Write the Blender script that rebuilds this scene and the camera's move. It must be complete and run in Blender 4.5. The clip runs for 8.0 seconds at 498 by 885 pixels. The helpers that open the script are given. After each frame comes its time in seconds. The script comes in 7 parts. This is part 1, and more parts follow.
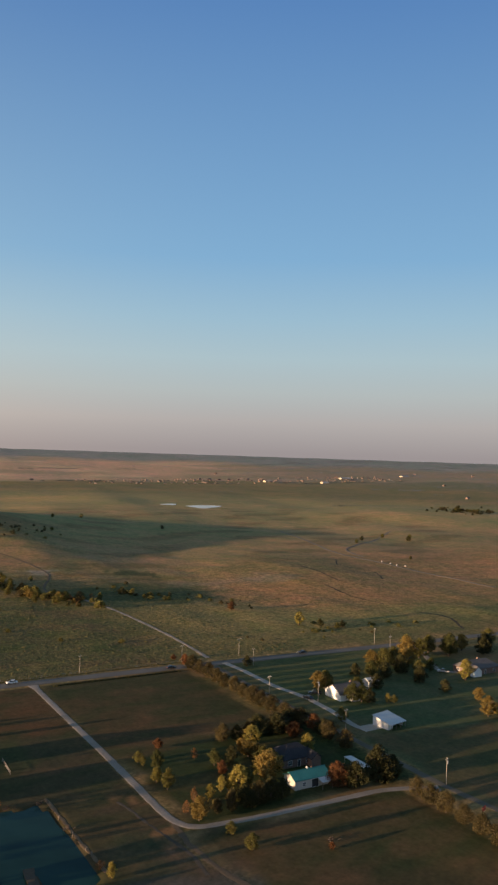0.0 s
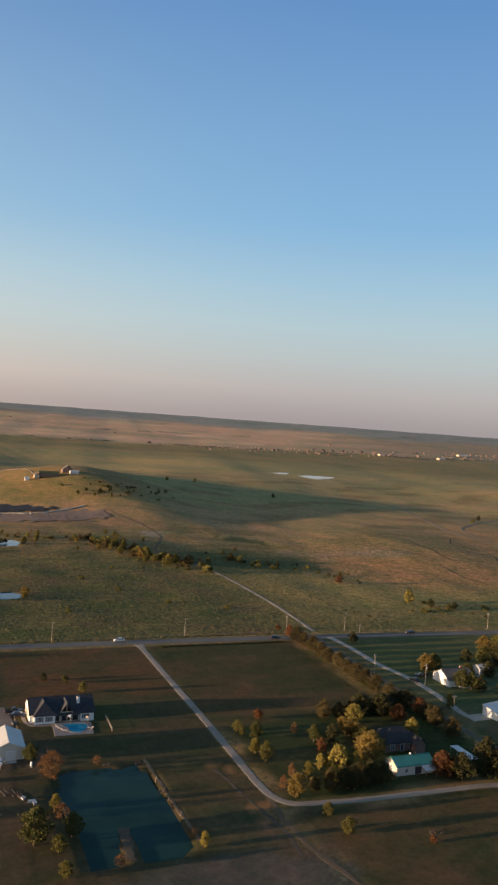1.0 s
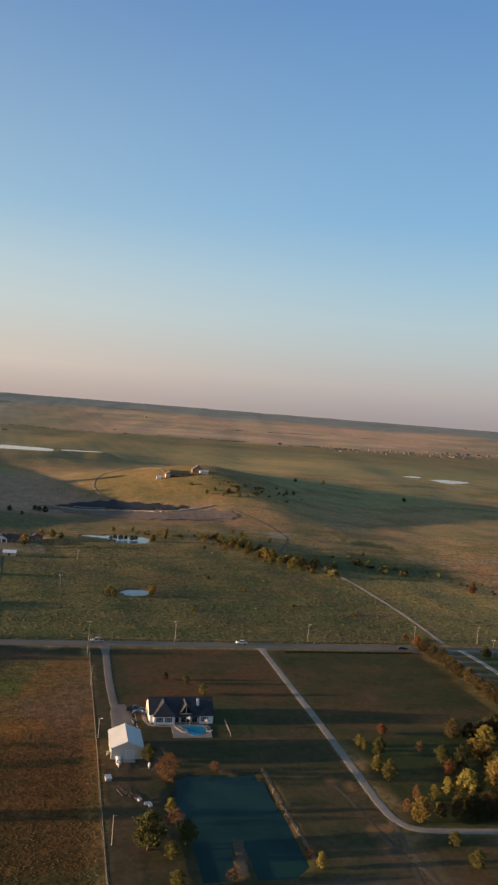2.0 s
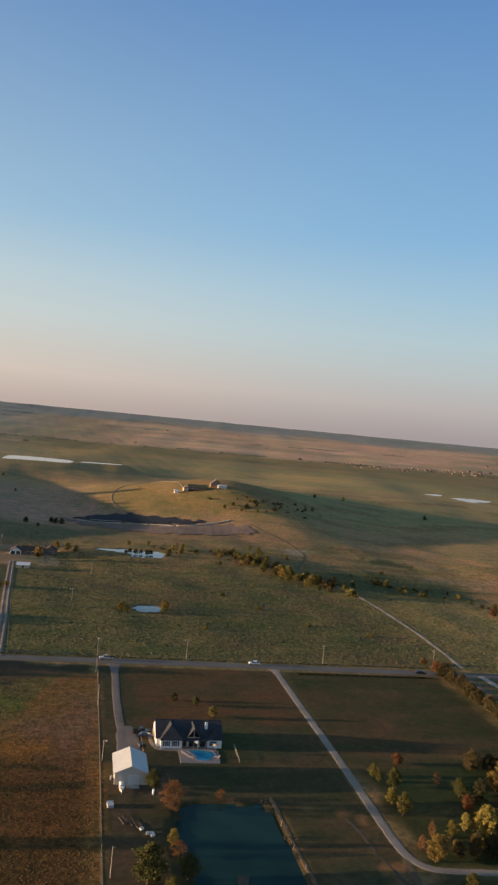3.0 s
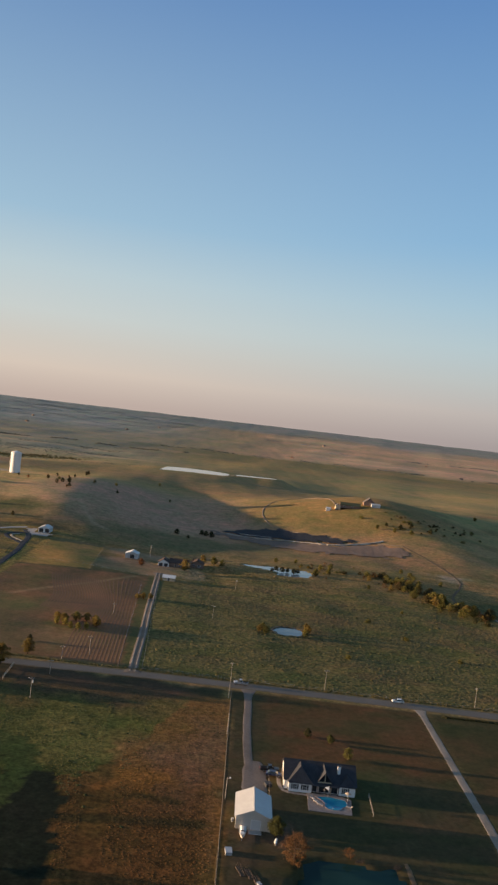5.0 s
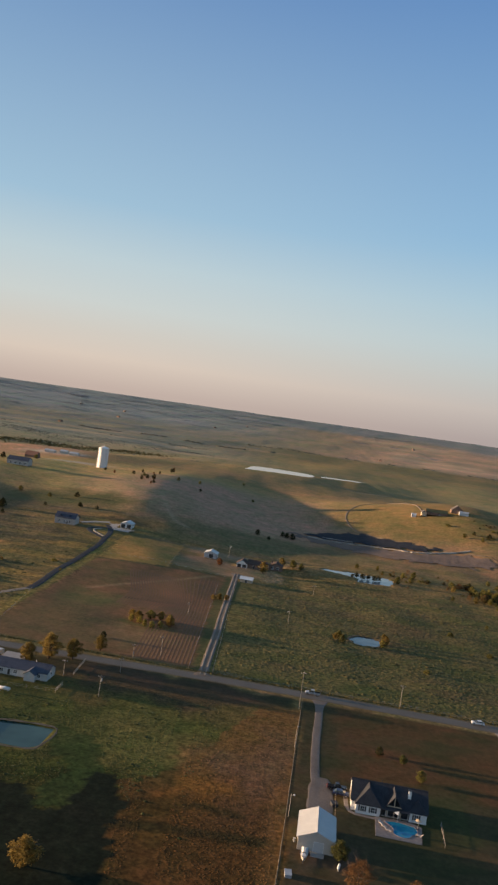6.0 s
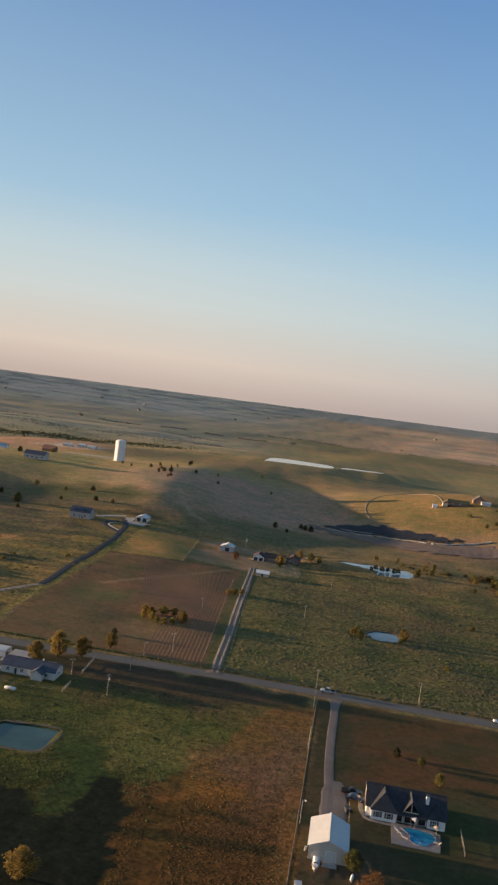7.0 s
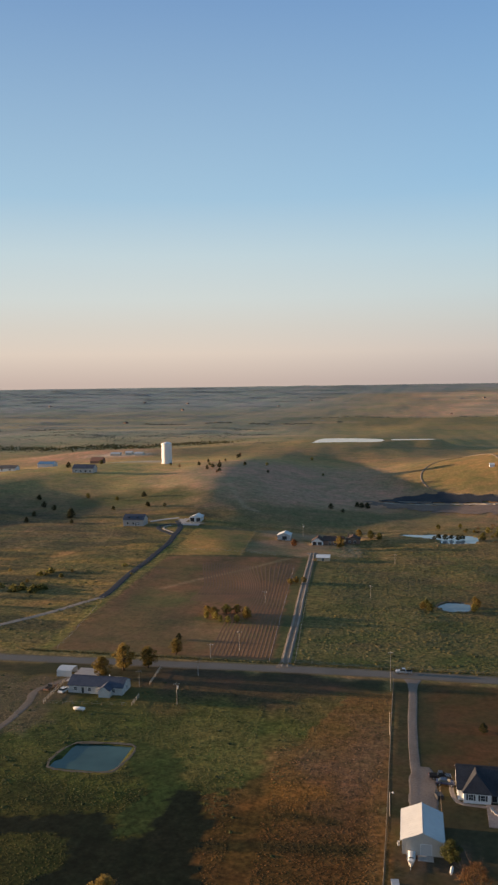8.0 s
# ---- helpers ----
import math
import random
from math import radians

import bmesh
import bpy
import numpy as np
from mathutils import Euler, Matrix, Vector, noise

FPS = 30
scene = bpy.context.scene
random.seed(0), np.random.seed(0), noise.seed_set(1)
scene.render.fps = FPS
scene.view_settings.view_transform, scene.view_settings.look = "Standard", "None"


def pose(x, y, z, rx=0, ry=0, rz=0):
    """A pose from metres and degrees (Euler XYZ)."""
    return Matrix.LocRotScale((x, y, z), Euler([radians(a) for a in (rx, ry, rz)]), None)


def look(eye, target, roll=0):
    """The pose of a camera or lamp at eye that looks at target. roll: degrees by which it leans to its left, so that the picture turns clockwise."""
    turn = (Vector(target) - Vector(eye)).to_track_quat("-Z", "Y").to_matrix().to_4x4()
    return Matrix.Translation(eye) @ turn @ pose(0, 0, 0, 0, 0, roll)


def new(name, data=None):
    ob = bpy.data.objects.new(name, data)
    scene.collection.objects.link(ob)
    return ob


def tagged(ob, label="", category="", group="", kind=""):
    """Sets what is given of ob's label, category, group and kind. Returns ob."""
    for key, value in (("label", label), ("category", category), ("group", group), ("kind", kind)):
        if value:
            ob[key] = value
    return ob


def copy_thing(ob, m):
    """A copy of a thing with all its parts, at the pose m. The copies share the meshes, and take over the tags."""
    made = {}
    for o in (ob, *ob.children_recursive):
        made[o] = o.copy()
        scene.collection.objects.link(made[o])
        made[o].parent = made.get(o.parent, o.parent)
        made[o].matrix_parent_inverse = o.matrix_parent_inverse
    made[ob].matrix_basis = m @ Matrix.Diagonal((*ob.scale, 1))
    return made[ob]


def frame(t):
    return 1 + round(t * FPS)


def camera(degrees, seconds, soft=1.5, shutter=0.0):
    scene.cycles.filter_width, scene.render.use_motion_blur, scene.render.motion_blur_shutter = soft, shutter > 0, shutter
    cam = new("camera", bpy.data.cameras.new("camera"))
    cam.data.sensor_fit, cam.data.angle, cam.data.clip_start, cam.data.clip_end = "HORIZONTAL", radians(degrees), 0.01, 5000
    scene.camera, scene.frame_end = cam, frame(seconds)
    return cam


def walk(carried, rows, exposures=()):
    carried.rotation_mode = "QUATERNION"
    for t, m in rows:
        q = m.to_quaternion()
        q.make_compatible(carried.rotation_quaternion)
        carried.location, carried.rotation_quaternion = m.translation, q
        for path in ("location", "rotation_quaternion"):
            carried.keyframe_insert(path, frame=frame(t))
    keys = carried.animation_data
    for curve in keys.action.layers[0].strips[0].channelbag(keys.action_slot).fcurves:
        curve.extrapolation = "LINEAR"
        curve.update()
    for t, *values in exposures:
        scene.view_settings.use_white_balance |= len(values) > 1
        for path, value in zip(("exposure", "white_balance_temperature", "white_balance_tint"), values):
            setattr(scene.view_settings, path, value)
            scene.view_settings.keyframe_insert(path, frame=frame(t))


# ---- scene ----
# ---------------------------------------------------------------- camera
cam = camera(34.75, 8.0, soft=2.5)
PATH = [
    (0.0, 0.14, -0.02, 99.90, -30.38, 1.00, 1.86),
    (0.5, 2.39, 3.59, 99.71, -25.50, -0.69, 3.22),
    (1.0, 4.62, 7.25, 99.47, -22.27, -1.57, 4.19),
    (1.5, 6.96, 10.85, 99.29, -15.00, -2.15, 4.32),
    (1.7, 7.93, 12.27, 99.26, -13.47, -2.23, 4.22),
    (2.8, 11.92, 19.41, 99.22, -12.03, -1.94, 5.20),
    (3.0, 12.71, 21.02, 99.28, -11.29, -1.24, 5.46),
    (3.5, 14.65, 25.25, 99.41, -6.88, -1.06, 5.72),
    (4.0, 16.39, 29.72, 99.45, -0.62, -1.79, 5.58),
    (5.3, 21.32, 39.63, 100.94, 0.81, -1.29, 7.35),
    (5.5, 22.01, 41.27, 101.17, 2.42, -1.42, 7.75),
    (6.0, 23.53, 45.38, 101.55, 6.45, -2.15, 8.08),
    (6.5, 24.93, 50.17, 101.65, 6.58, -2.41, 7.72),
    (7.0, 26.38, 55.08, 101.46, 7.90, -2.94, 7.37),
    (7.5, 27.51, 60.05, 101.25, 11.54, -4.04, 6.28),
    (8.0, 28.65, 64.95, 101.22, 11.37, -4.03, -0.81),
]
walk(cam, [(t, pose(x, y, z, 90 + pitch, 0, yaw) @ pose(0, 0, 0, 0, 0, roll)) for t, x, y, z, yaw, pitch, roll in PATH],
     [(0, 1.15), (0.5, 1.3), (1, 1.3), (1.5, 1.24), (3, 1.26), (4, 1.22), (5.5, 1.24), (8, 1.34)])

# ---------------------------------------------------------------- sky and sun
SKY_GAIN = 2.75
SUN_YAW, SUN_UP = 89.0, 4.2          # degrees left of +y, degrees above the horizon
world = bpy.data.worlds.new("evening_sky")
scene.world = world
world.use_nodes = True
wn, wl = world.node_tree.nodes, world.node_tree.links
sky = wn.new("ShaderNodeTexSky")
sky.sky_type, sky.sun_disc = "NISHITA", False
sky.sun_elevation, sky.sun_rotation = radians(SUN_UP), radians(-SUN_YAW)
sky.altitude, sky.air_density, sky.dust_density, sky.ozone_density = 300, 1.0, 0.5, 2.0
# the evening air near the horizon: greyish pink and blue away from the sun, paler and warmer towards it
coord = wn.new("ShaderNodeTexCoord")
axis = wn.new("ShaderNodeSeparateXYZ")
wl.new(coord.outputs["Generated"], axis.inputs[0])


def air(stops):
    r = wn.new("ShaderNodeValToRGB")
    r.color_ramp.interpolation = "LINEAR"
    for k, (deg, col) in enumerate(stops):
        e = r.color_ramp.elements[k] if k < 2 else r.color_ramp.elements.new(0.5)
        e.position, e.color = math.sin(radians(deg)) / 0.6, (*[((v / 255 + 0.055) / 1.055) ** 2.4 for v in col], 1)
    wl.new(scaled.outputs[0], r.inputs[0])
    return r.outputs[0]


def wmix(fac, one, two, mode="MIX"):
    m = wn.new("ShaderNodeMix")
    m.data_type, m.blend_type = "RGBA", mode
    for k, v in ((0, fac), (6, one), (7, two)):
        if isinstance(v, (tuple, float)):
            m.inputs[k].default_value = v
        else:
            wl.new(v, m.inputs[k])
    return m.outputs[2]


def wrange(v, a0, a1, b0, b1):
    m = wn.new("ShaderNodeMapRange")
    m.interpolation_type = "SMOOTHSTEP"
    for k, w in zip((1, 2, 3, 4), (a0, a1, b0, b1)):
        m.inputs[k].default_value = w
    wl.new(v, m.inputs[0])
    return m.outputs[0]


scaled = wn.new("ShaderNodeMath")
scaled.operation = "DIVIDE"
scaled.inputs[1].default_value = 0.6
wl.new(axis.outputs["Z"], scaled.inputs[0])
east = air([(0.3, (163, 154, 154)), (2.5, (185, 179, 176)), (4.6, (186, 194, 194)), (7.0, (179, 201, 209)), (9.8, (162, 196, 216)), (14, (135, 181, 218)), (22, (107, 157, 213)), (34, (80, 126, 188))])
west = air([(0.3, (196, 177, 166)), (2.4, (218, 202, 187)), (4.2, (211, 205, 195)), (6.2, (205, 211, 208)), (9.2, (191, 208, 214)), (13, (161, 193, 215)), (18.5, (121, 165, 208)), (34, (76, 120, 181))])
clear = wmix(wrange(axis.outputs["X"], 0.55, -0.35, 0.0, 1.0), east, west)
glow = air([(0.3, (255, 176, 104)), (4.0, (255, 208, 150)), (10, (246, 220, 186)), (20, (190, 200, 206)), (34, (98, 138, 186))])
clear = wmix(wrange(axis.outputs["X"], -0.55, -0.97, 0.0, 1.0), clear, wmix(1.0, glow, (1.2, 1.2, 1.2, 1.0), "MULTIPLY"))  # the sunset itself
gain = wmix(1.0, clear, (SKY_GAIN, SKY_GAIN, SKY_GAIN, 1.0), "MULTIPLY")
over = wmix(1.0, sky.outputs[0], (0.68, 0.68, 0.66, 1.0), "MULTIPLY")
wl.new(wmix(wrange(axis.outputs["Z"], 0.5, 0.8, 0.0, 1.0), gain, over), wn["Background"].inputs[0])
wn["Background"].inputs[1].default_value = 0.15
sun = new("sun", bpy.data.lights.new("sun", "SUN"))
sun.data.energy, sun.data.angle, sun.data.color = 4.7, radians(0.9), (1.0, 0.68, 0.42)
sd = Vector((-math.sin(radians(SUN_YAW)) * math.cos(radians(SUN_UP)), math.cos(radians(SUN_YAW)) * math.cos(radians(SUN_UP)), math.sin(radians(SUN_UP))))
sun.matrix_world = look(sd * 50 + Vector((0, 0, 200)), Vector((0, 0, 200)))


# ---------------------------------------------------------------- materials
def nodes_of(name):
    m = bpy.data.materials.new(name)
    m.use_nodes = True
    return m, m.node_tree.nodes, m.node_tree.links, m.node_tree.nodes["Principled BSDF"]


def noise_node(n, l, coord, scale, detail=4.0, rough=0.6):
    t = n.new("ShaderNodeTexNoise")
    t.inputs["Scale"].default_value, t.inputs["Detail"].default_value, t.inputs["Roughness"].default_value = scale, detail, rough
    l.new(coord, t.inputs["Vector"])
    return t.outputs["Fac"]


def mul(n, l, a, b, op="MULTIPLY"):
    t = n.new("ShaderNodeMath")
    t.operation = op
    for k, v in enumerate((a, b)):
        if isinstance(v, (int, float)):
            t.inputs[k].default_value = v
        else:
            l.new(v, t.inputs[k])
    return t.outputs[0]


def span(n, l, v, a, b, lo=0.0, hi=1.0):
    t = n.new("ShaderNodeMapRange")
    l.new(v, t.inputs[0])
    for k, w in zip((1, 2, 3, 4), (a, b, lo, hi)):
        t.inputs[k].default_value = w
    return t.outputs[0]


def mixed(n, l, fac, a, b, mode="MIX"):
    t = n.new("ShaderNodeMix")
    t.data_type, t.blend_type = "RGBA", mode
    if isinstance(fac, (int, float)):
        t.inputs[0].default_value = fac
    else:
        l.new(fac, t.inputs[0])
    for k, v in ((6, a), (7, b)):
        if isinstance(v, tuple):
            t.inputs[k].default_value = (*v[:3], 1)
        else:
            l.new(v, t.inputs[k])
    return t.outputs[2]


def bump(n, l, b, height, dist, strength=1.0):
    t = n.new("ShaderNodeBump")
    t.inputs["Strength"].default_value, t.inputs["Distance"].default_value = strength, dist
    l.new(height, t.inputs["Height"])
    l.new(t.outputs[0], b.inputs["Normal"])


def surface(name, low, high, rough=0.7, fine=1.5, broad=0.15, metal=0.0, relief=0.02, spread=0.06, random=True):
    """A surface of two shades, mingled at two sizes, each object a little lighter or darker."""
    m, n, l, b = nodes_of(name)
    pos = n.new("ShaderNodeNewGeometry").outputs["Position"]
    f, g = noise_node(n, l, pos, fine, 5), noise_node(n, l, pos, broad, 3)
    both = mul(n, l, mul(n, l, f, 0.55), mul(n, l, g, 0.45), "ADD")
    col = mixed(n, l, span(n, l, both, 0.33, 0.67), low, high)
    if random:
        r = n.new("ShaderNodeObjectInfo").outputs["Random"]
        col = mixed(n, l, 1.0, col, mixed(n, l, r, (1 - spread,) * 3, (1 + spread,) * 3), "MULTIPLY")
    l.new(col, b.inputs["Base Color"])
    l.new(span(n, l, f, 0.3, 0.7, max(0.03, rough - 0.08), min(1, rough + 0.08)), b.inputs["Roughness"])
    b.inputs["Metallic"].default_value = metal
    b.inputs["Specular IOR Level"].default_value = 0.5 if rough < 0.8 else 0.12
    bump(n, l, b, f, relief)
    return m


def leafage(name, low, high, glow=0.34):
    """Leaves: every clump has a shade of its own, thin enough to let some light through."""
    m, n, l, b = nodes_of(name)
    g = n.new("ShaderNodeNewGeometry")
    r = n.new("ShaderNodeObjectInfo").outputs["Random"]
    col = mixed(n, l, g.outputs["Random Per Island"], low, high)
    col = mixed(n, l, 1.0, col, mixed(n, l, r, (0.72, 0.72, 0.72), (1.25, 1.2, 1.2)), "MULTIPLY")
    l.new(col, b.inputs["Base Color"])
    b.inputs["Roughness"].default_value = 0.75
    b.inputs["Specular IOR Level"].default_value = 0.15
    t = n.new("ShaderNodeBsdfTranslucent")
    l.new(col, t.inputs[0])
    s = n.new("ShaderNodeMixShader")
    s.inputs[0].default_value = glow
    l.new(b.outputs[0], s.inputs[1])
    l.new(t.outputs[0], s.inputs[2])
    l.new(s.outputs[0], n["Material Output"].inputs[0])
    return m


def grass_material():
    """Hummocks of grass in the colour of their ground, lighter or darker, greener or drier one by one."""
    m, n, l, b = nodes_of("grass_clumps")
    att = n.new("ShaderNodeAttribute")
    att.attribute_name = "cover"
    r = n.new("ShaderNodeNewGeometry").outputs["Random Per Island"]
    ramp = n.new("ShaderNodeValToRGB")
    for k, (at, c) in enumerate(((0.0, (0.68, 0.72, 0.62)), (0.35, (0.9, 0.96, 0.8)), (0.7, (1.1, 1.05, 0.95)), (1.0, (1.45, 1.34, 1.2)))):
        e = ramp.color_ramp.elements[k] if k in (0,) else ramp.color_ramp.elements[1] if k == 3 else ramp.color_ramp.elements.new(at)
        e.position, e.color = at, (*[v / 2 for v in c], 1)
    l.new(r, ramp.inputs[0])
    double = mixed(n, l, 1.0, ramp.outputs[0], (2.0, 2.0, 2.0), "MULTIPLY")
    l.new(mixed(n, l, 1.0, att.outputs["Color"], double, "MULTIPLY"), b.inputs["Base Color"])
    b.inputs["Roughness"].default_value, b.inputs["Specular IOR Level"].default_value = 0.9, 0.1
    return m


def water(name, tint, rough=0.04, ripple=0.02, scale=1.2):
    m, n, l, b = nodes_of(name)
    pos = n.new("ShaderNodeNewGeometry").outputs["Position"]
    f, g = noise_node(n, l, pos, scale, 3), noise_node(n, l, pos, 0.06, 3)
    l.new(mixed(n, l, span(n, l, g, 0.35, 0.65), tint, tuple(c * 1.5 for c in tint)), b.inputs["Base Color"])
    b.inputs["Roughness"].default_value, b.inputs["IOR"].default_value = rough, 1.33
    bump(n, l, b, f, ripple, 0.35)
    return m


def ground_material():
    m, n, l, b = nodes_of("ground_cover")
    pos = n.new("ShaderNodeNewGeometry").outputs["Position"]
    att = n.new("ShaderNodeAttribute")
    att.attribute_name = "cover"
    f1, f2, f3, f4, f5, f6 = (noise_node(n, l, pos, z, d, q) for z, d, q in ((0.9, 6, 0.65), (0.16, 6, 0.65), (0.03, 6, 0.65), (0.006, 6, 0.65), (0.42, 3, 0.6), (0.075, 4, 0.6)))
    col = att.outputs["Color"]
    # wild grass is mottled at every size, mown and far ground only broadly (the attribute's alpha)
    for f, a0, a1, dark, light, wild in ((f1, 0.3, 0.7, (0.5, 0.52, 0.48), (1.52, 1.5, 1.46), True), (f5, 0.36, 0.64, (0.66, 0.7, 0.66), (1.38, 1.34, 1.3), True),
                                         (f2, 0.32, 0.68, (0.66, 0.74, 0.68), (1.34, 1.3, 1.22), True), (f6, 0.36, 0.64, (0.86, 0.95, 0.9), (1.17, 1.06, 1.1), False),
                                         (f3, 0.32, 0.68, (0.78, 0.92, 0.84), (1.2, 1.06, 1.06), False), (f4, 0.32, 0.68, (0.84, 0.96, 0.85), (1.15, 1.04, 1.08), False)):
        shade = mixed(n, l, span(n, l, f, a0, a1), dark, light)
        if wild:
            shade = mixed(n, l, att.outputs["Alpha"], (1.0, 1.0, 1.0), shade)
        col = mixed(n, l, 1.0, col, shade, "MULTIPLY")
    l.new(col, b.inputs["Base Color"])
    b.inputs["Roughness"].default_value = 0.95
    b.inputs["Specular IOR Level"].default_value = 0.1
    h = mul(n, l, mul(n, l, f1, 0.35), mul(n, l, f2, 1.0), "ADD")
    bump(n, l, b, h, 0.4, 0.2)
    return m


GROUND = ground_material()
ASPHALT = surface("worn_asphalt", (0.118, 0.11, 0.097), (0.185, 0.17, 0.148), 0.85, 2.0, 0.08, random=False)
BLACKTOP = surface("black_asphalt", (0.035, 0.035, 0.04), (0.06, 0.06, 0.065), 0.8, 1.5, 0.1, random=False)
BRIGHT_GRAVEL = surface("chalky_gravel", (0.32, 0.28, 0.23), (0.48, 0.42, 0.35), 0.95, 1.8, 0.12, relief=0.05, random=False)
MAUVE_GRAVEL = surface("mauve_gravel", (0.15, 0.12, 0.10), (0.26, 0.215, 0.18), 0.95, 1.8, 0.12, relief=0.05, random=False)
GRAVEL = surface("pale_gravel", (0.21, 0.175, 0.14), (0.36, 0.305, 0.25), 0.95, 1.8, 0.12, relief=0.05, random=False)
DIRT = surface("red_dirt_track", (0.15, 0.115, 0.085), (0.25, 0.20, 0.155), 0.95, 1.2, 0.12, relief=0.05, random=False)
CONCRETE = surface("concrete", (0.36, 0.33, 0.30), (0.50, 0.46, 0.42), 0.85, 1.0, 0.2)
WHITE = surface("white_paint", (0.68, 0.68, 0.66), (0.80, 0.79, 0.76), 0.55, 0.8, 0.2)
SIDING = surface("dull_white_siding", (0.40, 0.39, 0.37), (0.52, 0.51, 0.48), 0.65, 0.8, 0.2)
PAVING = surface("pool_paving", (0.19, 0.165, 0.15), (0.30, 0.26, 0.24), 0.85, 1.2, 0.3)
LANE = surface("olive_dirt", (0.115, 0.093, 0.062), (0.17, 0.145, 0.11), 0.95, 1.2, 0.12, random=False)
CREAM = surface("cream_sheet_metal", (0.46, 0.42, 0.36), (0.56, 0.52, 0.45), 0.5, 0.6, 0.2)
WHITE_METAL = surface("white_sheet_metal", (0.50, 0.50, 0.49), (0.60, 0.60, 0.58), 0.5, 0.7, 0.2)
SHINGLE = surface("charcoal_shingles", (0.028, 0.03, 0.036), (0.06, 0.062, 0.07), 0.9, 3.0, 0.4, relief=0.03)
SHINGLE_BLUE = surface("slate_blue_shingles", (0.05, 0.06, 0.085), (0.10, 0.11, 0.14), 0.9, 3.0, 0.4)
SHINGLE_GREY = surface("grey_brown_shingles", (0.10, 0.09, 0.085), (0.17, 0.15, 0.14), 0.9, 3.0, 0.4)
GREEN_METAL = surface("green_sheet_metal", (0.03, 0.16, 0.14), (0.05, 0.23, 0.20), 0.45, 0.8, 0.25)
GREY_METAL = surface("grey_sheet_metal", (0.35, 0.36, 0.37), (0.5, 0.5, 0.5), 0.45, 0.8, 0.25)
BRICK = surface("brown_brick", (0.17, 0.11, 0.085), (0.27, 0.18, 0.14), 0.9, 3.5, 0.3)
TAN = surface("tan_boards", (0.42, 0.33, 0.23), (0.55, 0.44, 0.31), 0.7, 1.5, 0.3)
DARK_TRIM = surface("dark_trim", (0.02, 0.02, 0.022), (0.04, 0.04, 0.042), 0.6, 2, 0.4)
WOOD = surface("weathered_wood", (0.16, 0.13, 0.10), (0.28, 0.23, 0.18), 0.9, 3, 0.5)
PALE_WOOD = surface("pale_bleached_wood", (0.26, 0.23, 0.19), (0.40, 0.35, 0.30), 0.9, 3, 0.5)
BARK = surface("bark", (0.06, 0.045, 0.035), (0.13, 0.10, 0.08), 0.95, 4, 0.5)
STEEL = surface("galvanised_steel", (0.4, 0.4, 0.4), (0.52, 0.52, 0.52), 0.4, 3, 0.5, metal=0.7)
RUBBER = surface("tyre_rubber", (0.015, 0.015, 0.015), (0.03, 0.03, 0.03), 0.9, 6, 1)
RED_PAINT = surface("red_paint", (0.42, 0.05, 0.03), (0.55, 0.08, 0.05), 0.5, 2, 0.5)
BLACK_PAINT = surface("black_car_paint", (0.012, 0.012, 0.014), (0.03, 0.03, 0.033), 0.3, 2, 0.5)
SILVER_PAINT = surface("silver_car_paint", (0.42, 0.42, 0.43), (0.55, 0.55, 0.55), 0.3, 2, 0.5, metal=0.3)
BLUE_PAINT = surface("dark_blue_car_paint", (0.02, 0.03, 0.07), (0.04, 0.05, 0.1), 0.3, 2, 0.5)
# near-black base that carries the hill's shade over the pit
PIT_FLOOR = surface("dark_pit_floor", (0.013, 0.016, 0.022), (0.05, 0.052, 0.06), 0.9, 0.3, 0.05, relief=0.2, random=False)
RUBBLE = surface("grey_pink_rubble", (0.125, 0.092, 0.074), (0.245, 0.178, 0.135), 0.95, 0.35, 0.05, relief=0.3, random=False)
POND = water("dark_pond_water", (0.012, 0.034, 0.026), 0.04, 0.008)
POND.node_tree.nodes["Principled BSDF"].inputs["Specular IOR Level"].default_value = 0.075
POND_TEAL = water("teal_pond_water", (0.05, 0.088, 0.07), 0.12)
POND_TEAL.node_tree.nodes["Principled BSDF"].inputs["Specular IOR Level"].default_value = 0.3
POND_MID = water("grey_silty_water", (0.085, 0.105, 0.11), 0.1)
POND_PALE = water("pale_silty_water", (0.16, 0.18, 0.18), 0.08)
DITCH = surface("dark_gully_earth", (0.035, 0.03, 0.022), (0.07, 0.056, 0.04), 0.95, 1.0, 0.1, random=False)
TRACK = surface("dark_earth_track", (0.075, 0.058, 0.04), (0.13, 0.10, 0.07), 0.95, 1.2, 0.12, random=False)
PALE_TRACK = surface("worn_brown_track", (0.11, 0.077, 0.047), (0.175, 0.123, 0.076), 0.95, 1.2, 0.12, random=False)
POOL = water("pool_water", (0.02, 0.22, 0.36), 0.05, 0.02, 2.0)
pane_m, pn, pl, pb = nodes_of("window_glass")
pb.inputs["Base Color"].default_value, pb.inputs["Roughness"].default_value = (0.02, 0.025, 0.03, 1), 0.06
PANE = pane_m
LEAF_DARK = leafage("dark_evergreen_leaves", (0.024, 0.028, 0.010), (0.07, 0.064, 0.022), 0.12)
LEAF_GREEN = leafage("green_leaves", (0.045, 0.055, 0.017), (0.135, 0.13, 0.04))
LEAF_OLIVE = leafage("olive_leaves", (0.075, 0.077, 0.023), (0.215, 0.19, 0.053), 0.42)
LEAF_YELLOW = leafage("yellow_leaves", (0.145, 0.13, 0.032), (0.36, 0.295, 0.07))
LEAF_GOLD = leafage("golden_brown_leaves", (0.125, 0.095, 0.027), (0.32, 0.23, 0.066), 0.45)
LEAF_BROWN = leafage("olive_brown_leaves", (0.03, 0.028, 0.011), (0.115, 0.088, 0.033), 0.25)
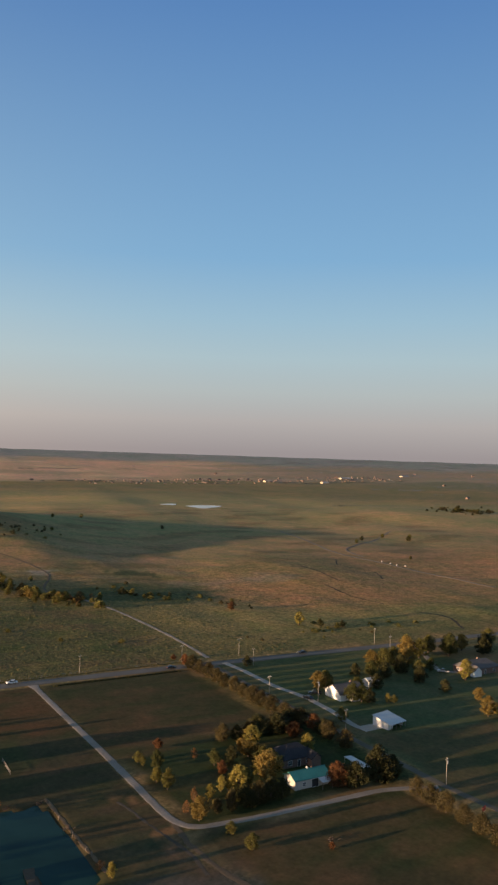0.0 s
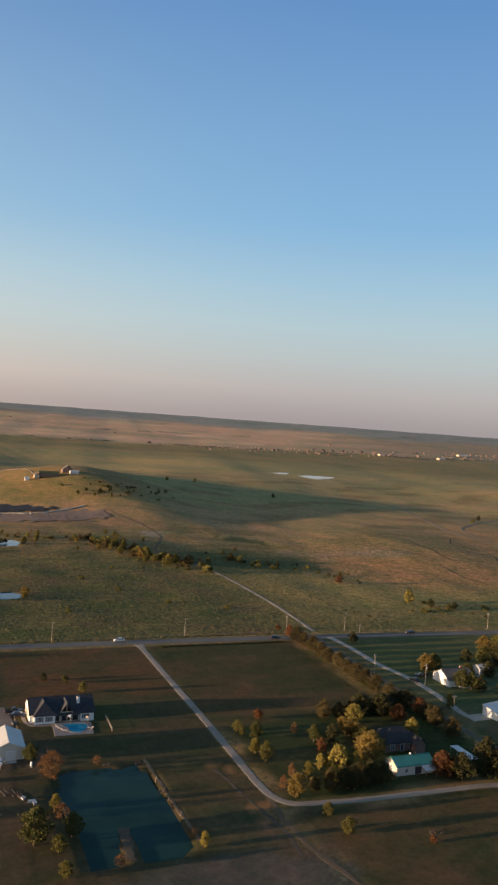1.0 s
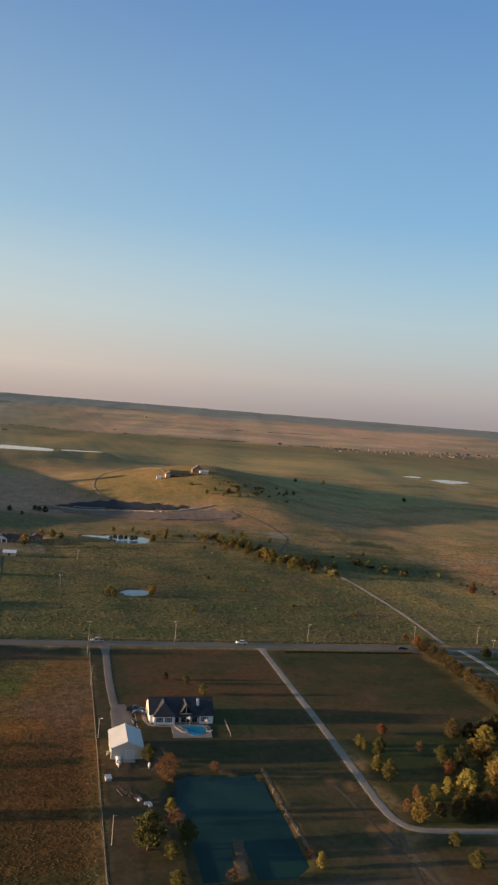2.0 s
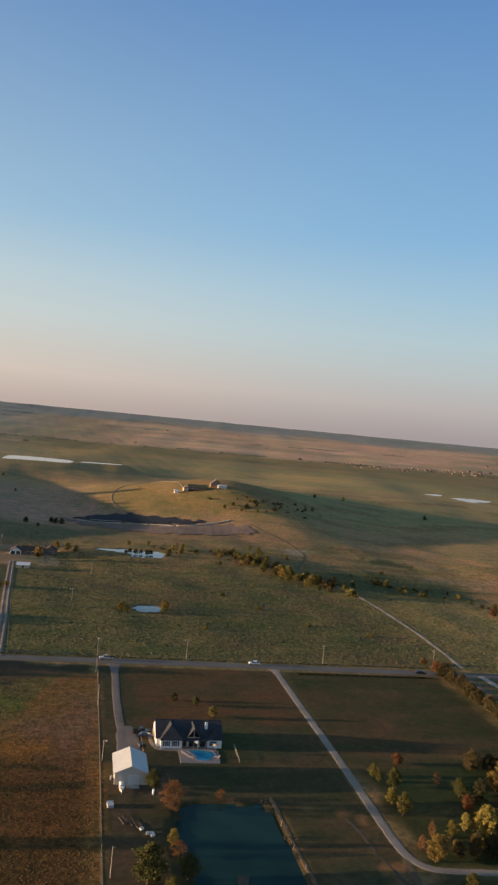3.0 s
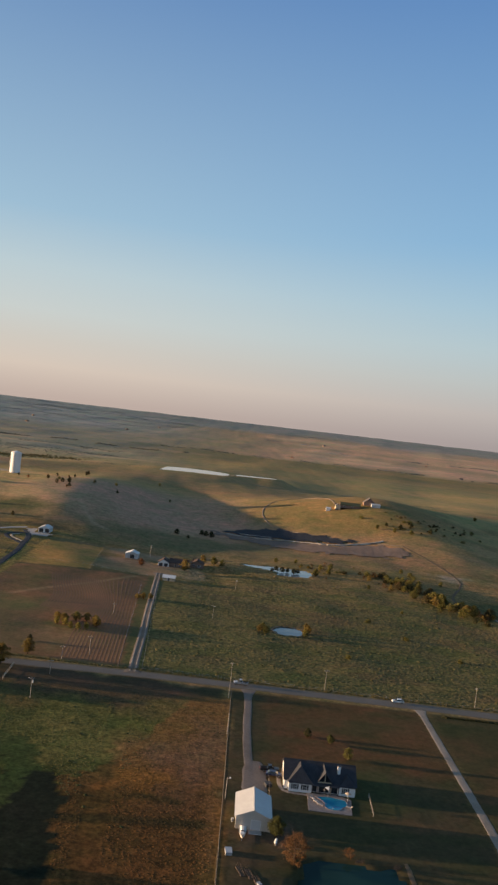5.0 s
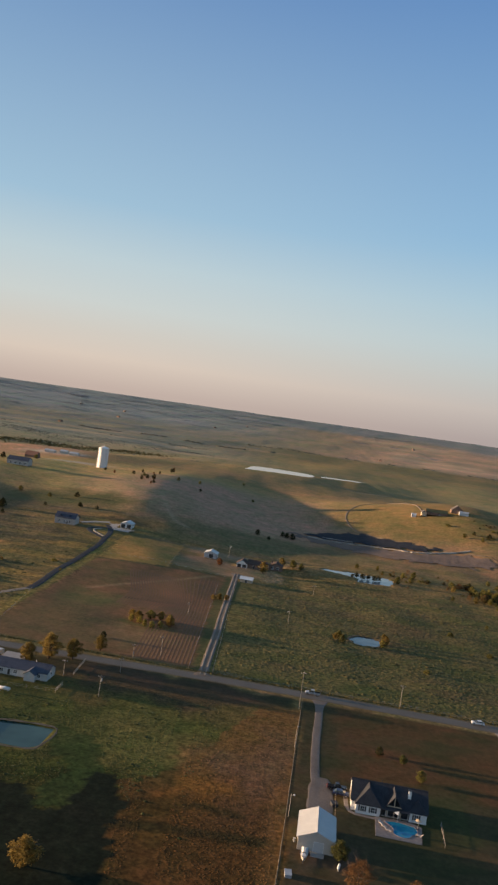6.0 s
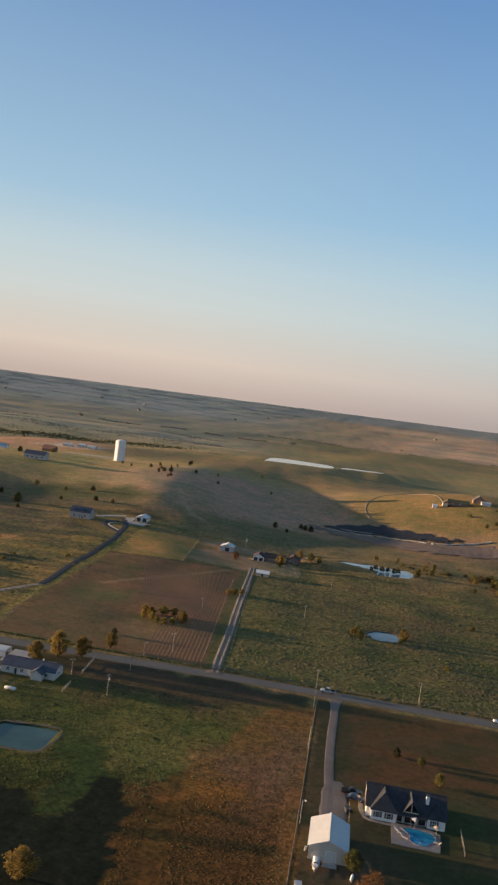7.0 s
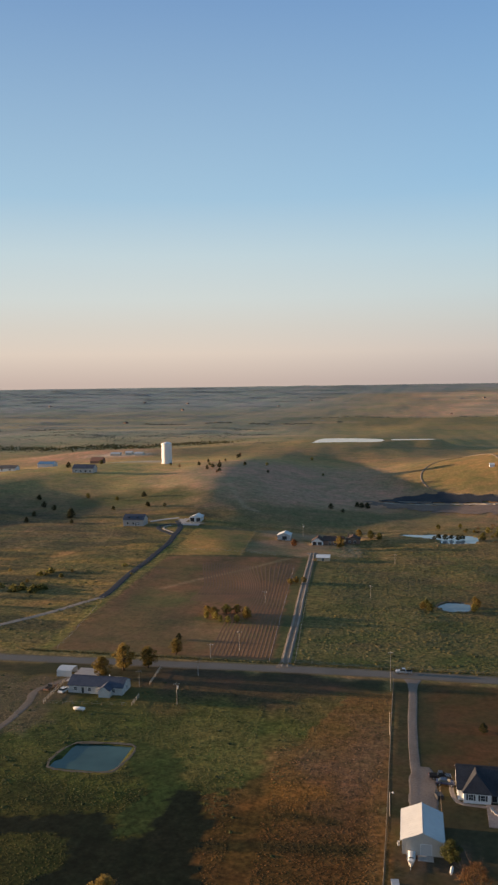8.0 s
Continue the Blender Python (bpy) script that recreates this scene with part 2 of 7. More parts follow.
LEAF_RUST = leafage("rust_red_leaves", (0.10, 0.045, 0.02), (0.23, 0.105, 0.04))
LEAF_TAN = leafage("bare_tan_twigs", (0.11, 0.058, 0.022), (0.21, 0.112, 0.042), 0.2)
SCRUB_LEAF = leafage("scrub_leaves", (0.06, 0.06, 0.022), (0.15, 0.125, 0.045), 0.3)
TUFT = grass_material()
TUFT_GREEN = leafage("green_grass_clumps", (0.045, 0.058, 0.018), (0.13, 0.13, 0.042), 0.25)
VERGE_GRASS = leafage("verge_grass", (0.09, 0.08, 0.03), (0.17, 0.135, 0.05), 0.3)
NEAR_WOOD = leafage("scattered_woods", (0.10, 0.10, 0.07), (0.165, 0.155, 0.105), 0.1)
# leaf colour greyed and lightened so that it carries haze
HAZY_WOOD = leafage("far_woods", (0.18, 0.19, 0.19), (0.26, 0.265, 0.255), 0.05)


# ---------------------------------------------------------------- lie of the land
def smooth(v, a, b):
    u = np.clip((v - a) / (b - a), 0, 1)
    return u * u * (3 - 2 * u)


def mound(x, y, cx, cy, sx, sy, h, turn=0.0):
    c, s = math.cos(radians(turn)), math.sin(radians(turn))
    u, v = (x - cx) * c + (y - cy) * s, -(x - cx) * s + (y - cy) * c
    return h * np.exp(-(u / sx) ** 2 / 2 - (v / sy) ** 2 / 2)


def waves(x, y, size, seed):
    """Soft unevenness between -1 and 1, of about that size in metres."""
    rng = np.random.RandomState(seed)
    out = 0 * x
    for k in range(7):
        a, p, f = rng.uniform(0, 6.283, 2).tolist() + [rng.uniform(0.7, 1.7)]
        out = out + np.sin((x * math.cos(a) + y * math.sin(a)) * 6.283 * f / size + p)
    return out / 3.2


POND_PLAN = {
    "pond": ((56, 199), [(-12.3, 23), (-7.8, 24.4), (-0.6, 24.7), (5.4, 22.4), (10.7, 24.4), (11, 10), (12, 0.5), (12.4, -12), (12.2, -22.7), (2.2, -23.7), (-1.3, -22), (-0.7, -14), (-1.9, -10.2), (-3.8, -16), (-4.7, -22.8), (-9.5, -24.7),
                         (-13, -23), (-12.8, -15), (-13.4, -2.4), (-13.9, 9)], POND),
    "stock_pond": ((49.5, 432), [(-8, 0), (-4, 7), (5, 7), (8, 2), (5, -7), (-4, -8)], POND_MID),
    "creek_pond": ((54, 593), [(-34, 13), (-8, 17), (16, 14), (20, 4), (15, -12), (-4, -14), (-6, -1), (-18, 5)], POND_PALE),
    "farm_pond": ((-57, 265), [(-7, 7), (8.5, 8), (9, -4), (6, -7.5), (-9, -7)], POND_TEAL),
}


def level(x, y):
    """The height of the land at x, y, in metres; far off it is raised to fit the camera's horizon."""
    x, y = np.asarray(x, float), np.asarray(y, float)
    r = np.hypot(x - 20, y - 30)
    z = 0.25 * waves(x, y, 60, 3) + 1.1 * waves(x, y, 260, 4) * smooth(y, 380, 560)
    z = z + 5.0 * waves(x, y, 900, 5) * smooth(r, 700, 1400) * (1 - 0.7 * smooth(r, 1450, 2000)) * (1 - smooth(r, 2200, 3400))
    z = z + mound(x, y, 145, 905, np.where(x < 145, 112.0, 66.0), 82, 23) + mound(x, y, 208, 790, 42, 80, 8) + mound(x, y, 215, 1020, 100, 100, 17)
    # the mound at (-405, 660) is unseen, added to shade the western pasture
    z = z + mound(x, y, -245, 890, 80, 125, 10.5) + mound(x, y, -135, 862, 50, 150, 12.5) + mound(x, y, -350, 830, 110, 110, 12) + mound(x, y, -140, 1180, 170, 120, 13) + mound(x, y, -405, 660, 55, 62, 15) + mound(x, y, -120, 738, 48, 55, 4.5) + mound(x, y, -395, 1120, 75, 55, 11)
    z = z - mound(x, y, -5, 830, 80, 105, 6)
    for (cx, cy), plan, _ in POND_PLAN.values():
        rx, ry = max(abs(a) for a, b in plan), max(abs(b) for a, b in plan)
        d = np.hypot((x - cx) / (rx + 3), (y - cy) / (ry + 3))
        near = 1 - smooth(d, 1.15, 1.8)
        z = z * (1 - near)
    for cx, cy, rx, ry, zc in ((-68, 1330, 62, 62, 13.0), (32, 1352, 44, 26, 13.0), (690, 1395, 62, 80, 0.4)):
        near = 1 - smooth(np.hypot((x - cx) / rx, (y - cy) / ry), 1.0, 1.9)
        z = z * (1 - near) + zc * near
    flat = (1 - smooth(np.abs(x - 90), 190, 300)) * (1 - smooth(np.abs(y - 270), 90, 130))
    z = z * (1 - flat)
    return z + 100.3 * np.clip((r - 2300) / 2400, 0, 1) ** 1.5


def lev(x, y):
    return float(level(np.array([x]), np.array([y]))[0])


def inside(x, y, plan):
    hit = np.zeros(x.shape, bool)
    for (ax, ay), (bx, by) in zip(plan, plan[1:] + plan[:1]):
        if ay != by:
            hit ^= ((ay > y) != (by > y)) & (x < (bx - ax) * (y - ay) / (by - ay) + ax)
    return hit


SWALE = [(-49, 277), (-35, 272), (-26, 253), (-27, 231), (-36, 229), (-39, 237), (-35, 249), (-46, 262)]
# outline of the ground whose colour is darkened to stand for shade
SHADE_PATCH = [(-24, 253), (-29, 251), (-29, 244), (-29, 237), (-30, 230), (-36, 227.5), (-40, 236), (-43, 238), (-50, 237), (-59, 233), (-100, 232), (-100, 224), (-60, 226), (-50, 228), (-46, 224), (-43, 217), (-50, 206), (-60, 186), (-8, 186), (-14, 216),
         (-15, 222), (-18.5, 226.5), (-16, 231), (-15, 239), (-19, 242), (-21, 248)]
RUST = [(-21, 249), (-11, 257), (-7, 265), (-3, 275), (0, 290), (5, 306), (10, 322), (24, 324), (24, 180), (-10, 180), (-14, 216), (-18, 227), (-15, 239), (-20, 243)]
PLOUGHED = [(-107, 348.5), (-111, 381), (-110.5, 419), (-110.5, 456), (-111.5, 512), (-69.5, 521), (-33, 531), (-31, 470), (-20.5, 349)]
PADDOCK = [(-112, 515), (-116.5, 592), (-75, 600), (-69.5, 524)]


def edge_lines():
    """Grid lines, close together near the houses and ever wider apart towards the horizon."""
    xs = [*np.arange(-150, -118, 2.4), *np.arange(-118, 25.9, 1.5), *np.arange(26, 330.1, 2.4)]
    ys = [*np.arange(140, 206, 2.4), *np.arange(206, 289.9, 1.5), *np.arange(290, 640.1, 2.4)]
    out = []
    for some in (xs, ys):
        step, lo, hi = 2.4, some[0], some[-1]
        left, right = [], []
        while lo > -5000 or hi < 5000:
            step *= 1.045
            if lo > -5000:
                lo -= step
                left.append(lo)
            if hi < 5000:
                hi += step
                right.append(hi)
        out.append(np.array(left[::-1] + some + right))
    return out


def cover(x, y):
    """The colour of the grass or soil at x, y, with some shade and haze painted in, and how wild it grows."""
    wx, wy = x + 7 * waves(x, y, 45, 11) + 3 * waves(x, y, 14, 12), y + 7 * waves(x, y, 45, 13) + 3 * waves(x, y, 14, 14)
    col = np.zeros(x.shape + (3,))
    col[:] = (0.225, 0.15, 0.074)

    def lay(mask, c):
        m = np.clip(mask, 0, 1)[..., None]
        col[:] = col * (1 - m) + np.array(c) * m

    def rect(x0, x1, y0, y1, soft=2.0, warp=0.25):
        a, b = x + (wx - x) * warp, y + (wy - y) * warp
        return smooth(a, x0 - soft, x0 + soft) * (1 - smooth(a, x1 - soft, x1 + soft)) * smooth(b, y0 - soft, y0 + soft) * (1 - smooth(b, y1 - soft, y1 + soft))

    def line(pts, w, soft=1.0):
        d = np.full(x.shape, 1e9)
        for (ax, ay), (bx, by) in zip(pts, pts[1:]):
            u = np.clip(((x - ax) * (bx - ax) + (y - ay) * (by - ay)) / ((bx - ax) ** 2 + (by - ay) ** 2), 0, 1)
            d = np.minimum(d, np.hypot(x - ax - u * (bx - ax), y - ay - u * (by - ay)))
        return 1 - smooth(d, w / 2 - soft / 2, w / 2 + soft / 2)

    def area(plan, ragged=1.0):
        return 1.0 * inside(x + ragged * waves(x, y, 8, 46), y + ragged * waves(x, y, 8, 47), plan)

    def blob(cx, cy, rx, ry, soft=0.5):
        return 1 - smooth(np.hypot((wx - cx) / rx, (wy - cy) / ry), 1 - soft, 1 + soft)

    lay(smooth(y, 344, 350) * (1 - smooth(wy, 480, 620)), (0.122, 0.102, 0.046))       # scrub beyond the road
    lay(rect(-14, 60, 347, 560, 12, 0.5) * 0.6, (0.155, 0.125, 0.055))
    scrub = smooth(y, 346, 350) * (1 - smooth(y, 540, 600)) * smooth(x, -14, -10) * (1 - smooth(x, 186, 220))
    lay(scrub * smooth(waves(x * 0.7, y * 1.3, 70, 51), 0.0, 0.7) * 0.7, (0.135, 0.095, 0.05))
    lay(scrub * smooth(waves(x * 0.7, y * 1.5, 48, 52), 0.2, 0.7) * 0.7, (0.085, 0.09, 0.033))
    lay(scrub * smooth(waves(x * 0.6, y * 1.6, 30, 53), 0.35, 0.8) * 0.6, (0.15, 0.125, 0.05))
    lay(rect(-12, 60, 440, 560, 25, 1) * 0.25, (0.105, 0.085, 0.045))
    lay(rect(185, 420, 346, 520, 30, 1), (0.18, 0.14, 0.06))
    lay(blob(380, 500, 120, 80), (0.235, 0.128, 0.064))                                # red plain to the east
    lay(blob(600, 560, 260, 130), (0.24, 0.135, 0.07))
    lay(blob(700, 1100, 300, 260), (0.26, 0.175, 0.085))
    lay(blob(-190, 900, 220, 130), (0.32, 0.212, 0.09))
    lay(blob(-150, 770, 70, 80), (0.29, 0.185, 0.105))
    lay(blob(330, 1010, 190, 150), (0.19, 0.158, 0.072))
    lay(blob(-62, 825, 125, 150, 0.35), (0.315, 0.185, 0.132))                        # hollow, lightened and warmed in colour to soften its shade like haze
    lay(blob(130, 885, 115, 110, 0.35), (0.18, 0.122, 0.055))                            # grassy hill
    r = np.hypot(x - 20, y - 30)
    slant = -x / np.maximum(y, 1)
    # green swells behind the lakes, then the red plain with a clear edge
    lay(smooth(r, 1150, 1450) * 0.85, (0.215, 0.168, 0.08))
    lay(smooth(r, 1150, 1450) * smooth(waves(x * 0.5, y * 1.3, 620, 26), 0.1, 0.5) * 0.8, (0.275, 0.182, 0.085))
    band = smooth(y + 45 * waves(x, y, 420, 24) + 0.25 * np.maximum(x - 1300, 0), 2480, 2550)
    east = smooth(-slant, -0.06, 0.1)
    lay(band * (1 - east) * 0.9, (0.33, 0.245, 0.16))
    lay(band * east * 0.95, (0.56, 0.335, 0.235))                                            # far red fields, paled by haze put into their colour
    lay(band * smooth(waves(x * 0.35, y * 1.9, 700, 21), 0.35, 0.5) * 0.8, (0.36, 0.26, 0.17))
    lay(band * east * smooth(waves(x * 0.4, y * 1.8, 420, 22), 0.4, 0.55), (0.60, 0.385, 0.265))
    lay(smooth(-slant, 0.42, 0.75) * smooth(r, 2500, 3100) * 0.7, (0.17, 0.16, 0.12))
    lay(smooth(r + 200 * waves(x, y, 900, 25), 3800, 4200) * 0.9, (0.22, 0.235, 0.245))  # far woodland, blue-grey with painted haze
    # western plain greyed and paled with distance, haze in its base colour
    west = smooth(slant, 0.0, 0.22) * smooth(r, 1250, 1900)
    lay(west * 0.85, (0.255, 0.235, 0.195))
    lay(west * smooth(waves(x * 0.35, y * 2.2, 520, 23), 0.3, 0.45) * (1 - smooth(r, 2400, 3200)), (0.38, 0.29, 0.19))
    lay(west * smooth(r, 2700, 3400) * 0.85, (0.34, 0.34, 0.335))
    # fields between the fences
    lay(rect(-400, 22.5, 60, 334, 2), (0.135, 0.10, 0.037))
    lay(blob(4, 264, 28, 34, 0.6), (0.225, 0.12, 0.05))
    lay(blob(6, 225, 28, 14, 0.6), (0.155, 0.078, 0.027))
    lay(blob(-12, 296, 24, 16, 0.7), (0.10, 0.095, 0.028))
    lay(rect(-120, -12, 150, 300, 6, 1) * 0.8, (0.075, 0.085, 0.026))
    lay(rect(-120, -12, 150, 300, 6, 1) * smooth(waves(x, y, 22, 45), 0.1, 0.5), (0.125, 0.115, 0.034))
    lay(blob(-45, 250, 20, 5, 0.5), (0.12, 0.125, 0.034))
    lay(blob(-25, 284, 17, 15, 0.6) * 0.7, (0.15, 0.13, 0.042))
    lay(blob(4, 293, 11, 5, 0.6) * 0.8, (0.13, 0.125, 0.032))
    lay(blob(14, 281, 11, 13, 0.6) * 0.8, (0.165, 0.085, 0.05))
    lay(blob(2, 247, 17, 14, 0.5), (0.26, 0.12, 0.032))
    lay(blob(4, 215, 17, 14, 0.6) * 0.8, (0.20, 0.10, 0.034))
    lay(area([(-33, 266), (-33, 285), (-10, 277), (-11, 258), (-26, 255.5)], 2.5) * 0.75, (0.165, 0.14, 0.046))
    lay(area(RUST, 1.2) * 0.8, (0.185, 0.093, 0.034))
    lay(blob(15, 268, 10, 26, 0.6) * 0.7, (0.165, 0.097, 0.06))
    lay(blob(-6, 250, 11, 6, 0.5) * 0.8, (0.29, 0.135, 0.036))
    lay(blob(-4, 222, 9, 5, 0.5) * 0.7, (0.24, 0.13, 0.04))
    # two dark eastward bands, long shadows painted on the grass
    lay(line([(-14, 240), (1, 244.5), (12, 243)], 3.4, 2.5) * 0.8, (0.075, 0.06, 0.024))
    lay(line([(-18, 228), (-5, 230.5), (18, 233)], 4.4, 2.5) * 0.8, (0.06, 0.052, 0.022))
    lay(blob(-8, 240, 8, 5, 0.5), (0.17, 0.092, 0.03))
    lay(rect(-420, 23, 322, 336, 2, 0.6), (0.06, 0.052, 0.028))
    lay(rect(-52, 4, 308, 334, 6, 1.0) * 0.8, (0.085, 0.056, 0.037))
    lay(rect(-70, 0, 540, 606, 5, 0.8) * 0.85, (0.31, 0.215, 0.14))                     # bare farmyard
    lay(rect(-68, -32, 534, 592, 2.5), (0.32, 0.20, 0.12))
    lay(rect(-330, -106, 347, 640, 3), (0.165, 0.122, 0.054))
    lay(rect(24.5, 94, 60, 335, 0.8, 0.1), (0.069, 0.056, 0.03))
    lay(rect(36, 93.5, 274, 334, 3, 0.3), (0.115, 0.061, 0.029))
    lay(rect(24.5, 38, 150, 236, 3, 0.5), (0.08, 0.06, 0.035))
    lay(blob(66, 268, 12, 10, 0.5), (0.06, 0.062, 0.026))
    lay(rect(97, 165, 254, 334, 1.5, 0.2), (0.06, 0.052, 0.023))
    lay(blob(118, 275, 26, 30, 0.6), (0.095, 0.06, 0.029))
    lay(rect(98, 178, 192, 252, 3, 0.4), (0.045, 0.052, 0.019))
    lay(rect(100, 167, 60, 186, 1.5, 0.2), (0.09, 0.064, 0.03))
    lay(rect(100, 167, 60, 186, 1.5, 0.2) * smooth(waves(x * 0.4, y * 1.5, 40, 48), 0.0, 0.5), (0.055, 0.055, 0.022))
    lay(rect(99, 300, 60, 158, 8, 1) * 0.4, (0.07, 0.055, 0.026))
    lay(rect(182, 300, 60, 334, 2, 0.3), (0.098, 0.105, 0.052))
    lay(rect(194, 300, 290, 334, 3, 0.2), (0.095, 0.10, 0.042))
    lay(rect(184, 240, 60, 225, 4, 0.8), (0.10, 0.08, 0.04))
    lay(rect(72, 97, 60, 200, 3, 0.6), (0.066, 0.062, 0.034))
    # farther pasture and hills lightened, a touch of haze in the colour
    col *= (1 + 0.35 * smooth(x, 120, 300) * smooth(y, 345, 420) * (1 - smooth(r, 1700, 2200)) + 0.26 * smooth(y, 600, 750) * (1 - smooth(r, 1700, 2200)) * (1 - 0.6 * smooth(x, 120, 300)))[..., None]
    # near end of the western field darkened, shade worked into the colour
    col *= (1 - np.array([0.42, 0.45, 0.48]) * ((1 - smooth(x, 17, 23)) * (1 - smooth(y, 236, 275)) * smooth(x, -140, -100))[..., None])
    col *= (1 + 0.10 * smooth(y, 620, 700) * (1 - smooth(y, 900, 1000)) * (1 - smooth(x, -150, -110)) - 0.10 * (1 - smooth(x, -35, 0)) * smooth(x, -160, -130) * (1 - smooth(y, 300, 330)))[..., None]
    mown = rect(24.5, 168, 140, 335, 3, 0.3)
    lay(mown * smooth(waves(x * 0.6, y * 1.5, 34, 55), 0.15, 0.6) * 0.45, (0.115, 0.07, 0.036))
    lay(mown * smooth(waves(x * 0.6, y * 1.5, 26, 56), 0.2, 0.6) * 0.45, (0.05, 0.055, 0.022))
    lay(rect(66, 92, 170, 222, 4, 0.6) * smooth(waves(x, y * 1.5, 14, 57), 0.1, 0.5) * 0.6, (0.10, 0.075, 0.036))
    lay(rect(173, 191, 225, 335, 1.5, 0.3), (0.13, 0.105, 0.055))
    # bare earth and gravel
    lay(blob(92.4, 201, 2.6, 11, 0.4) * (1 - smooth(x, 94.3, 95.2)), (0.25, 0.125, 0.06))
    lay(blob(95.5, 187, 2.0, 8, 0.4), (0.24, 0.13, 0.07))
    lay(rect(42, 97, 150, 170.5, 1.5, 0.4) * 0.8, (0.085, 0.078, 0.068))
    lay(blob(96.3, 184, 2.4, 8, 0.5), (0.19, 0.115, 0.068))
    lay(blob(100, 178, 12, 9, 0.6) * 0.5, (0.10, 0.07, 0.05))
    lay(blob(185, 640, 12, 16, 0.4), (0.34, 0.27, 0.22))
    lay(blob(295, 700, 26, 60, 0.7), (0.32, 0.20, 0.11))
    lay(blob(345, 558, 26, 18, 0.5), (0.26, 0.18, 0.13))
    lay(blob(90, 690, 110, 46, 0.5), (0.25, 0.155, 0.09))
    lay(blob(140, 745, 45, 40, 0.5), (0.30, 0.185, 0.105))
    lay(blob(-275, 950, 36, 22, 0.5), (0.45, 0.36, 0.29))
    lay(blob(-410, 1110, 100, 110, 0.4), (0.40, 0.235, 0.15))
    lay(blob(-345, 1065, 40, 14, 0.5), (0.50, 0.42, 0.36))
    lay(rect(27.5, 37.5, 225, 236, 2.5, 0.5), (0.10, 0.075, 0.055))
    lay(rect(-330, -112, 347, 660, 6, 1) * smooth(waves(x * 0.45, y * 1.6, 70, 41), -0.1, 0.4), (0.10, 0.08, 0.042))
    lay(rect(-330, -106, 347, 660, 6, 1) * smooth(waves(x * 0.45, y * 1.8, 40, 42), 0.1, 0.5), (0.27, 0.17, 0.062))
    lay(rect(-330, -150, 520, 700, 25, 1) * 0.6, (0.115, 0.092, 0.062))
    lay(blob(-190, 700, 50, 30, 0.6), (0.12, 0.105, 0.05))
    lay(rect(-110, -80, 275, 320, 3, 0.6) * 0.8, (0.15, 0.105, 0.07))
    lay(rect(-200, 300, 560, 660, 30, 1) * smooth(waves(x, y, 50, 43), 0.2, 0.7), (0.20, 0.135, 0.06))
    # dark foot of the hollow, its shade carried on by colour
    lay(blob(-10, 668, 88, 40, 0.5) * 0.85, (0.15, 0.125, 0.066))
    # dark green zone painted for the shade of the creek trees
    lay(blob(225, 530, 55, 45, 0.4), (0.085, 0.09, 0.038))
    lay(blob(285, 765, 34, 36, 0.5) * 0.8, (0.34, 0.215, 0.11))
    lay(blob(258, 690, 10, 40, 0.5) * 0.8, (0.32, 0.21, 0.11))
    lay(blob(236, 652, 6, 24, 0.5) * 0.9, (0.06, 0.07, 0.03))
    lay(blob(259, 612, 14, 20, 0.4) * 0.9, (0.055, 0.065, 0.03))
    lay(blob(296, 556, 30, 14, 0.5) * 0.8, (0.30, 0.19, 0.13))
    lay(rect(180, 900, 600, 1300, 60, 2) * smooth(waves(x, y * 2, 160, 44), 0.15, 0.6) * 0.7, (0.215, 0.142, 0.067))
    lay(line([(-110, 348), (-114, 400), (-114, 456), (-115, 512), (-119, 560)], 5.5, 2), (0.25, 0.175, 0.062))
    lay(line([(-134, 775), (-129, 755), (-114, 713), (-97, 672), (-86, 664)], 5.0, 3) * 0.7, (0.42, 0.27, 0.19))
    plough = area(PLOUGHED, 0.5)
    lay(plough, (0.215, 0.113, 0.062))
    lay(plough * blob(-88, 385, 24, 40, 0.5) * 0.75, (0.145, 0.105, 0.055))
    lay(plough * blob(-90, 425, 20, 12, 0.5) * 0.7, (0.135, 0.12, 0.052))
    lay(plough * blob(-98, 470, 10, 40, 0.5) * 0.6, (0.15, 0.11, 0.05))
    lay(plough * blob(-50, 374, 14, 11, 0.5) * 0.7, (0.25, 0.155, 0.085))
    lay(plough * blob(-48, 392, 14, 7, 0.4) * 0.8, (0.11, 0.105, 0.045))
    lay(plough * line([(-93, 444), (-78, 466), (-59, 492), (-41, 525)], 3.2, 1.6), (0.29, 0.175, 0.10))
    # narrow dark line painted as the shade of a ditch
    lay(plough * line([(-71, 436), (-60, 438), (-48, 441)], 2.2, 1.5) * 0.8, (0.08, 0.06, 0.04))
    lay(area(PADDOCK, 0.4), (0.40, 0.22, 0.078))
    lay(line([(-112, 514), (-69.5, 522.5), (-35, 531)], 3.0, 1.5) * 0.8, (0.11, 0.085, 0.045))
    # smooth green swale, and below it near-black colour painted as shade
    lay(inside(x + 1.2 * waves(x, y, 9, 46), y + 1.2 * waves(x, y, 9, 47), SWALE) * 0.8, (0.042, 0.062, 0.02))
    lay(inside(x + 0.8 * waves(x, y, 7, 46), y + 0.8 * waves(x, y, 7, 47), SHADE_PATCH) * 1.0, (0.012, 0.016, 0.010))
    col *= np.array([0.99, 1.0, 0.98])
    wild = np.ones(x.shape) - 0.45 * smooth(y, 560, 700)
    for mown in (rect(24.5, 94, 60, 336, 1.5), rect(97, 168, 60, 336, 1.5), rect(182, 330, 60, 336, 3), rect(-110, -20, 346, 605, 3), rect(-400, 23, 318, 337, 3), rect(-100, -50, 292, 320, 3)):
        wild = wild - 0.62 * mown * (wild > 0.5)
    return col, wild


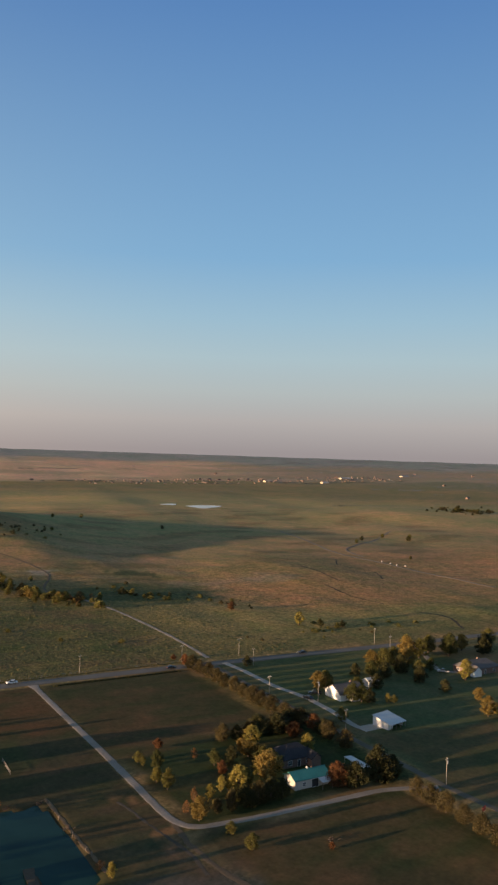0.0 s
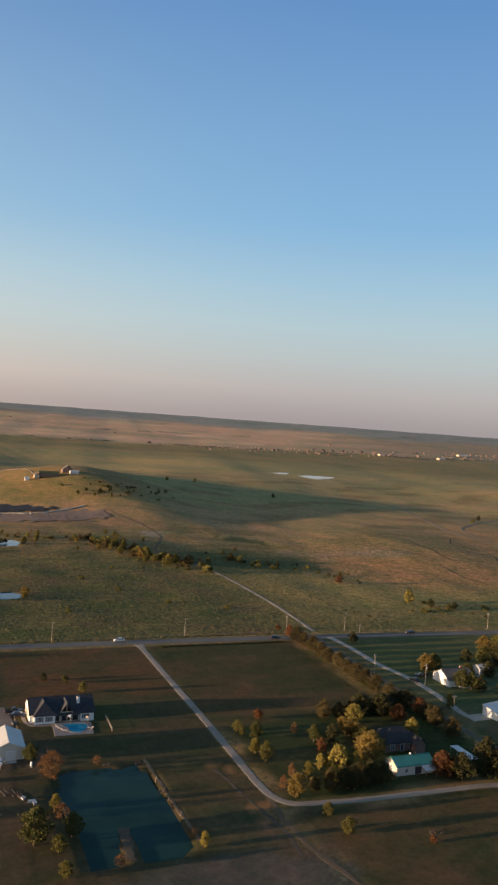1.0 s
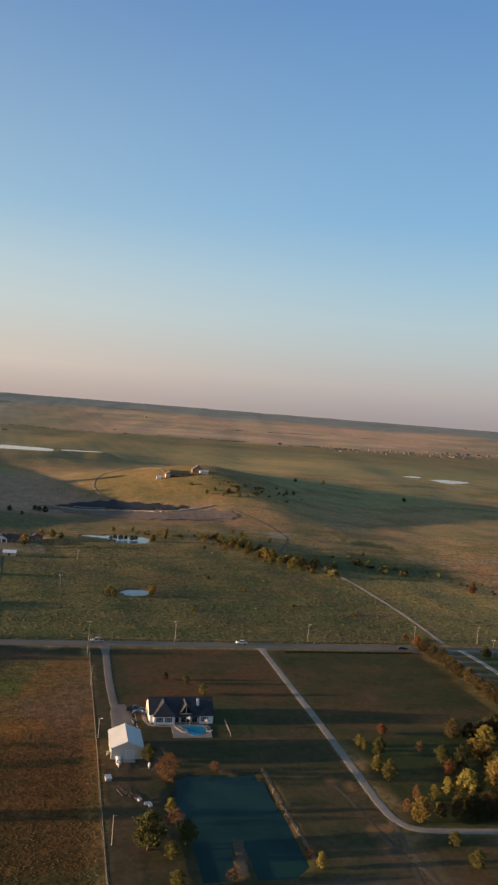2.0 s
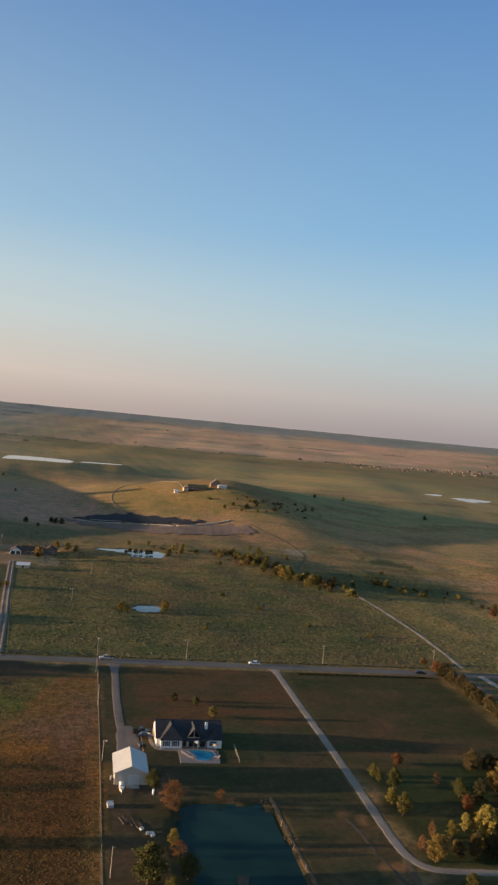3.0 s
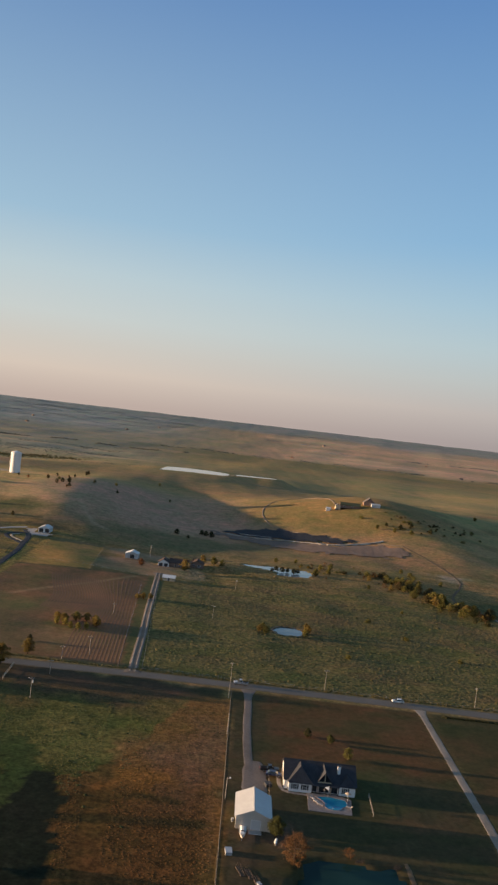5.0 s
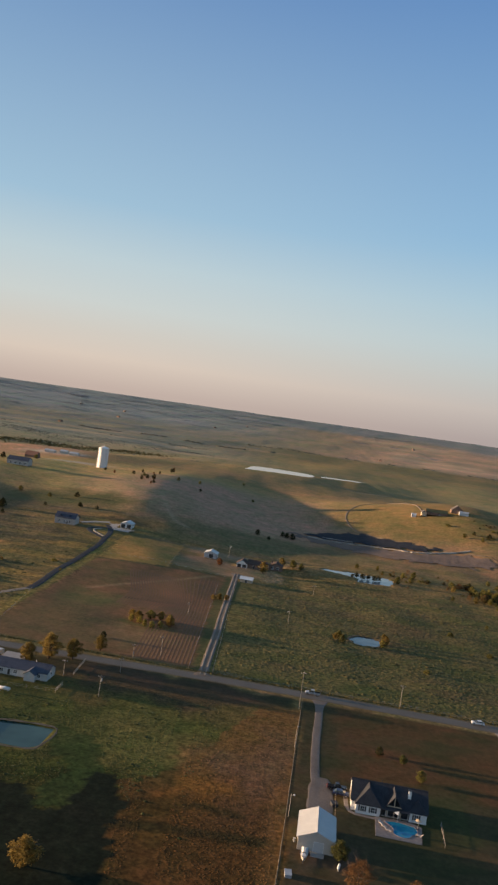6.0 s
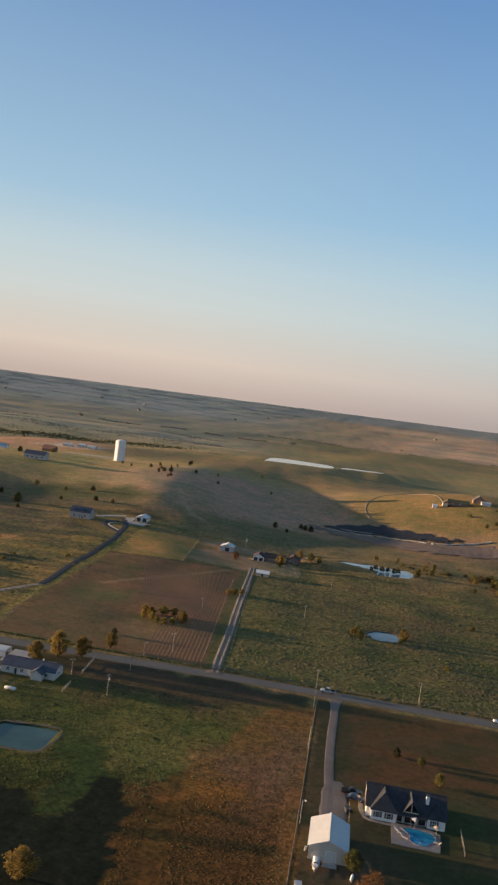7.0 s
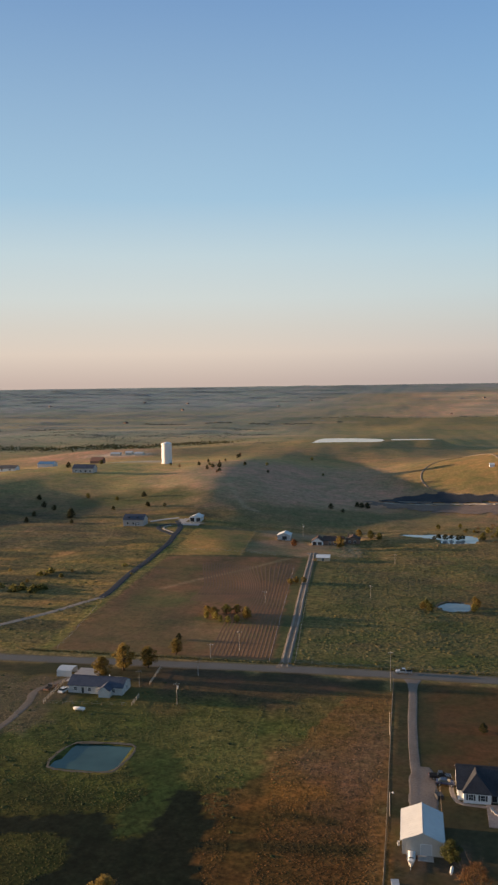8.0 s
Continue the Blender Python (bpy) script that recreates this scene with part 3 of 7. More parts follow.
def build_ground():
    xs, ys = edge_lines()
    x, y = np.meshgrid(xs, ys)
    z = level(x, y)
    for (cx, cy), plan, _ in POND_PLAN.values():
        world_plan = [(cx + a, cy + b) for a, b in plan]
        z = np.where(inside(x, y, world_plan), -1.0, z)
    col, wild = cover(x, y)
    verts = np.stack([x, y, z], -1).reshape(-1, 3)
    ny, nx = x.shape
    i = (np.arange(ny - 1)[:, None] * nx + np.arange(nx - 1)).ravel()
    faces = np.stack([i, i + 1, i + nx + 1, i + nx], -1)
    far = np.hypot(verts[:, 0] - 20, verts[:, 1] - 30)
    faces = faces[(far[faces] < 4990).all(1)]
    me = bpy.data.meshes.new("ground")
    me.from_pydata(verts.tolist(), [], faces.tolist())
    att = me.color_attributes.new("cover", "FLOAT_COLOR", "POINT")
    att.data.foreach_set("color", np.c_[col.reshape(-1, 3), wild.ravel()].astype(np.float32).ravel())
    me.materials.append(GROUND)
    me.polygons.foreach_set("use_smooth", [True] * len(me.polygons))
    return tagged(new("ground", me), "rolling prairie of dry autumn grass and mown fields", "ground", kind="structure")


build_ground()


# ---------------------------------------------------------------- mesh tools
class Solid:
    """Collects corners and faces of one mesh."""

    def __init__(self):
        self.v, self.f = [], []

    def add(self, verts, faces):
        k = len(self.v)
        self.v += [tuple(p) for p in verts]
        self.f += [tuple(k + i for i in f) for f in faces]
        return self

    def box(self, x0, x1, y0, y1, z0, z1):
        return self.add([(x0, y0, z0), (x1, y0, z0), (x1, y1, z0), (x0, y1, z0), (x0, y0, z1), (x1, y0, z1), (x1, y1, z1), (x0, y1, z1)],
                        [(3, 2, 1, 0), (4, 5, 6, 7), (0, 1, 5, 4), (1, 2, 6, 5), (2, 3, 7, 6), (3, 0, 4, 7)])

    def tube(self, a, b, ra, rb=None, n=8, caps=True):
        a, b = Vector(a), Vector(b)
        rb = ra if rb is None else rb
        d = (b - a).normalized()
        u = d.orthogonal().normalized()
        w = d.cross(u)
        ring = [math.tau * i / n for i in range(n)]
        vs = [a + ra * (math.cos(t) * u + math.sin(t) * w) for t in ring] + [b + rb * (math.cos(t) * u + math.sin(t) * w) for t in ring]
        fs = [(i, (i + 1) % n, n + (i + 1) % n, n + i) for i in range(n)]
        if caps:
            fs += [tuple(range(n))[::-1], tuple(range(n, 2 * n))]
        return self.add(vs, fs)

    def lathe(self, prof, n=16, at=(0, 0, 0), axis="z"):
        """Turns a profile of (radius, height) about an axis."""
        vs, fs = [], []
        for r, h in prof:
            for i in range(n):
                t = math.tau * i / n
                p = (r * math.cos(t), r * math.sin(t), h)
                p = p if axis == "z" else (h, p[0], p[1]) if axis == "x" else (p[0], h, p[1])
                vs.append((p[0] + at[0], p[1] + at[1], p[2] + at[2]))
        for k in range(len(prof) - 1):
            fs += [(k * n + i, k * n + (i + 1) % n, (k + 1) * n + (i + 1) % n, (k + 1) * n + i) for i in range(n)]
        fs += [tuple(range(n))[::-1], tuple(range((len(prof) - 1) * n, len(prof) * n))]
        return self.add(vs, fs)

    def mesh(self, name, material, soft=False):
        me = bpy.data.meshes.new(name)
        me.from_pydata(self.v, [], self.f)
        me.materials.append(material)
        if soft:
            me.polygons.foreach_set("use_smooth", [True] * len(me.polygons))
        return me


def part(name, solid, material, parent, label="", soft=False):
    ob = new(name, solid.mesh(name, material, soft))
    ob.parent = parent
    return tagged(ob, label)


def thing(name, x, y, label, category, turn=0.0, group="", z=None):
    ob = new(name)
    ob.empty_display_size = 0.5
    ob.matrix_world = pose(x, y, lev(x, y) if z is None else z, 0, 0, turn)
    return tagged(ob, label, category, group)


def whole(name, solid, material, label, category, kind="", group="", soft=False):
    return tagged(new(name, solid.mesh(name, material, soft)), label, category, group, kind)


# ---------------------------------------------------------------- roads and tracks
def smooth_line(pts, step=4.0):
    """A smooth line through the given plan points."""
    p = np.array(pts, float)
    p = np.vstack([2 * p[0] - p[1], p, 2 * p[-1] - p[-2]])
    out = []
    for a, b, c, d in zip(p, p[1:], p[2:], p[3:]):
        n = max(2, int(np.linalg.norm(c - b) / step))
        for t in np.arange(n) / n:
            out.append(0.5 * (2 * b + (c - a) * t + (2 * a - 5 * b + 4 * c - d) * t * t + (3 * b - a - 3 * c + d) * t ** 3))
    out.append(p[-2])
    return np.array(out)


def strip(name, pts, width, material, label, category="road", lift=0.10, ragged=0.0, ends=1.0, step=4.0):
    line = smooth_line(pts, step)
    t = np.gradient(line, axis=0)
    t /= np.linalg.norm(t, axis=1)[:, None]
    side = np.stack([-t[:, 1], t[:, 0]], -1)
    n = len(line)
    half = width / 2 * np.ones(n)
    flare = np.minimum(np.arange(n), np.arange(n)[::-1]) * step
    half = half * (1 + (ends - 1) * np.clip(1 - flare / 8, 0, 1) ** 2)
    lift = lift * (0.5 if line[:, 1].max() < 460 else 1.0)
    rng = np.random.RandomState(int(abs(line[0, 0]) * 7 + n))
    s, rows = Solid(), []
    for u, h in ((-1.0, -0.3), (-0.82, 0.75), (-0.4, 1.0), (0.4, 1.0), (0.82, 0.75), (1.0, -0.3)):
        off = (half * u + (rng.uniform(-ragged, ragged, n) if abs(u) > 0.8 else 0))[:, None]
        q = line + side * off
        rows.append(np.c_[q, level(q[:, 0], q[:, 1]) + lift * h])
    v = np.stack(rows, 1).reshape(-1, 3)
    f = [(i * 6 + k, i * 6 + k + 1, (i + 1) * 6 + k + 1, (i + 1) * 6 + k) for i in range(n - 1) for k in range(5)]
    s.add(v.tolist(), [q[::-1] for q in f])
    return whole(name, s, material, label, category, "structure")


ROAD = [(-900, 322), (-500, 326), (-300, 331), (-123, 336.5), (-57, 339), (0, 341), (95, 340.5), (170, 338.5), (240, 335.5), (315, 332.5), (400, 331), (700, 326), (1400, 318)]
strip("road", ROAD, 5.8, ASPHALT, "two-lane country road of worn grey asphalt", step=5)
for off in (-3.3, 3.3):
    strip("verge", [(x, y + off) for x, y in ROAD[2:-1]], 0.9, LANE, "dry tan shoulder of the country road", "verge", 0.08, 0.2)
strip("farm_drive", [(95.5, 337), (95.6, 300), (95.8, 254), (95.5, 222), (95.3, 206), (95.7, 199), (97, 194.3), (100.5, 191.2), (108, 189.9), (122, 188.8), (146, 188.2), (158, 188), (165, 186.6), (170, 184.8), (178, 181)], 2.75, GRAVEL,
      "straight pale gravel farm drive with a bend", "drive", 0.12, 0.12, 1.8, 2.0)
strip("house_drive", [(30, 337.5), (30, 318), (29.8, 300), (30, 285), (30.5, 272), (31.5, 262), (32, 247)], 2.9, MAUVE_GRAVEL, "gravel house drive from the road to a barn yard", "drive", 0.12, 0.1, 2.2)
strip("barn_yard", [(32.2, 274), (32.2, 266), (32.2, 258), (32.2, 246)], 7.4, MAUVE_GRAVEL, "wide gravel yard before the barn", "yard", 0.15, 0.25, 0.5, 2)
strip("lane", [(181, 336), (180, 300), (180, 247), (180.5, 203), (181, 177), (184, 150), (186, 110)], 3.0, LANE, "straight dirt lane beside a row of trees", "lane", 0.11, 0.15, 1.4)
strip("homestead_drive", [(188, 337), (189.5, 320), (189.5, 295), (192.5, 276), (192, 256), (190.5, 244), (190, 236), (196, 233)], 3.0, BRIGHT_GRAVEL, "pale drive to a white house and shed", "drive", 0.13, 0.15, 1.3)
strip("parking_apron", [(189, 233.5), (198, 234)], 6.0, BRIGHT_GRAVEL, "gravel apron before a white shed", "drive", 0.16, 0.2, 1, 2)
strip("east_drive", [(300, 331), (296, 318), (287, 302), (277, 284), (284, 277)], 3.0, GRAVEL, "pale drive to a house among trees", "drive", 0.12, 0.1, 1.3)
strip("cross_road", [(-15.2, 341), (-16.5, 360), (-19, 400), (-22, 440), (-26, 500), (-29, 545)], 4.0, DIRT, "straight gravel section road with wheel tracks", "road", 0.11, 0.12, 2.0)
strip("wheel_track", [(-16.2, 343), (-17.6, 360), (-20.1, 400), (-23.1, 440), (-27.1, 500), (-30.0, 545)], 0.8, GRAVEL, "pale worn wheel track on the gravel road", "road", 0.18, 0.05)
strip("wheel_track", [(-14.2, 343), (-15.4, 360), (-17.9, 400), (-20.9, 440), (-24.9, 500), (-28.0, 545)], 0.8, GRAVEL, "pale worn wheel track on the gravel road", "road", 0.18, 0.05)
strip("gravel_drive", [(-178, 336), (-160, 352), (-143, 376), (-130, 399), (-117.2, 422)], 3.4, GRAVEL, "pale gravel drive leading to a paved drive", "drive", 0.12, 0.15)
strip("paved_drive", [(-117, 421), (-117, 434), (-119, 463), (-120, 500), (-121.5, 544), (-125, 572), (-126.5, 588), (-131, 606), (-137, 618)], 4.2, BLACKTOP, "winding black asphalt drive", "drive", 0.14)
strip("paved_loop", [(-126.5, 572), (-134, 580.5), (-141, 589), (-144, 598), (-140, 606), (-133, 607)], 3.4, BLACKTOP, "black asphalt turning loop", "drive", 0.17, step=2)
strip("loop_edge", [(-127.5, 578), (-133, 584), (-138.5, 591), (-140, 598), (-136.5, 602)], 1.5, BRIGHT_GRAVEL, "pale gravel edge inside the turning loop", "drive", 0.2, 0.1, step=2)
strip("field_track", [(185, 348), (187, 380), (187.5, 420), (186, 455), (181, 494), (176, 520)], 2.2, GRAVEL, "pale field track through the scrub", "track", 0.12, 0.3)
strip("field_track", [(176, 520), (165, 560), (182, 610), (188, 640), (180, 700), (165, 745)], 1.8, PALE_TRACK, "faint earth track over the pasture", "track", 0.12, 0.5)
strip("field_track", [(600, 930), (565, 830), (539, 757), (516, 680), (512, 600), (508, 520), (505, 457)], 3.2, DIRT, "pale worn track across the eastern pasture", "track", 0.2, 0.6)
strip("field_track", [(524, 650), (540, 700), (575, 735), (660, 800), (757, 883)], 2.6, DIRT, "pale worn track across the eastern pasture", "track", 0.2, 0.6)
strip("pond_bank", [(68.9, 226), (69.2, 212), (69.4, 200), (69.9, 190), (70.3, 180)], 1.0, surface("tan_bank_earth", (0.13, 0.09, 0.05), (0.23, 0.155, 0.09), 0.95, 1.0, 0.1, random=False), "eroded tan edge of the pond bank", "bank", 0.12, 0.3, step=1.5)
strip("earth_spit", [(54.3, 190), (54, 187), (53.5, 182), (52.8, 176)], 2.3, TRACK, "brown earth spit reaching into the pond", "bank", 0.10, 0.45, 1.3, 1.5)

strip("yard_track", [(-84, 326), (-90, 316), (-94.5, 307), (-92.5, 298), (-91.7, 288), (-92, 278), (-97, 262)], 2.6, DIRT, "dirt track past the ranch house into the field", "track", 0.10, 0.4, step=2)
for nm, lab in (("farm_pond", "bare tan earth rim of the farm pond"), ("stock_pond", "bare earth rim of the stock pond")):
    (px, py), plan, _ = POND_PLAN[nm]
    ring = [(px + 1.06 * u, py + 1.06 * v) for u, v in plan]
    strip("pond_bank", ring + ring[:2], 0.7, LANE, lab, "bank", 0.05, 0.3, step=1.5)

for pts, wide in (([(374, 512), (368, 485), (364, 460), (366, 432)], 2.2), ([(412, 604), (408, 570), (402, 545), (396, 519)], 2.0), ([(368, 402), (376, 385), (372, 370), (360, 350)], 3.4), ([(480, 640), (455, 600), (462, 560), (440, 520)], 1.8)):
    strip("gully", pts, wide * 0.55, DITCH, "dark eroded gully in the pasture", "gully", 0.05, 0.6)
strip("gully", [(86.4, 215), (88, 208), (89, 198), (91, 186), (92, 177), (91.2, 168)], 0.9, TRACK, "dark eroded ditch beside the farm drive", "gully", 0.04, 0.4, step=2)
strip("field_track", [(95.6, 197), (94.2, 187), (94.2, 180), (95, 170), (97, 161), (100, 148), (104, 130)], 1.7, PALE_TRACK, "faint dirt track south of the drive bend", "track", 0.05, 0.4, step=2)

strip("verge", [(23.6, 334), (23.5, 290), (23.8, 250), (23.5, 210), (23.7, 170), (23.6, 140)], 0.4, surface("dry_fence_grass", (0.10, 0.075, 0.04), (0.17, 0.125, 0.07), 0.95, 2.0, 0.2, random=False), "dry tan grass under the wire fence", "verge", 0.12, 0.15, step=1.5)


# ---------------------------------------------------------------- water
def pond(name, label):
    (cx, cy), plan, material = POND_PLAN[name]
    line = smooth_line(plan + plan[:1], 2.0)[:-1]
    s = Solid().add([(cx + a * 1.04, cy + b * 1.04, -0.35) for a, b in line], [tuple(range(len(line)))])
    whole(name, s, material, label, "pond", "structure")


pond("pond", "large dark still farm pond with earth banks")
pond("stock_pond", "small pale stock pond in the scrub")
pond("creek_pond", "creek pond reflecting the pale sky")
pond("farm_pond", "teal farm pond with grassy banks")
for nm, (cx, cy, z), plan, lab in (
        ("hill_lake", (-68, 1330, 13.15), [(-50, -45), (-38, 50), (48, 42), (52, -22), (0, -30)], "long bright lake behind the hill"),
        ("hill_lake", (32, 1352, 13.15), [(-30, -12), (-26, 12), (30, 20), (34, 4)], "narrow bright lake behind the hill"),
        ("far_pond", (672, 1418, 0.6), [(-35, 10), (3, 36), (8, 20), (-12, -10)], "small pale far pond in the pasture"),
        ("far_pond", (702, 1376, 0.6), [(-30, 8), (14, 28), (48, 0), (-20, -58)], "pale far pond in the pasture")):
    line = smooth_line(plan + plan[:1], 6.0)[:-1]
    whole(nm, Solid().add([(cx + a, cy + b, z) for a, b in line], [tuple(range(len(line)))]), POND_PALE, lab, "lake", "structure")


def patch(name, plan, material, label, category, lift=0.15, cell=5.0, ragged=3.0):
    """A draped piece of ground with an uneven outline."""
    xs = [p[0] for p in plan]
    ys = [p[1] for p in plan]
    gx, gy = np.arange(min(xs) - 6, max(xs) + 6, cell), np.arange(min(ys) - 6, max(ys) + 6, cell)
    x, y = np.meshgrid(gx, gy)
    hit = inside(x + ragged * waves(x, y, 18, 31), y + ragged * waves(x, y, 18, 32), plan)
    z = level(x, y) + lift + 0.05 * waves(x, y, 9, 33)
    n = len(gx)
    v = np.stack([x, y, z], -1).reshape(-1, 3).tolist()
    f = [(j * n + i, j * n + i + 1, (j + 1) * n + i + 1, (j + 1) * n + i) for j in range(len(gy) - 1) for i in range(n - 1)
         if hit[j, i] and hit[j, i + 1] and hit[j + 1, i] and hit[j + 1, i + 1]]
    whole(name, Solid().add(v, f), material, label, category, "structure", soft=True)


patch("rubble_bank", [(-14, 775), (10, 738), (50, 706), (90, 690), (150, 700), (172, 716), (148, 752), (112, 733), (60, 745), (24, 757)], RUBBLE, "grey-pink rubble bank of a dam", "rubble", 0.4, 1.6, 5.0)
patch("shale_pit", [(4, 776), (44, 806), (85, 782), (126, 754), (104, 739), (56, 752), (14, 760)], PIT_FLOOR, "near-black floor of a pit", "pit", 0.65, 1.6, 5.0)
strip("quarry_ledge", [(8, 762), (24, 756), (56, 749), (100, 737), (130, 748), (150, 760)], 2.2, BRIGHT_GRAVEL, "pale broken ledge along the rubble bank", "ledge", 0.9, 0.9, step=2.5)
strip("quarry_ledge", [(20, 768), (34, 764), (48, 759)], 2.0, BRIGHT_GRAVEL, "pale stone streak on the pit floor", "ledge", 1.0, 0.7, step=2.5)


def furrows():
    field = thing("ploughed_field", -60, 422, "ploughed field of reddish soil ridges beside the section road", "field", z=0.0)
    soil = surface("ploughed_red_soil", (0.175, 0.095, 0.055), (0.22, 0.125, 0.07), 0.95, 0.8, 0.05, random=False)
    for x in np.arange(-68, -20.5, 1.55):
        ys = np.arange(351, 504 if x < -30 else 516, 6.0)
        xs = x - 0.085 * (ys - 345) + 4 * smooth(ys, 400, 450) * smooth(-x, 30, 50) - 9 * smooth(ys, 445, 505) * smooth(-x, 24, 40)
        keep = inside(xs, ys, PLOUGHED) & (np.hypot((xs + 48) / 13, (ys - 398) / 11) > 1)
        if x < -46:
            keep &= ys > 420
        ys, xs = ys[keep], xs[keep]
        if len(ys) < 3:
            continue
        rows = [np.c_[xs + d + 60, ys - 422, level(xs, ys) + h + 0.03] for d, h in ((-0.4, -0.03), (-0.1, 0.0), (0.4, -0.03))]
        v = np.stack(rows, 1).reshape(-1, 3).tolist()
        part("ridge", Solid().add(v, [(i * 3 + j, (i + 1) * 3 + j, (i + 1) * 3 + j + 1, i * 3 + j + 1) for i in range(len(ys) - 1) for j in range(2)]), soil, field)


furrows()


# ---------------------------------------------------------------- grass clumps and far woods
def clumps(name, x, y, size, tall, material, label, seed, category="grass"):
    """Many small uneven domes of foliage in one mesh."""
    rng = np.random.RandomState(seed)
    n = len(x)
    z = level(x, y)
    a0 = rng.uniform(0, 6.283, n)
    ring = []
    for k in range(5):
        a, q = a0 + k * 1.2566, size * rng.uniform(0.35, 0.7, n)
        ring.append(np.stack([x + q * np.cos(a), y + q * np.sin(a), z - 0.1], -1))
    for k in range(5):
        a, q = a0 + k * 1.2566 + 0.6, size * rng.uniform(0.3, 0.62, n)
        ring.append(np.stack([x + q * np.cos(a), y + q * np.sin(a), z + tall * rng.uniform(0.35, 0.8, n)], -1))
    ring.append(np.stack([x + rng.uniform(-0.2, 0.2, n) * size, y + rng.uniform(-0.2, 0.2, n) * size, z + tall * rng.uniform(0.8, 1.2, n)], -1))
    v = np.stack(ring, 1).reshape(-1, 3)
    base = []
    for k in range(5):
        j = (k + 1) % 5
        base += [(k, j, 5 + k), (5 + k, j, 5 + j), (5 + k, 5 + j, 10)]
    f = (np.array(base)[None] + 11 * np.arange(n)[:, None, None]).reshape(-1, 3)
    me = bpy.data.meshes.new(name)
    me.from_pydata(v.tolist(), [], f.tolist())
    me.materials.append(material)
    tagged(new(name, me), label, category, kind="stuff")


def sown(n, x0, x1, y0, y1, seed, patchy=0.0, size=35):
    rng = np.random.RandomState(seed)
    x, y = rng.uniform(x0, x1, n), rng.uniform(y0, y1, n)
    keep = waves(x, y, size, seed + 50) > patchy + rng.uniform(-1.0, 1.0, n)
    for (cx, cy), plan, _ in POND_PLAN.values():
        keep &= ~inside(x, y, [(cx + p * 1.25, cy + q * 1.25) for p, q in plan])
    keep &= ~((np.abs(x + 15.5 + (y - 345) * 0.07) < 3.2) & (y < 548)) & ~((np.abs(x - 186) < 1.8) & (y < 470))
    keep &= ~inside(x, y, SHADE_PATCH) & ~((y < 337) & inside(x, y, SWALE))
    return x[keep], y[keep], rng


def tufts(name, x, y, size, share, material, label, seed, category="grass"):
    """Low five-sided hummocks with an apex off centre, in one mesh; share: height over width."""
    rng = np.random.RandomState(seed)
    n = len(x)
    z = level(x, y)
    a0 = rng.uniform(0, 6.283, n)
    ring = []
    for k in range(5):
        a, q = a0 + k * 1.2566, size * rng.uniform(0.3, 0.62, n)
        ring.append(np.stack([x + 1.25 * q * np.cos(a), y + q * np.sin(a), z - 0.04], -1))
    ring.append(np.stack([x + rng.uniform(-0.2, 0.2, n) * size, y + rng.uniform(-0.2, 0.2, n) * size, z + size * share * rng.uniform(0.6, 1.4, n)], -1))
    v = np.stack(ring, 1).reshape(-1, 3)
    f = (np.array([(k, (k + 1) % 5, 5) for k in range(5)])[None] + 6 * np.arange(n)[:, None, None]).reshape(-1, 3)
    me = bpy.data.meshes.new(name)
    me.from_pydata(v.tolist(), [], f.tolist())
    me.materials.append(material)
    if material is TUFT:
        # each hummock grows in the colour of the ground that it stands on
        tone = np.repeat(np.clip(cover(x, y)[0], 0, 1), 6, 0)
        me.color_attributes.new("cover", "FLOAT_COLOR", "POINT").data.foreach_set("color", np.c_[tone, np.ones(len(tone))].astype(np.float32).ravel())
    tagged(new(name, me), label, category, kind="stuff")


for n, x0, x1, y0, y1, seed, patchy, size, lo, hi, share, m, name, lab in (
        (26000, -12, 240, 346, 480, 61, -0.5, 35, 0.8, 2.1, 0.07, TUFT, "scrub", "olive scrub and bunch grass beyond the road"),
        (15000, -12, 240, 440, 600, 62, -0.2, 45, 1.2, 2.8, 0.06, TUFT, "scrub", "olive scrub and bunch grass beyond the road"),
        (12000, 20, 240, 346, 520, 63, 0.4, 40, 0.8, 2.4, 0.075, TUFT_GREEN, "scrub", "green low scrub beyond the road"),
        (12000, 190, 430, 346, 560, 65, -0.1, 35, 0.8, 2.2, 0.065, TUFT, "scrub", "dry bunch grass on the eastern pasture"),
        (60000, -120, 22, 172, 322, 67, -0.8, 24, 0.35, 1.1, 0.075, TUFT, "tall_grass", "tall autumn grass in green and rust patches in a fenced field"),
        (2500, -80, -2, 240, 310, 68, 0.5, 18, 0.5, 1.2, 0.07, TUFT_GREEN, "tall_grass", "green sedge clumps round the farm pond"),
        (12000, -330, -112, 347, 640, 71, -0.2, 40, 0.8, 2.4, 0.08, TUFT, "tall_grass", "dry tall grass beside the paved drive"),
        (2500, -330, -116, 347, 560, 72, 0.4, 40, 0.8, 2.6, 0.12, TUFT_GREEN, "tall_grass", "green rough grass beside the gravel drive"),
        (2500, -320, 560, 600, 1300, 73, 0.3, 120, 0.8, 2.0, 0.10, TUFT, "pasture_scrub", "scattered low scrub on the hills")):
    x, y, rng = sown(n, x0, x1, y0, y1, seed, patchy, size)
    tufts(name, x, y, rng.uniform(lo, hi, len(x)), share, m, lab, seed + 1)
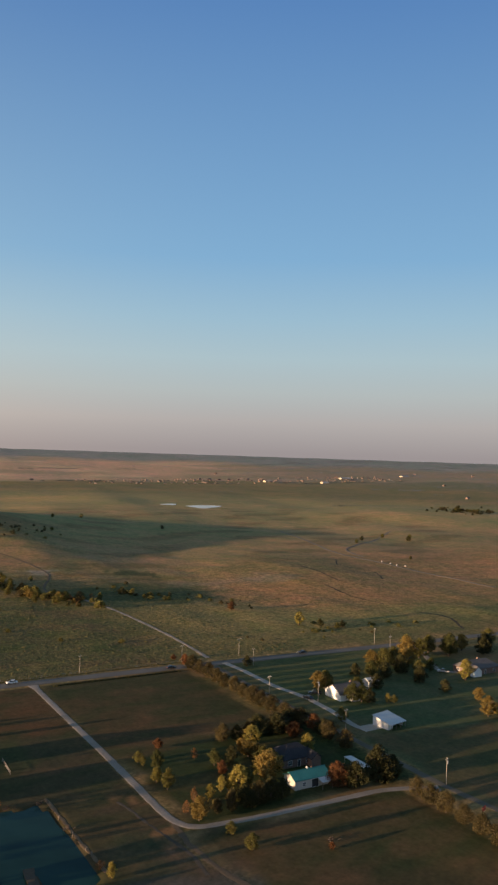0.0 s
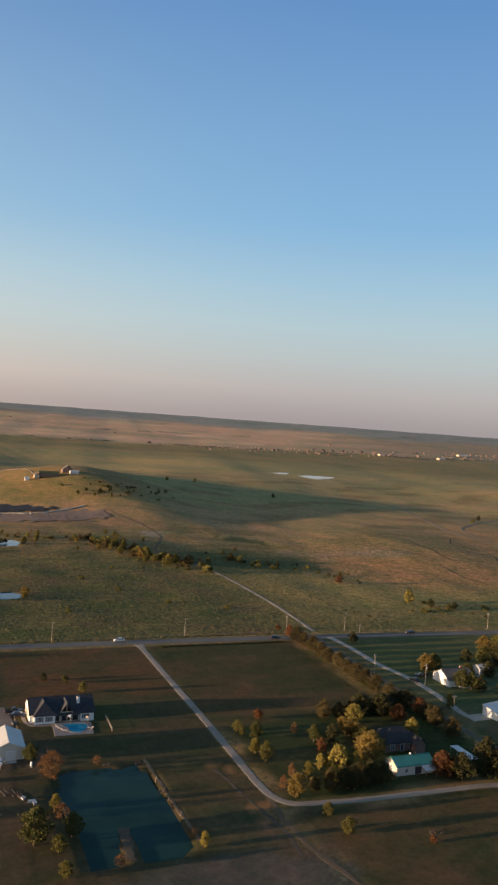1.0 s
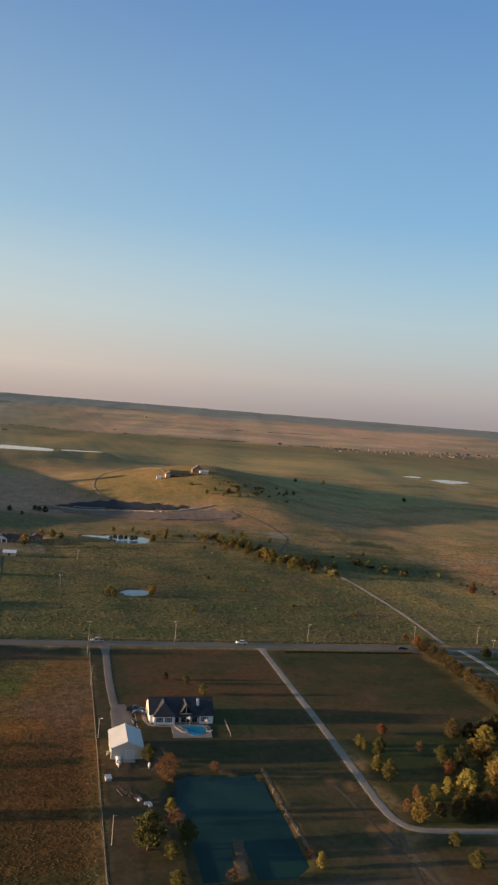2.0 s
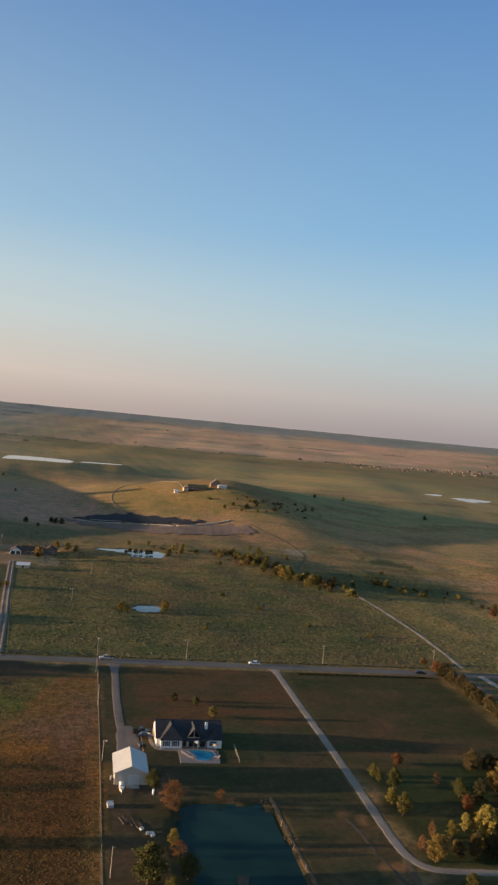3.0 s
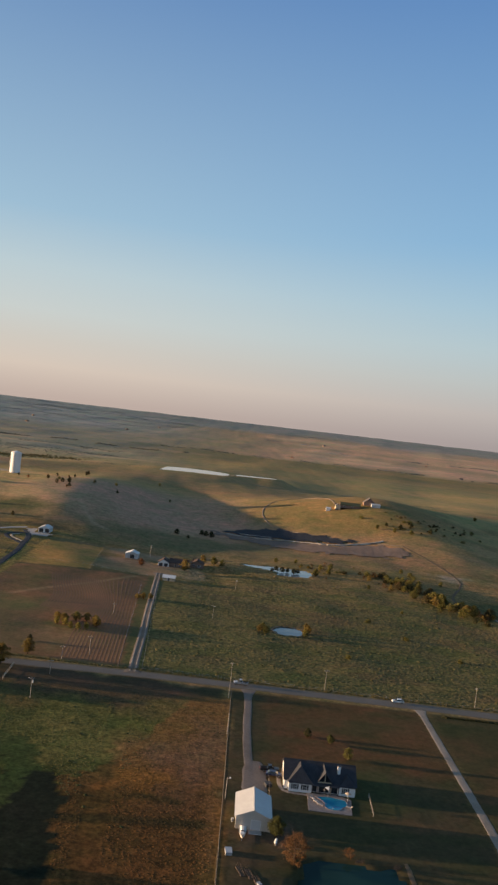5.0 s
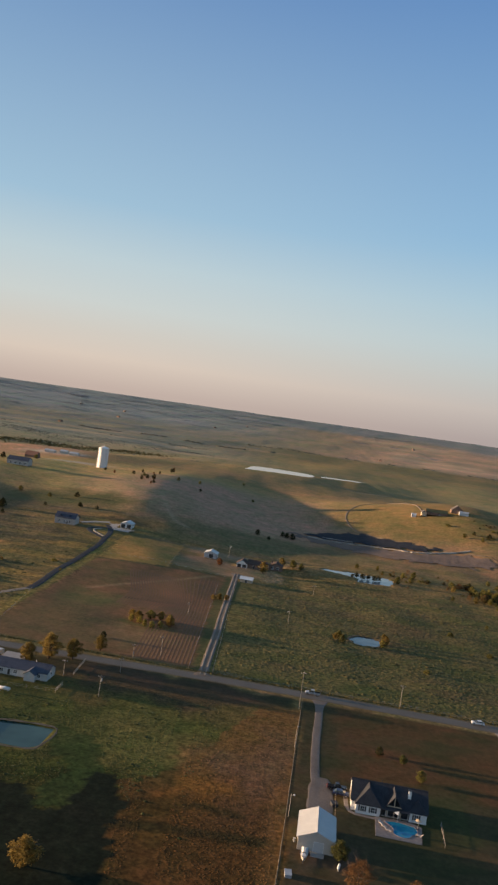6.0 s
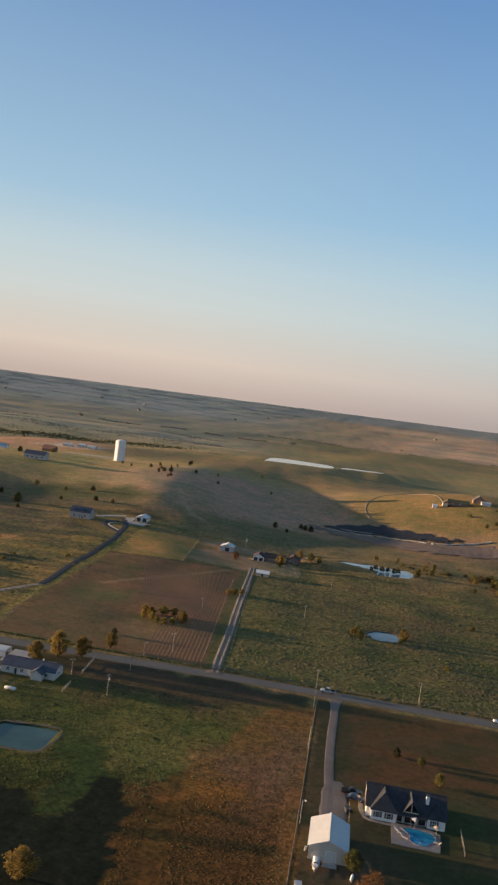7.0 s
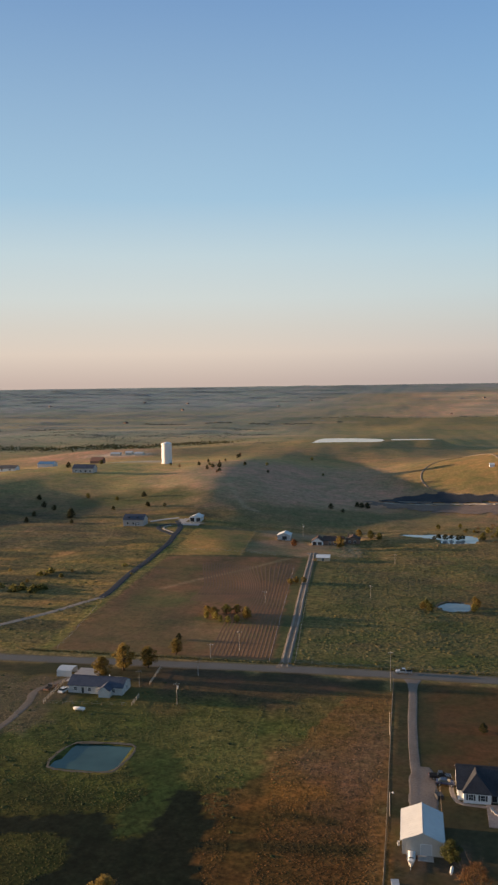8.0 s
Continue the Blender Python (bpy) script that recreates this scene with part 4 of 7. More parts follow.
for n, x0, x1, y0, y1, seed, lo, hi, tall, m, lab in ((1800, -10, 230, 350, 590, 75, 0.8, 2.0, 0.42, SCRUB_LEAF, "small olive-gold bushes scattered in the scrub"),
                                                     (260, -125, 0, 225, 322, 77, 0.6, 1.4, 0.3, TUFT_GREEN, "small green bushes scattered in the field")):
    x, y, rng = sown(n, x0, x1, y0, y1, seed, 0.0, 40)
    clumps("low_bushes", x, y, rng.uniform(lo, hi, len(x)), rng.uniform(0.3, 1.0, len(x)) * tall, m, lab, seed, "bushes")


def far_woods():
    """Belts and patches of woodland, thicker to the west and towards the horizon."""
    rng = np.random.RandomState(81)
    n = 420000
    r, a = 1250 + 3350 * rng.uniform(0, 1, n) ** 0.8, np.radians(rng.uniform(-55, 35, n))
    x, y = 20 + r * np.sin(-a), 30 + r * np.cos(a)
    side = np.degrees(np.arctan2(-x, y))
    want = 0.6 * waves(x, y, 620, 82) + 0.7 * waves(x * 0.35, y * 2.0, 420, 83) + 0.6 * waves(x, y, 130, 85) + rng.uniform(-0.25, 0.25, n)
    limit = 1.45 - 1.15 * smooth(side, -3, 14) - 0.6 * smooth(r, 2800, 4200) - 0.7 * smooth(-side, 22, 38) * smooth(r, 2300, 2900)
    keep = want > limit
    x, y, r = x[keep][:58000], y[keep][:58000], r[keep][:58000]
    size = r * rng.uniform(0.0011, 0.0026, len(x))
    for near, m, lab in ((r < 2100, NEAR_WOOD, "scattered tree belts on the plain"), (r >= 2100, HAZY_WOOD, "far woods and tree belts on the plain")):
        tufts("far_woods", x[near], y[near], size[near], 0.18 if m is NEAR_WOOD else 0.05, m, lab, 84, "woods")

    # a belt of trees behind the ridge
    u = rng.uniform(0, 1, 1500)
    x, y = -690 + 400 * u + rng.normal(0, 24, 1500), 1345 + 90 * u + 22 * np.sin(u * 17) + rng.normal(0, 20, 1500)
    tufts("tree_belt", x, y, rng.uniform(2.0, 4.6, 1500), 0.4, SCRUB_LEAF, "belt of green trees behind the ridge", 86, "woods")

    for x0, x1, y0, n, seed in ((-260, 330, 2500, 240, 87), (420, 620, 2510, 110, 88), (700, 1350, 2465, 320, 89), (1150, 2100, 2330, 420, 90), (-700, -150, 2180, 420, 91), (600, 1300, 3150, 260, 92)):
        q = np.random.RandomState(seed)
        x = q.uniform(x0, x1, n)
        y = y0 + 0.04 * (x - x0) + 26 * waves(x, x * 0, 180, seed) + q.normal(0, 9, n)
        gap = waves(x, x * 0, 120, seed + 5) > -0.3
        x, y = x[gap], y[gap]
        tufts("tree_belt", x, y, q.uniform(5, 11, len(x)), 0.25, NEAR_WOOD, "thin dark tree belt along a far field edge", seed, "woods")


far_woods()


# ---------------------------------------------------------------- trees
KINDS = {
    # height, crown radius, crown base share, leaf material, clumps, clump size
    "cedar": (6.0, 2.35, 0.08, LEAF_DARK, 2300, 0.22),
    "green": (8.0, 3.1, 0.16, LEAF_GREEN, 2600, 0.27),
    "olive": (8.0, 2.9, 0.14, LEAF_OLIVE, 2500, 0.26),
    "yellow": (8.0, 2.2, 0.12, LEAF_YELLOW, 2000, 0.25),
    "gold": (8.0, 2.8, 0.14, LEAF_GOLD, 2400, 0.26),
    "rust": (7.0, 2.9, 0.12, LEAF_RUST, 2400, 0.26),
    "bare": (6.0, 3.1, 0.10, LEAF_TAN, 3600, 0.11),
    "oak": (5.5, 3.1, 0.1, LEAF_BROWN, 2600, 0.2),
    "bush": (2.6, 1.9, 0.02, LEAF_OLIVE, 500, 0.28),
}
WORDS = {"cedar": "dark green cedar", "green": "leafy green tree", "olive": "olive-green autumn tree", "yellow": "bright yellow autumn tree", "gold": "golden-brown autumn tree",
         "rust": "rust-red autumn tree", "bare": "nearly bare tan twiggy tree", "oak": "round olive-brown oak", "bush": "low olive-brown bush"}
GROWN = {}


def grow(kind, seed, far):
    h, r, low, leaf, count, size = KINDS[kind]
    count, size = int(count * 1.4), size * 0.84
    if far:
        count, size = int(count * 0.22), size * 2.0
    rng = random.Random(seed * 101 + len(kind))
    tree = new("bush" if kind == "bush" else "tree")
    trunk = Solid()
    if kind != "bush":
        top = Vector((rng.uniform(-0.3, 0.3), rng.uniform(-0.3, 0.3), h * 0.62))
        trunk.tube((0, 0, -0.3), top, 0.035 * h, 0.012 * h, 7)
        for k in range(6):
            t, a = rng.uniform(0.35, 0.95), k * 1.05 + rng.uniform(-0.4, 0.4)
            s = top * t
            e = s + Vector((math.cos(a), math.sin(a), rng.uniform(0.5, 1.1))) * r * rng.uniform(0.45, 0.8)
            trunk.tube(s, e, 0.013 * h, 0.004 * h, 5)
            for j in range(3 if kind == "bare" else 1):
                b = a + rng.uniform(-1, 1)
                trunk.tube(s.lerp(e, 0.6), s.lerp(e, 0.6) + Vector((math.cos(b), math.sin(b), rng.uniform(0.4, 1.2))) * r * 0.5, 0.007 * h, 0.002 * h, 4)
    else:
        for k in range(5):
            a = k * 1.26 + rng.uniform(-0.3, 0.3)
            trunk.tube((0, 0, -0.1), (math.cos(a) * r * 0.6, math.sin(a) * r * 0.6, h * 0.6), 0.05, 0.02, 4)
    part("trunk" if kind != "bush" else "stem", trunk, BARK, tree, soft=True)
    # an uneven egg of many small lobes
    lobes = []
    for k in range(44):
        t, u = k * 2.39996 + rng.uniform(-0.6, 0.6), (k + rng.uniform(0.1, 0.9)) / 44
        full = math.sin(math.pi * min(1, (u * 0.9 + 0.1)) ** (0.75 if kind == "cedar" else 0.95)) ** 0.7
        wide = r * full * rng.uniform(0.35, 0.9)
        z = h * (low + (0.95 - low) * u) + rng.uniform(-0.05, 0.05) * h
        lobes.append((Vector((math.cos(t) * wide, math.sin(t) * wide, z)), r * rng.uniform(0.16, 0.32)))
    lobes.append((Vector((0, 0, h * (0.5 + low * 0.5))), r * 0.5))
    lobes.append((Vector((0, 0, h * 0.72)), r * 0.42))
    crown = Solid()
    for k in range(count):
        c, q = rng.choice(lobes)
        d = Vector((rng.gauss(0, 1), rng.gauss(0, 1), rng.gauss(0, 1))).normalized()
        p = c + d * q * (rng.uniform(0.1, 1.05) if kind == "bare" else rng.uniform(0.35, 1.0) + abs(rng.gauss(0, 0.22)))
        if p.z < low * h:
            p.z = low * h + rng.uniform(0, 0.4)
        nrm = (d + Vector((rng.gauss(0, 0.7), rng.gauss(0, 0.7), rng.gauss(0, 0.7)))).normalized()
        u = nrm.orthogonal().normalized()
        w = nrm.cross(u)
        s = size * rng.uniform(0.5, 1.1)
        t = rng.uniform(0, 6.283)
        u, w = math.cos(t) * u + math.sin(t) * w, math.cos(t) * w - math.sin(t) * u
        crown.add([p - u * s, p - w * s * 0.8 + nrm * s * 0.3, p + u * s * 0.9, p + w * s * 0.75 + nrm * s * 0.2], [(0, 1, 2, 3)])
    part("crown", crown, leaf, tree)
    return tree


def plant(kind, x, y, h, where, name="", wide=1.0, group=""):
    seed = int(abs(x * 13 + y * 7)) % 3
    m = pose(x, y, lev(x, y), 0, 0, (x * 37 + y * 53) % 360)
    far = y > 440
    if (kind, seed, far) not in GROWN:
        GROWN[kind, seed, far] = tree = grow(kind, seed, far)
        tree.matrix_world = m
    else:
        tree = copy_thing(GROWN[kind, seed, far], m)
    k = h / KINDS[kind][0]
    tree.scale = (k * wide, k * wide, k)
    tagged(tree, f"{WORDS[kind]} {where}", "bush" if kind == "bush" else "tree", group)
    if not group and "group" in tree:
        del tree["group"]
    return tree


rng = random.Random(5)
# row of round trees along the lane
plant("rust", 168.2, 340, 5.4, "at the head of the row along the lane", wide=1.1, group="row of trees along the lane")
for k in range(12):
    plant("oak", 168.4 + 0.16 * k + rng.uniform(-0.5, 0.5), 332.5 - 7.6 * k + rng.uniform(-0.7, 0.7), rng.uniform(5.6, 6.6), "in a row along the lane", wide=rng.uniform(1.0, 1.12), group="row of trees along the lane")
for k, (x, y) in enumerate(((168.4, 180.5), (167.8, 174), (167.4, 167.3), (167, 160), (166.4, 153), (165.6, 146), (165, 139))):
    plant("oak", x, y, 5.0 + 0.4 * (k % 3), "in a row beside the lower field", wide=1.05, group="row of trees by the lower field")
# grove round the green-roofed barn and the brick house: x, y, kind, height, width
GROVE_WEST = (
    (113.6, 248.1, 'rust', 3.3, 1.29), (102.7, 239.3, 'olive', 3.9, 1.05), (103.2, 235.9, 'olive', 3.5, 0.73), (106.4, 232.4, 'green', 5.8, 0.98), (102.1, 222.8, 'yellow', 4.5, 1.58), (102.8, 216.3, 'olive', 6.2, 0.85),
    (120.7, 234.5, 'bare', 3.6, 0.72), (136.6, 244.6, 'oak', 5.9, 0.96), (142.1, 244.2, 'cedar', 5.2, 1.21), (146.7, 244.4, 'oak', 5.3, 0.82), (151.5, 244.8, 'cedar', 5.3, 1.17), (156.8, 244.6, 'oak', 5.4, 0.87),
    (161.9, 244.6, 'cedar', 5.4, 1.25), (124.1, 226.9, 'green', 5.1, 1.13), (122.9, 219.4, 'rust', 4.2, 1.04), (128.7, 224.2, 'cedar', 6.2, 0.91), (144.0, 237.4, 'yellow', 7.1, 1.63), (137.5, 232.8, 'gold', 4.7, 1.45),
    (137.8, 228.5, 'gold', 5.1, 1.57), (138.5, 224.6, 'gold', 5.6, 1.55),
)
GROVE_MIDDLE = (
    (138.3, 220.0, 'olive', 6.3, 1.47), (139.2, 216.4, 'olive', 6.2, 1.47), (133.4, 209.2, 'gold', 9.0, 1.47), (133.1, 214.1, 'olive', 4.6, 1.53), (116.4, 208.1, 'yellow', 5.1, 0.99), (118.7, 207.9, 'olive', 5.1, 0.6),
    (120.7, 205.1, 'yellow', 8.3, 1.23), (124.5, 207.3, 'olive', 5.9, 0.98), (111.0, 204.8, 'yellow', 4.7, 1.2), (106.0, 205.3, 'bare', 4.2, 0.61), (100.8, 199.7, 'bare', 3.8, 0.6), (102.1, 194.2, 'gold', 6.5, 1.07),
    (108.9, 196.4, 'oak', 3.8, 0.84), (112.7, 195.1, 'oak', 6.3, 0.6), (117.4, 195.5, 'cedar', 6.3, 0.97), (121.8, 195.6, 'oak', 6.7, 0.64), (126.7, 196.6, 'cedar', 6.6, 1.11), (130.5, 196.2, 'cedar', 5.7, 1.0),
    (119.0, 194.7, 'cedar', 4.9, 1.04), (124.0, 195.9, 'cedar', 5.0, 1.04),
)
GROVE_EAST = (
    (149.9, 195.4, 'rust', 7.6, 1.05), (155.0, 193.0, 'cedar', 7.6, 1.18), (163.8, 193.7, 'cedar', 11.0, 0.93), (170.8, 194.2, 'cedar', 6.8, 1.1), (165.9, 191.9, 'cedar', 7.6, 1.04), (152.7, 194.6, 'cedar', 6.4, 1.21),
    (158.7, 243.3, 'cedar', 7.3, 1.66), (152.3, 246.4, 'cedar', 6.7, 1.76), (162.0, 237.4, 'rust', 5.4, 1.4), (171.7, 246.9, 'oak', 6.3, 1.01), (172.6, 240.4, 'rust', 5.9, 1.24), (172.5, 230.1, 'oak', 6.6, 0.95),
    (172.1, 220.7, 'oak', 6.1, 1.0), (157.0, 221.7, 'yellow', 7.1, 1.28), (166.1, 247.7, 'cedar', 6.2, 1.46), (173.2, 235.6, 'cedar', 5.5, 1.35),
)
for x, y, kind, h, wide in GROVE_WEST + GROVE_MIDDLE + GROVE_EAST:
    plant(kind, x, y, h, "in the grove round the brick house", wide=wide * 1.12)
for x, y, kind, h in ((106, 183.2, "olive", 3.5), (106.8, 173.8, "olive", 4.4), (125.5, 165, "rust", 1.8)):
    plant(kind, x, y, h, "in the lower brown field", wide=1.35)
# homestead east of the lane
STAND_2A = (
    (203.6, 281, 'gold', 7.0), (208.4, 282, 'olive', 6.5), (211, 286, 'cedar', 5.5), (188, 243.6, 'olive', 4.6), (195.2, 327.5, 'cedar', 4.2), (207, 261.5, 'green', 6.5), (210.5, 260, 'green', 5.8), (213, 258, 'cedar', 5),
    (216, 270, 'olive', 6), (219.8, 254.5, 'yellow', 3.4), (222, 253, 'olive', 3.0), (278, 309, 'gold', 9.5), (284, 306, 'olive', 8.5), (251, 294, 'olive', 9.0), (247, 298, 'gold', 8.0), (256, 288, 'cedar', 7.5),
    (262, 300, 'olive', 8.0), (268, 296, 'gold', 7.5), (253.4, 272, 'cedar', 6.2), (243, 284, 'cedar', 6.0), (238, 288, 'green', 6.5), (253.5, 256, 'cedar', 4.6), (276, 266, 'yellow', 8.6), (302, 303, 'green', 9.0),
)
STAND_2B = (
    (308, 309, 'cedar', 8.5), (296, 312, 'olive', 8.0), (317, 309, 'gold', 7.5), (322, 298, 'cedar', 8.0), (330, 305, 'cedar', 8.0), (257, 240, 'gold', 5.0), (245.5, 224, 'gold', 6.8), (249, 220, 'olive', 6.0),
    (229, 273, 'cedar', 5.5), (262, 282, 'olive', 6.0), (271, 284, 'green', 5.5), (340, 312, 'olive', 8.0), (290, 322, 'olive', 7.0), (233, 293, 'cedar', 5.0),
)
for x, y, kind, h in STAND_2A + STAND_2B:
    plant(kind, x, y, h * 1.15, "in the homestead yard", wide=1.35)
# yards by the pond
for x, y, kind, h in ((50, 298, "cedar", 2.8), (57, 294, "green", 3.0), (61.4, 283, "olive", 3.8), (33.2, 187.5, "green", 8.6), (40, 202.5, "yellow", 4.2), (41, 198.5, "bare", 3.6), (42, 189, "green", 5.6), (38, 183, "olive", 4.2),
                      (38, 173, "olive", 3.8), (70.4, 177, "yellow", 3.8), (41.5, 220.5, "bare", 7.0), (37.6, 231.5, "green", 4.8), (55, 225.4, "bare", 2.6), (50, 174.5, "bare", 2.6), (69.3, 182, "bare", 2.2)):
    plant(kind, x, y, h, "beside the pond and barn yard", wide=1.3)
plant("gold", -29.5, 205, 6.2, "standing alone on the shade-dark ground", wide=1.7)
# by the blue-roofed house and the fields to the west
for x, y, kind, h in ((-77, 322.5, "gold", 7.4), (-72, 330.5, "gold", 9.4), (-64, 334, "gold", 7.8), (-58, 349.5, "gold", 6.0), (-62, 367, "cedar", 2.6)):
    plant(kind, x, y, h, "beside the country road", wide=1.35)
for x, y, kind, h in ((-59.5, 404, "gold", 4.4), (-58.5, 398, "yellow", 3.8), (-56, 401, "gold", 5.0), (-54, 396, "yellow", 4.2), (-51, 393, "yellow", 3.6), (-47.5, 392, "yellow", 3.8), (-44, 393.5, "yellow", 3.8), (-40.5, 398, "gold", 5.2), (-42, 404, "gold", 4.4), (-51, 405, "olive", 5.0), (-46.5, 406, "gold", 4.6), (-28, 466, "gold", 4.0), (-24.5, 468, "gold", 3.4), (-31, 464, "gold", 3.4)):
    plant(kind, x, y, h * 0.85, "in a thicket in the ploughed field", wide=1.75)
for x, y, h in ((-205, 859, 5), (-191, 883, 4), (-186, 905, 5), (-168, 830, 6), (-173, 903, 4), (-170, 919, 4.5), (-170, 982, 6), (-177, 1030, 6), (-153, 808, 4)):
    plant("rust" if int(x) % 2 else "oak", x, y, h * 0.75, "alone on the grassy ridge", wide=0.8)
for x, y, h in ((-264, 666, 6), (-257, 633, 5), (-252, 611, 5), (-225, 630, 9), (-215, 609, 4), (-174, 664, 4), (-160, 662, 4)):
    plant("cedar", x, y, h * 0.8, "in the shaded pasture", wide=1.3)
# creek and scrub
STAND_3A = (
    (140, 585, 'olive', 8), (143, 571, 'gold', 8), (136, 548, 'olive', 8), (146, 532, 'gold', 8), (152, 540, 'olive', 9), (131, 575, 'oak', 6), (150, 528, 'olive', 8), (162, 519, 'gold', 8),
    (165, 513, 'olive', 7), (171, 506, 'oak', 5), (133, 593, 'olive', 7), (127, 602, 'olive', 6), (147, 589, 'gold', 7), (150, 553, 'olive', 7), (146, 518, 'olive', 5), (157, 508, 'gold', 8),
    (160, 512, 'yellow', 8), (168, 522, 'olive', 7), (153, 522, 'gold', 7), (173, 513, 'cedar', 6), (178, 499, 'olive', 5), (148, 622, 'olive', 6), (142, 540, 'oak', 6), (139, 560, 'gold', 6),
)
STAND_3B = (
    (145, 575, 'bare', 6), (210, 528, 'cedar', 7), (216, 524, 'olive', 6), (229, 497, 'gold', 4.5), (240, 513, 'cedar', 4), (119, 499, 'olive', 3), (166, 602, 'olive', 5), (109, 564, 'olive', 4),
    (144, 637, 'olive', 5), (75.5, 591, 'gold', 7), (81, 616, 'yellow', 6), (89, 622, 'olive', 6), (64, 634, 'yellow', 5), (49, 633, 'gold', 5), (86, 604, 'olive', 6), (256, 452, 'rust', 5.0),
    (271, 396, 'yellow', 8.0), (281, 388, 'cedar', 4.4), (286, 378, 'olive', 4.0), (292, 381, 'cedar', 4.0), (219, 509, 'olive', 4), (38, 422, 'olive', 3.6), (35, 425, 'gold', 3.4), (57, 424, 'yellow', 4.0),
)
STAND_3C = (
    (59, 431, 'gold', 4.2), (58.5, 437, 'gold', 3.6), (36.5, 430, 'olive', 3.4), (95, 470, 'bush', 1.8), (130, 410, 'bush', 1.6), (158, 395, 'bush', 1.8), (75, 395, 'bush', 1.6), (110, 440, 'bush', 1.8),
    (168, 352, 'rust', 2.6),
)
for x, y, kind, h in STAND_3A + STAND_3B + STAND_3C:
    plant("olive" if kind == "gold" and y > 490 and int(x) % 2 else kind, x, y, h * (0.74 if y > 490 else 1.0), "in the creek scrub", wide=1.5)
STAND_4A = (
    (-34, 714, 6), (-23, 701, 4), (-174, 864, 5), (-172, 1000, 6), (-221, 880, 4), (-152, 815, 5), (-187, 870, 5), (-87, 1030, 5),
    (-160, 850, 7), (-166, 845, 6), (-140, 880, 5), (-120, 900, 5), (-110, 850, 4), (-60, 900, 4), (150, 800, 6), (165, 790, 6),
    (172, 800, 7), (180, 785, 6), (185, 812, 5), (200, 795, 6), (160, 810, 5), (360, 1066, 8), (300, 1000, 7), (430, 950, 7),
)
STAND_4B = (
    (255, 850, 6), (-10, 735, 6), (-14, 738, 6), (-5, 731, 7), (-280, 690, 6), (-240, 700, 6), (-210, 690, 5), (-190, 700, 6),
    (-250, 655, 6), (-200, 655, 4), (-230, 640, 5), (-175, 665, 5), (600, 760, 7), (560, 620, 5), (640, 800, 8), (700, 780, 9),
    (720, 800, 8), (690, 820, 8), (-300, 880, 7), (-320, 840, 8),
)
for x, y, h in STAND_4A + STAND_4B:
    plant("cedar" if int(x) % 3 else "olive", x, y, h * 0.75, "alone on the open hillside", wide=1.4)

for x, y, kind, h in ((48, 595, "cedar", 4.5), (52, 592, "cedar", 5.0), (56, 594, "cedar", 4.0), (60, 591, "cedar", 5.0), (63, 594, "cedar", 4.2), (45, 592, "cedar", 3.4)):
    plant(kind, x, y, h * 0.7, "standing in the creek pond", wide=1.7)

def thicket(name, spots, label):
    """Brush too dense to count: the crowns of many small trees in one mesh."""
    v, f, idx, mats = [], [], [], []
    for n, (kind, x, y, h, wide) in enumerate(spots):
        key = (kind, n % 3, True)
        if key not in GROWN:
            GROWN[key] = grow(kind, n % 3, True)
            GROWN[key].matrix_world = pose(x, y, lev(x, y))
            k = h / KINDS[kind][0]
            GROWN[key].scale = (k * wide, k * wide, k)
            tagged(GROWN[key], f"{WORDS[kind]} at the edge of the brush", "bush" if kind == "bush" else "tree")
            continue
        me = next(c for c in GROWN[key].children if c.name.startswith("crown")).data
        co = np.empty(len(me.vertices) * 3, np.float32)
        me.vertices.foreach_get("co", co)
        co = co.reshape(-1, 3)
        k, a = h / KINDS[kind][0], (x * 37 + y * 53) % 6.283
        c, q = math.cos(a) * k * wide, math.sin(a) * k * wide
        at = len(v)
        v += np.c_[x + c * co[:, 0] - q * co[:, 1], y + q * co[:, 0] + c * co[:, 1], lev(x, y) + k * co[:, 2] - 0.25 * k].tolist()
        leaf = KINDS[kind][3]
        if leaf not in mats:
            mats.append(leaf)
        f += [tuple(at + i for i in p.vertices) for p in me.polygons]
        idx += [mats.index(leaf)] * len(me.polygons)
    me = bpy.data.meshes.new(name)
    me.from_pydata(v, [], f)
    for m in mats:
        me.materials.append(m)
    me.polygons.foreach_set("material_index", idx)
    tagged(new(name, me), label, "brush", kind="stuff")


rng = random.Random(77)


def spread(n, kinds, where, lo, hi, wide):
    return [(rng.choice(kinds), *where(), rng.uniform(lo, hi), wide) for _ in range(n)]


def along(x0, y0, x1, y1, sx, sy):
    def spot():
        u = rng.uniform(0, 1)
        return x0 + (x1 - x0) * u + rng.gauss(0, sx), y0 + (y1 - y0) * u + rng.gauss(0, sy)
    return spot


thicket("creek_thicket", spread(74, ("gold", "oak", "olive", "bare", "cedar", "olive", "bush"), along(118, 612, 180, 500, 7, 10), 2.0, 4.6, 1.5), "dense golden-brown thicket along the creek")
thicket("pond_brush", spread(40, ("gold", "olive", "bush", "bare", "oak"), along(62, 622, 124, 612, 6, 12), 1.0, 2.2, 1.7), "low brush behind the creek pond")
thicket("drive_brush", spread(40, ("gold", "bush", "olive", "bush"), along(-190, 395, -150, 470, 16, 14), 1.2, 3.0, 1.6), "rough brush in the grass by the gravel drive")
thicket("hill_brush", spread(44, ("cedar", "cedar", "oak", "bush"), along(165, 838, 235, 822, 12, 18), 1.0, 2.4, 1.8), "dark brush on the shaded hill flank")
thicket("hollow_brush", spread(30, ("olive", "cedar", "bush", "oak"), along(196, 548, 286, 468, 8, 12), 1.0, 2.6, 1.6), "low brush on the darkened ground beyond the scrub")
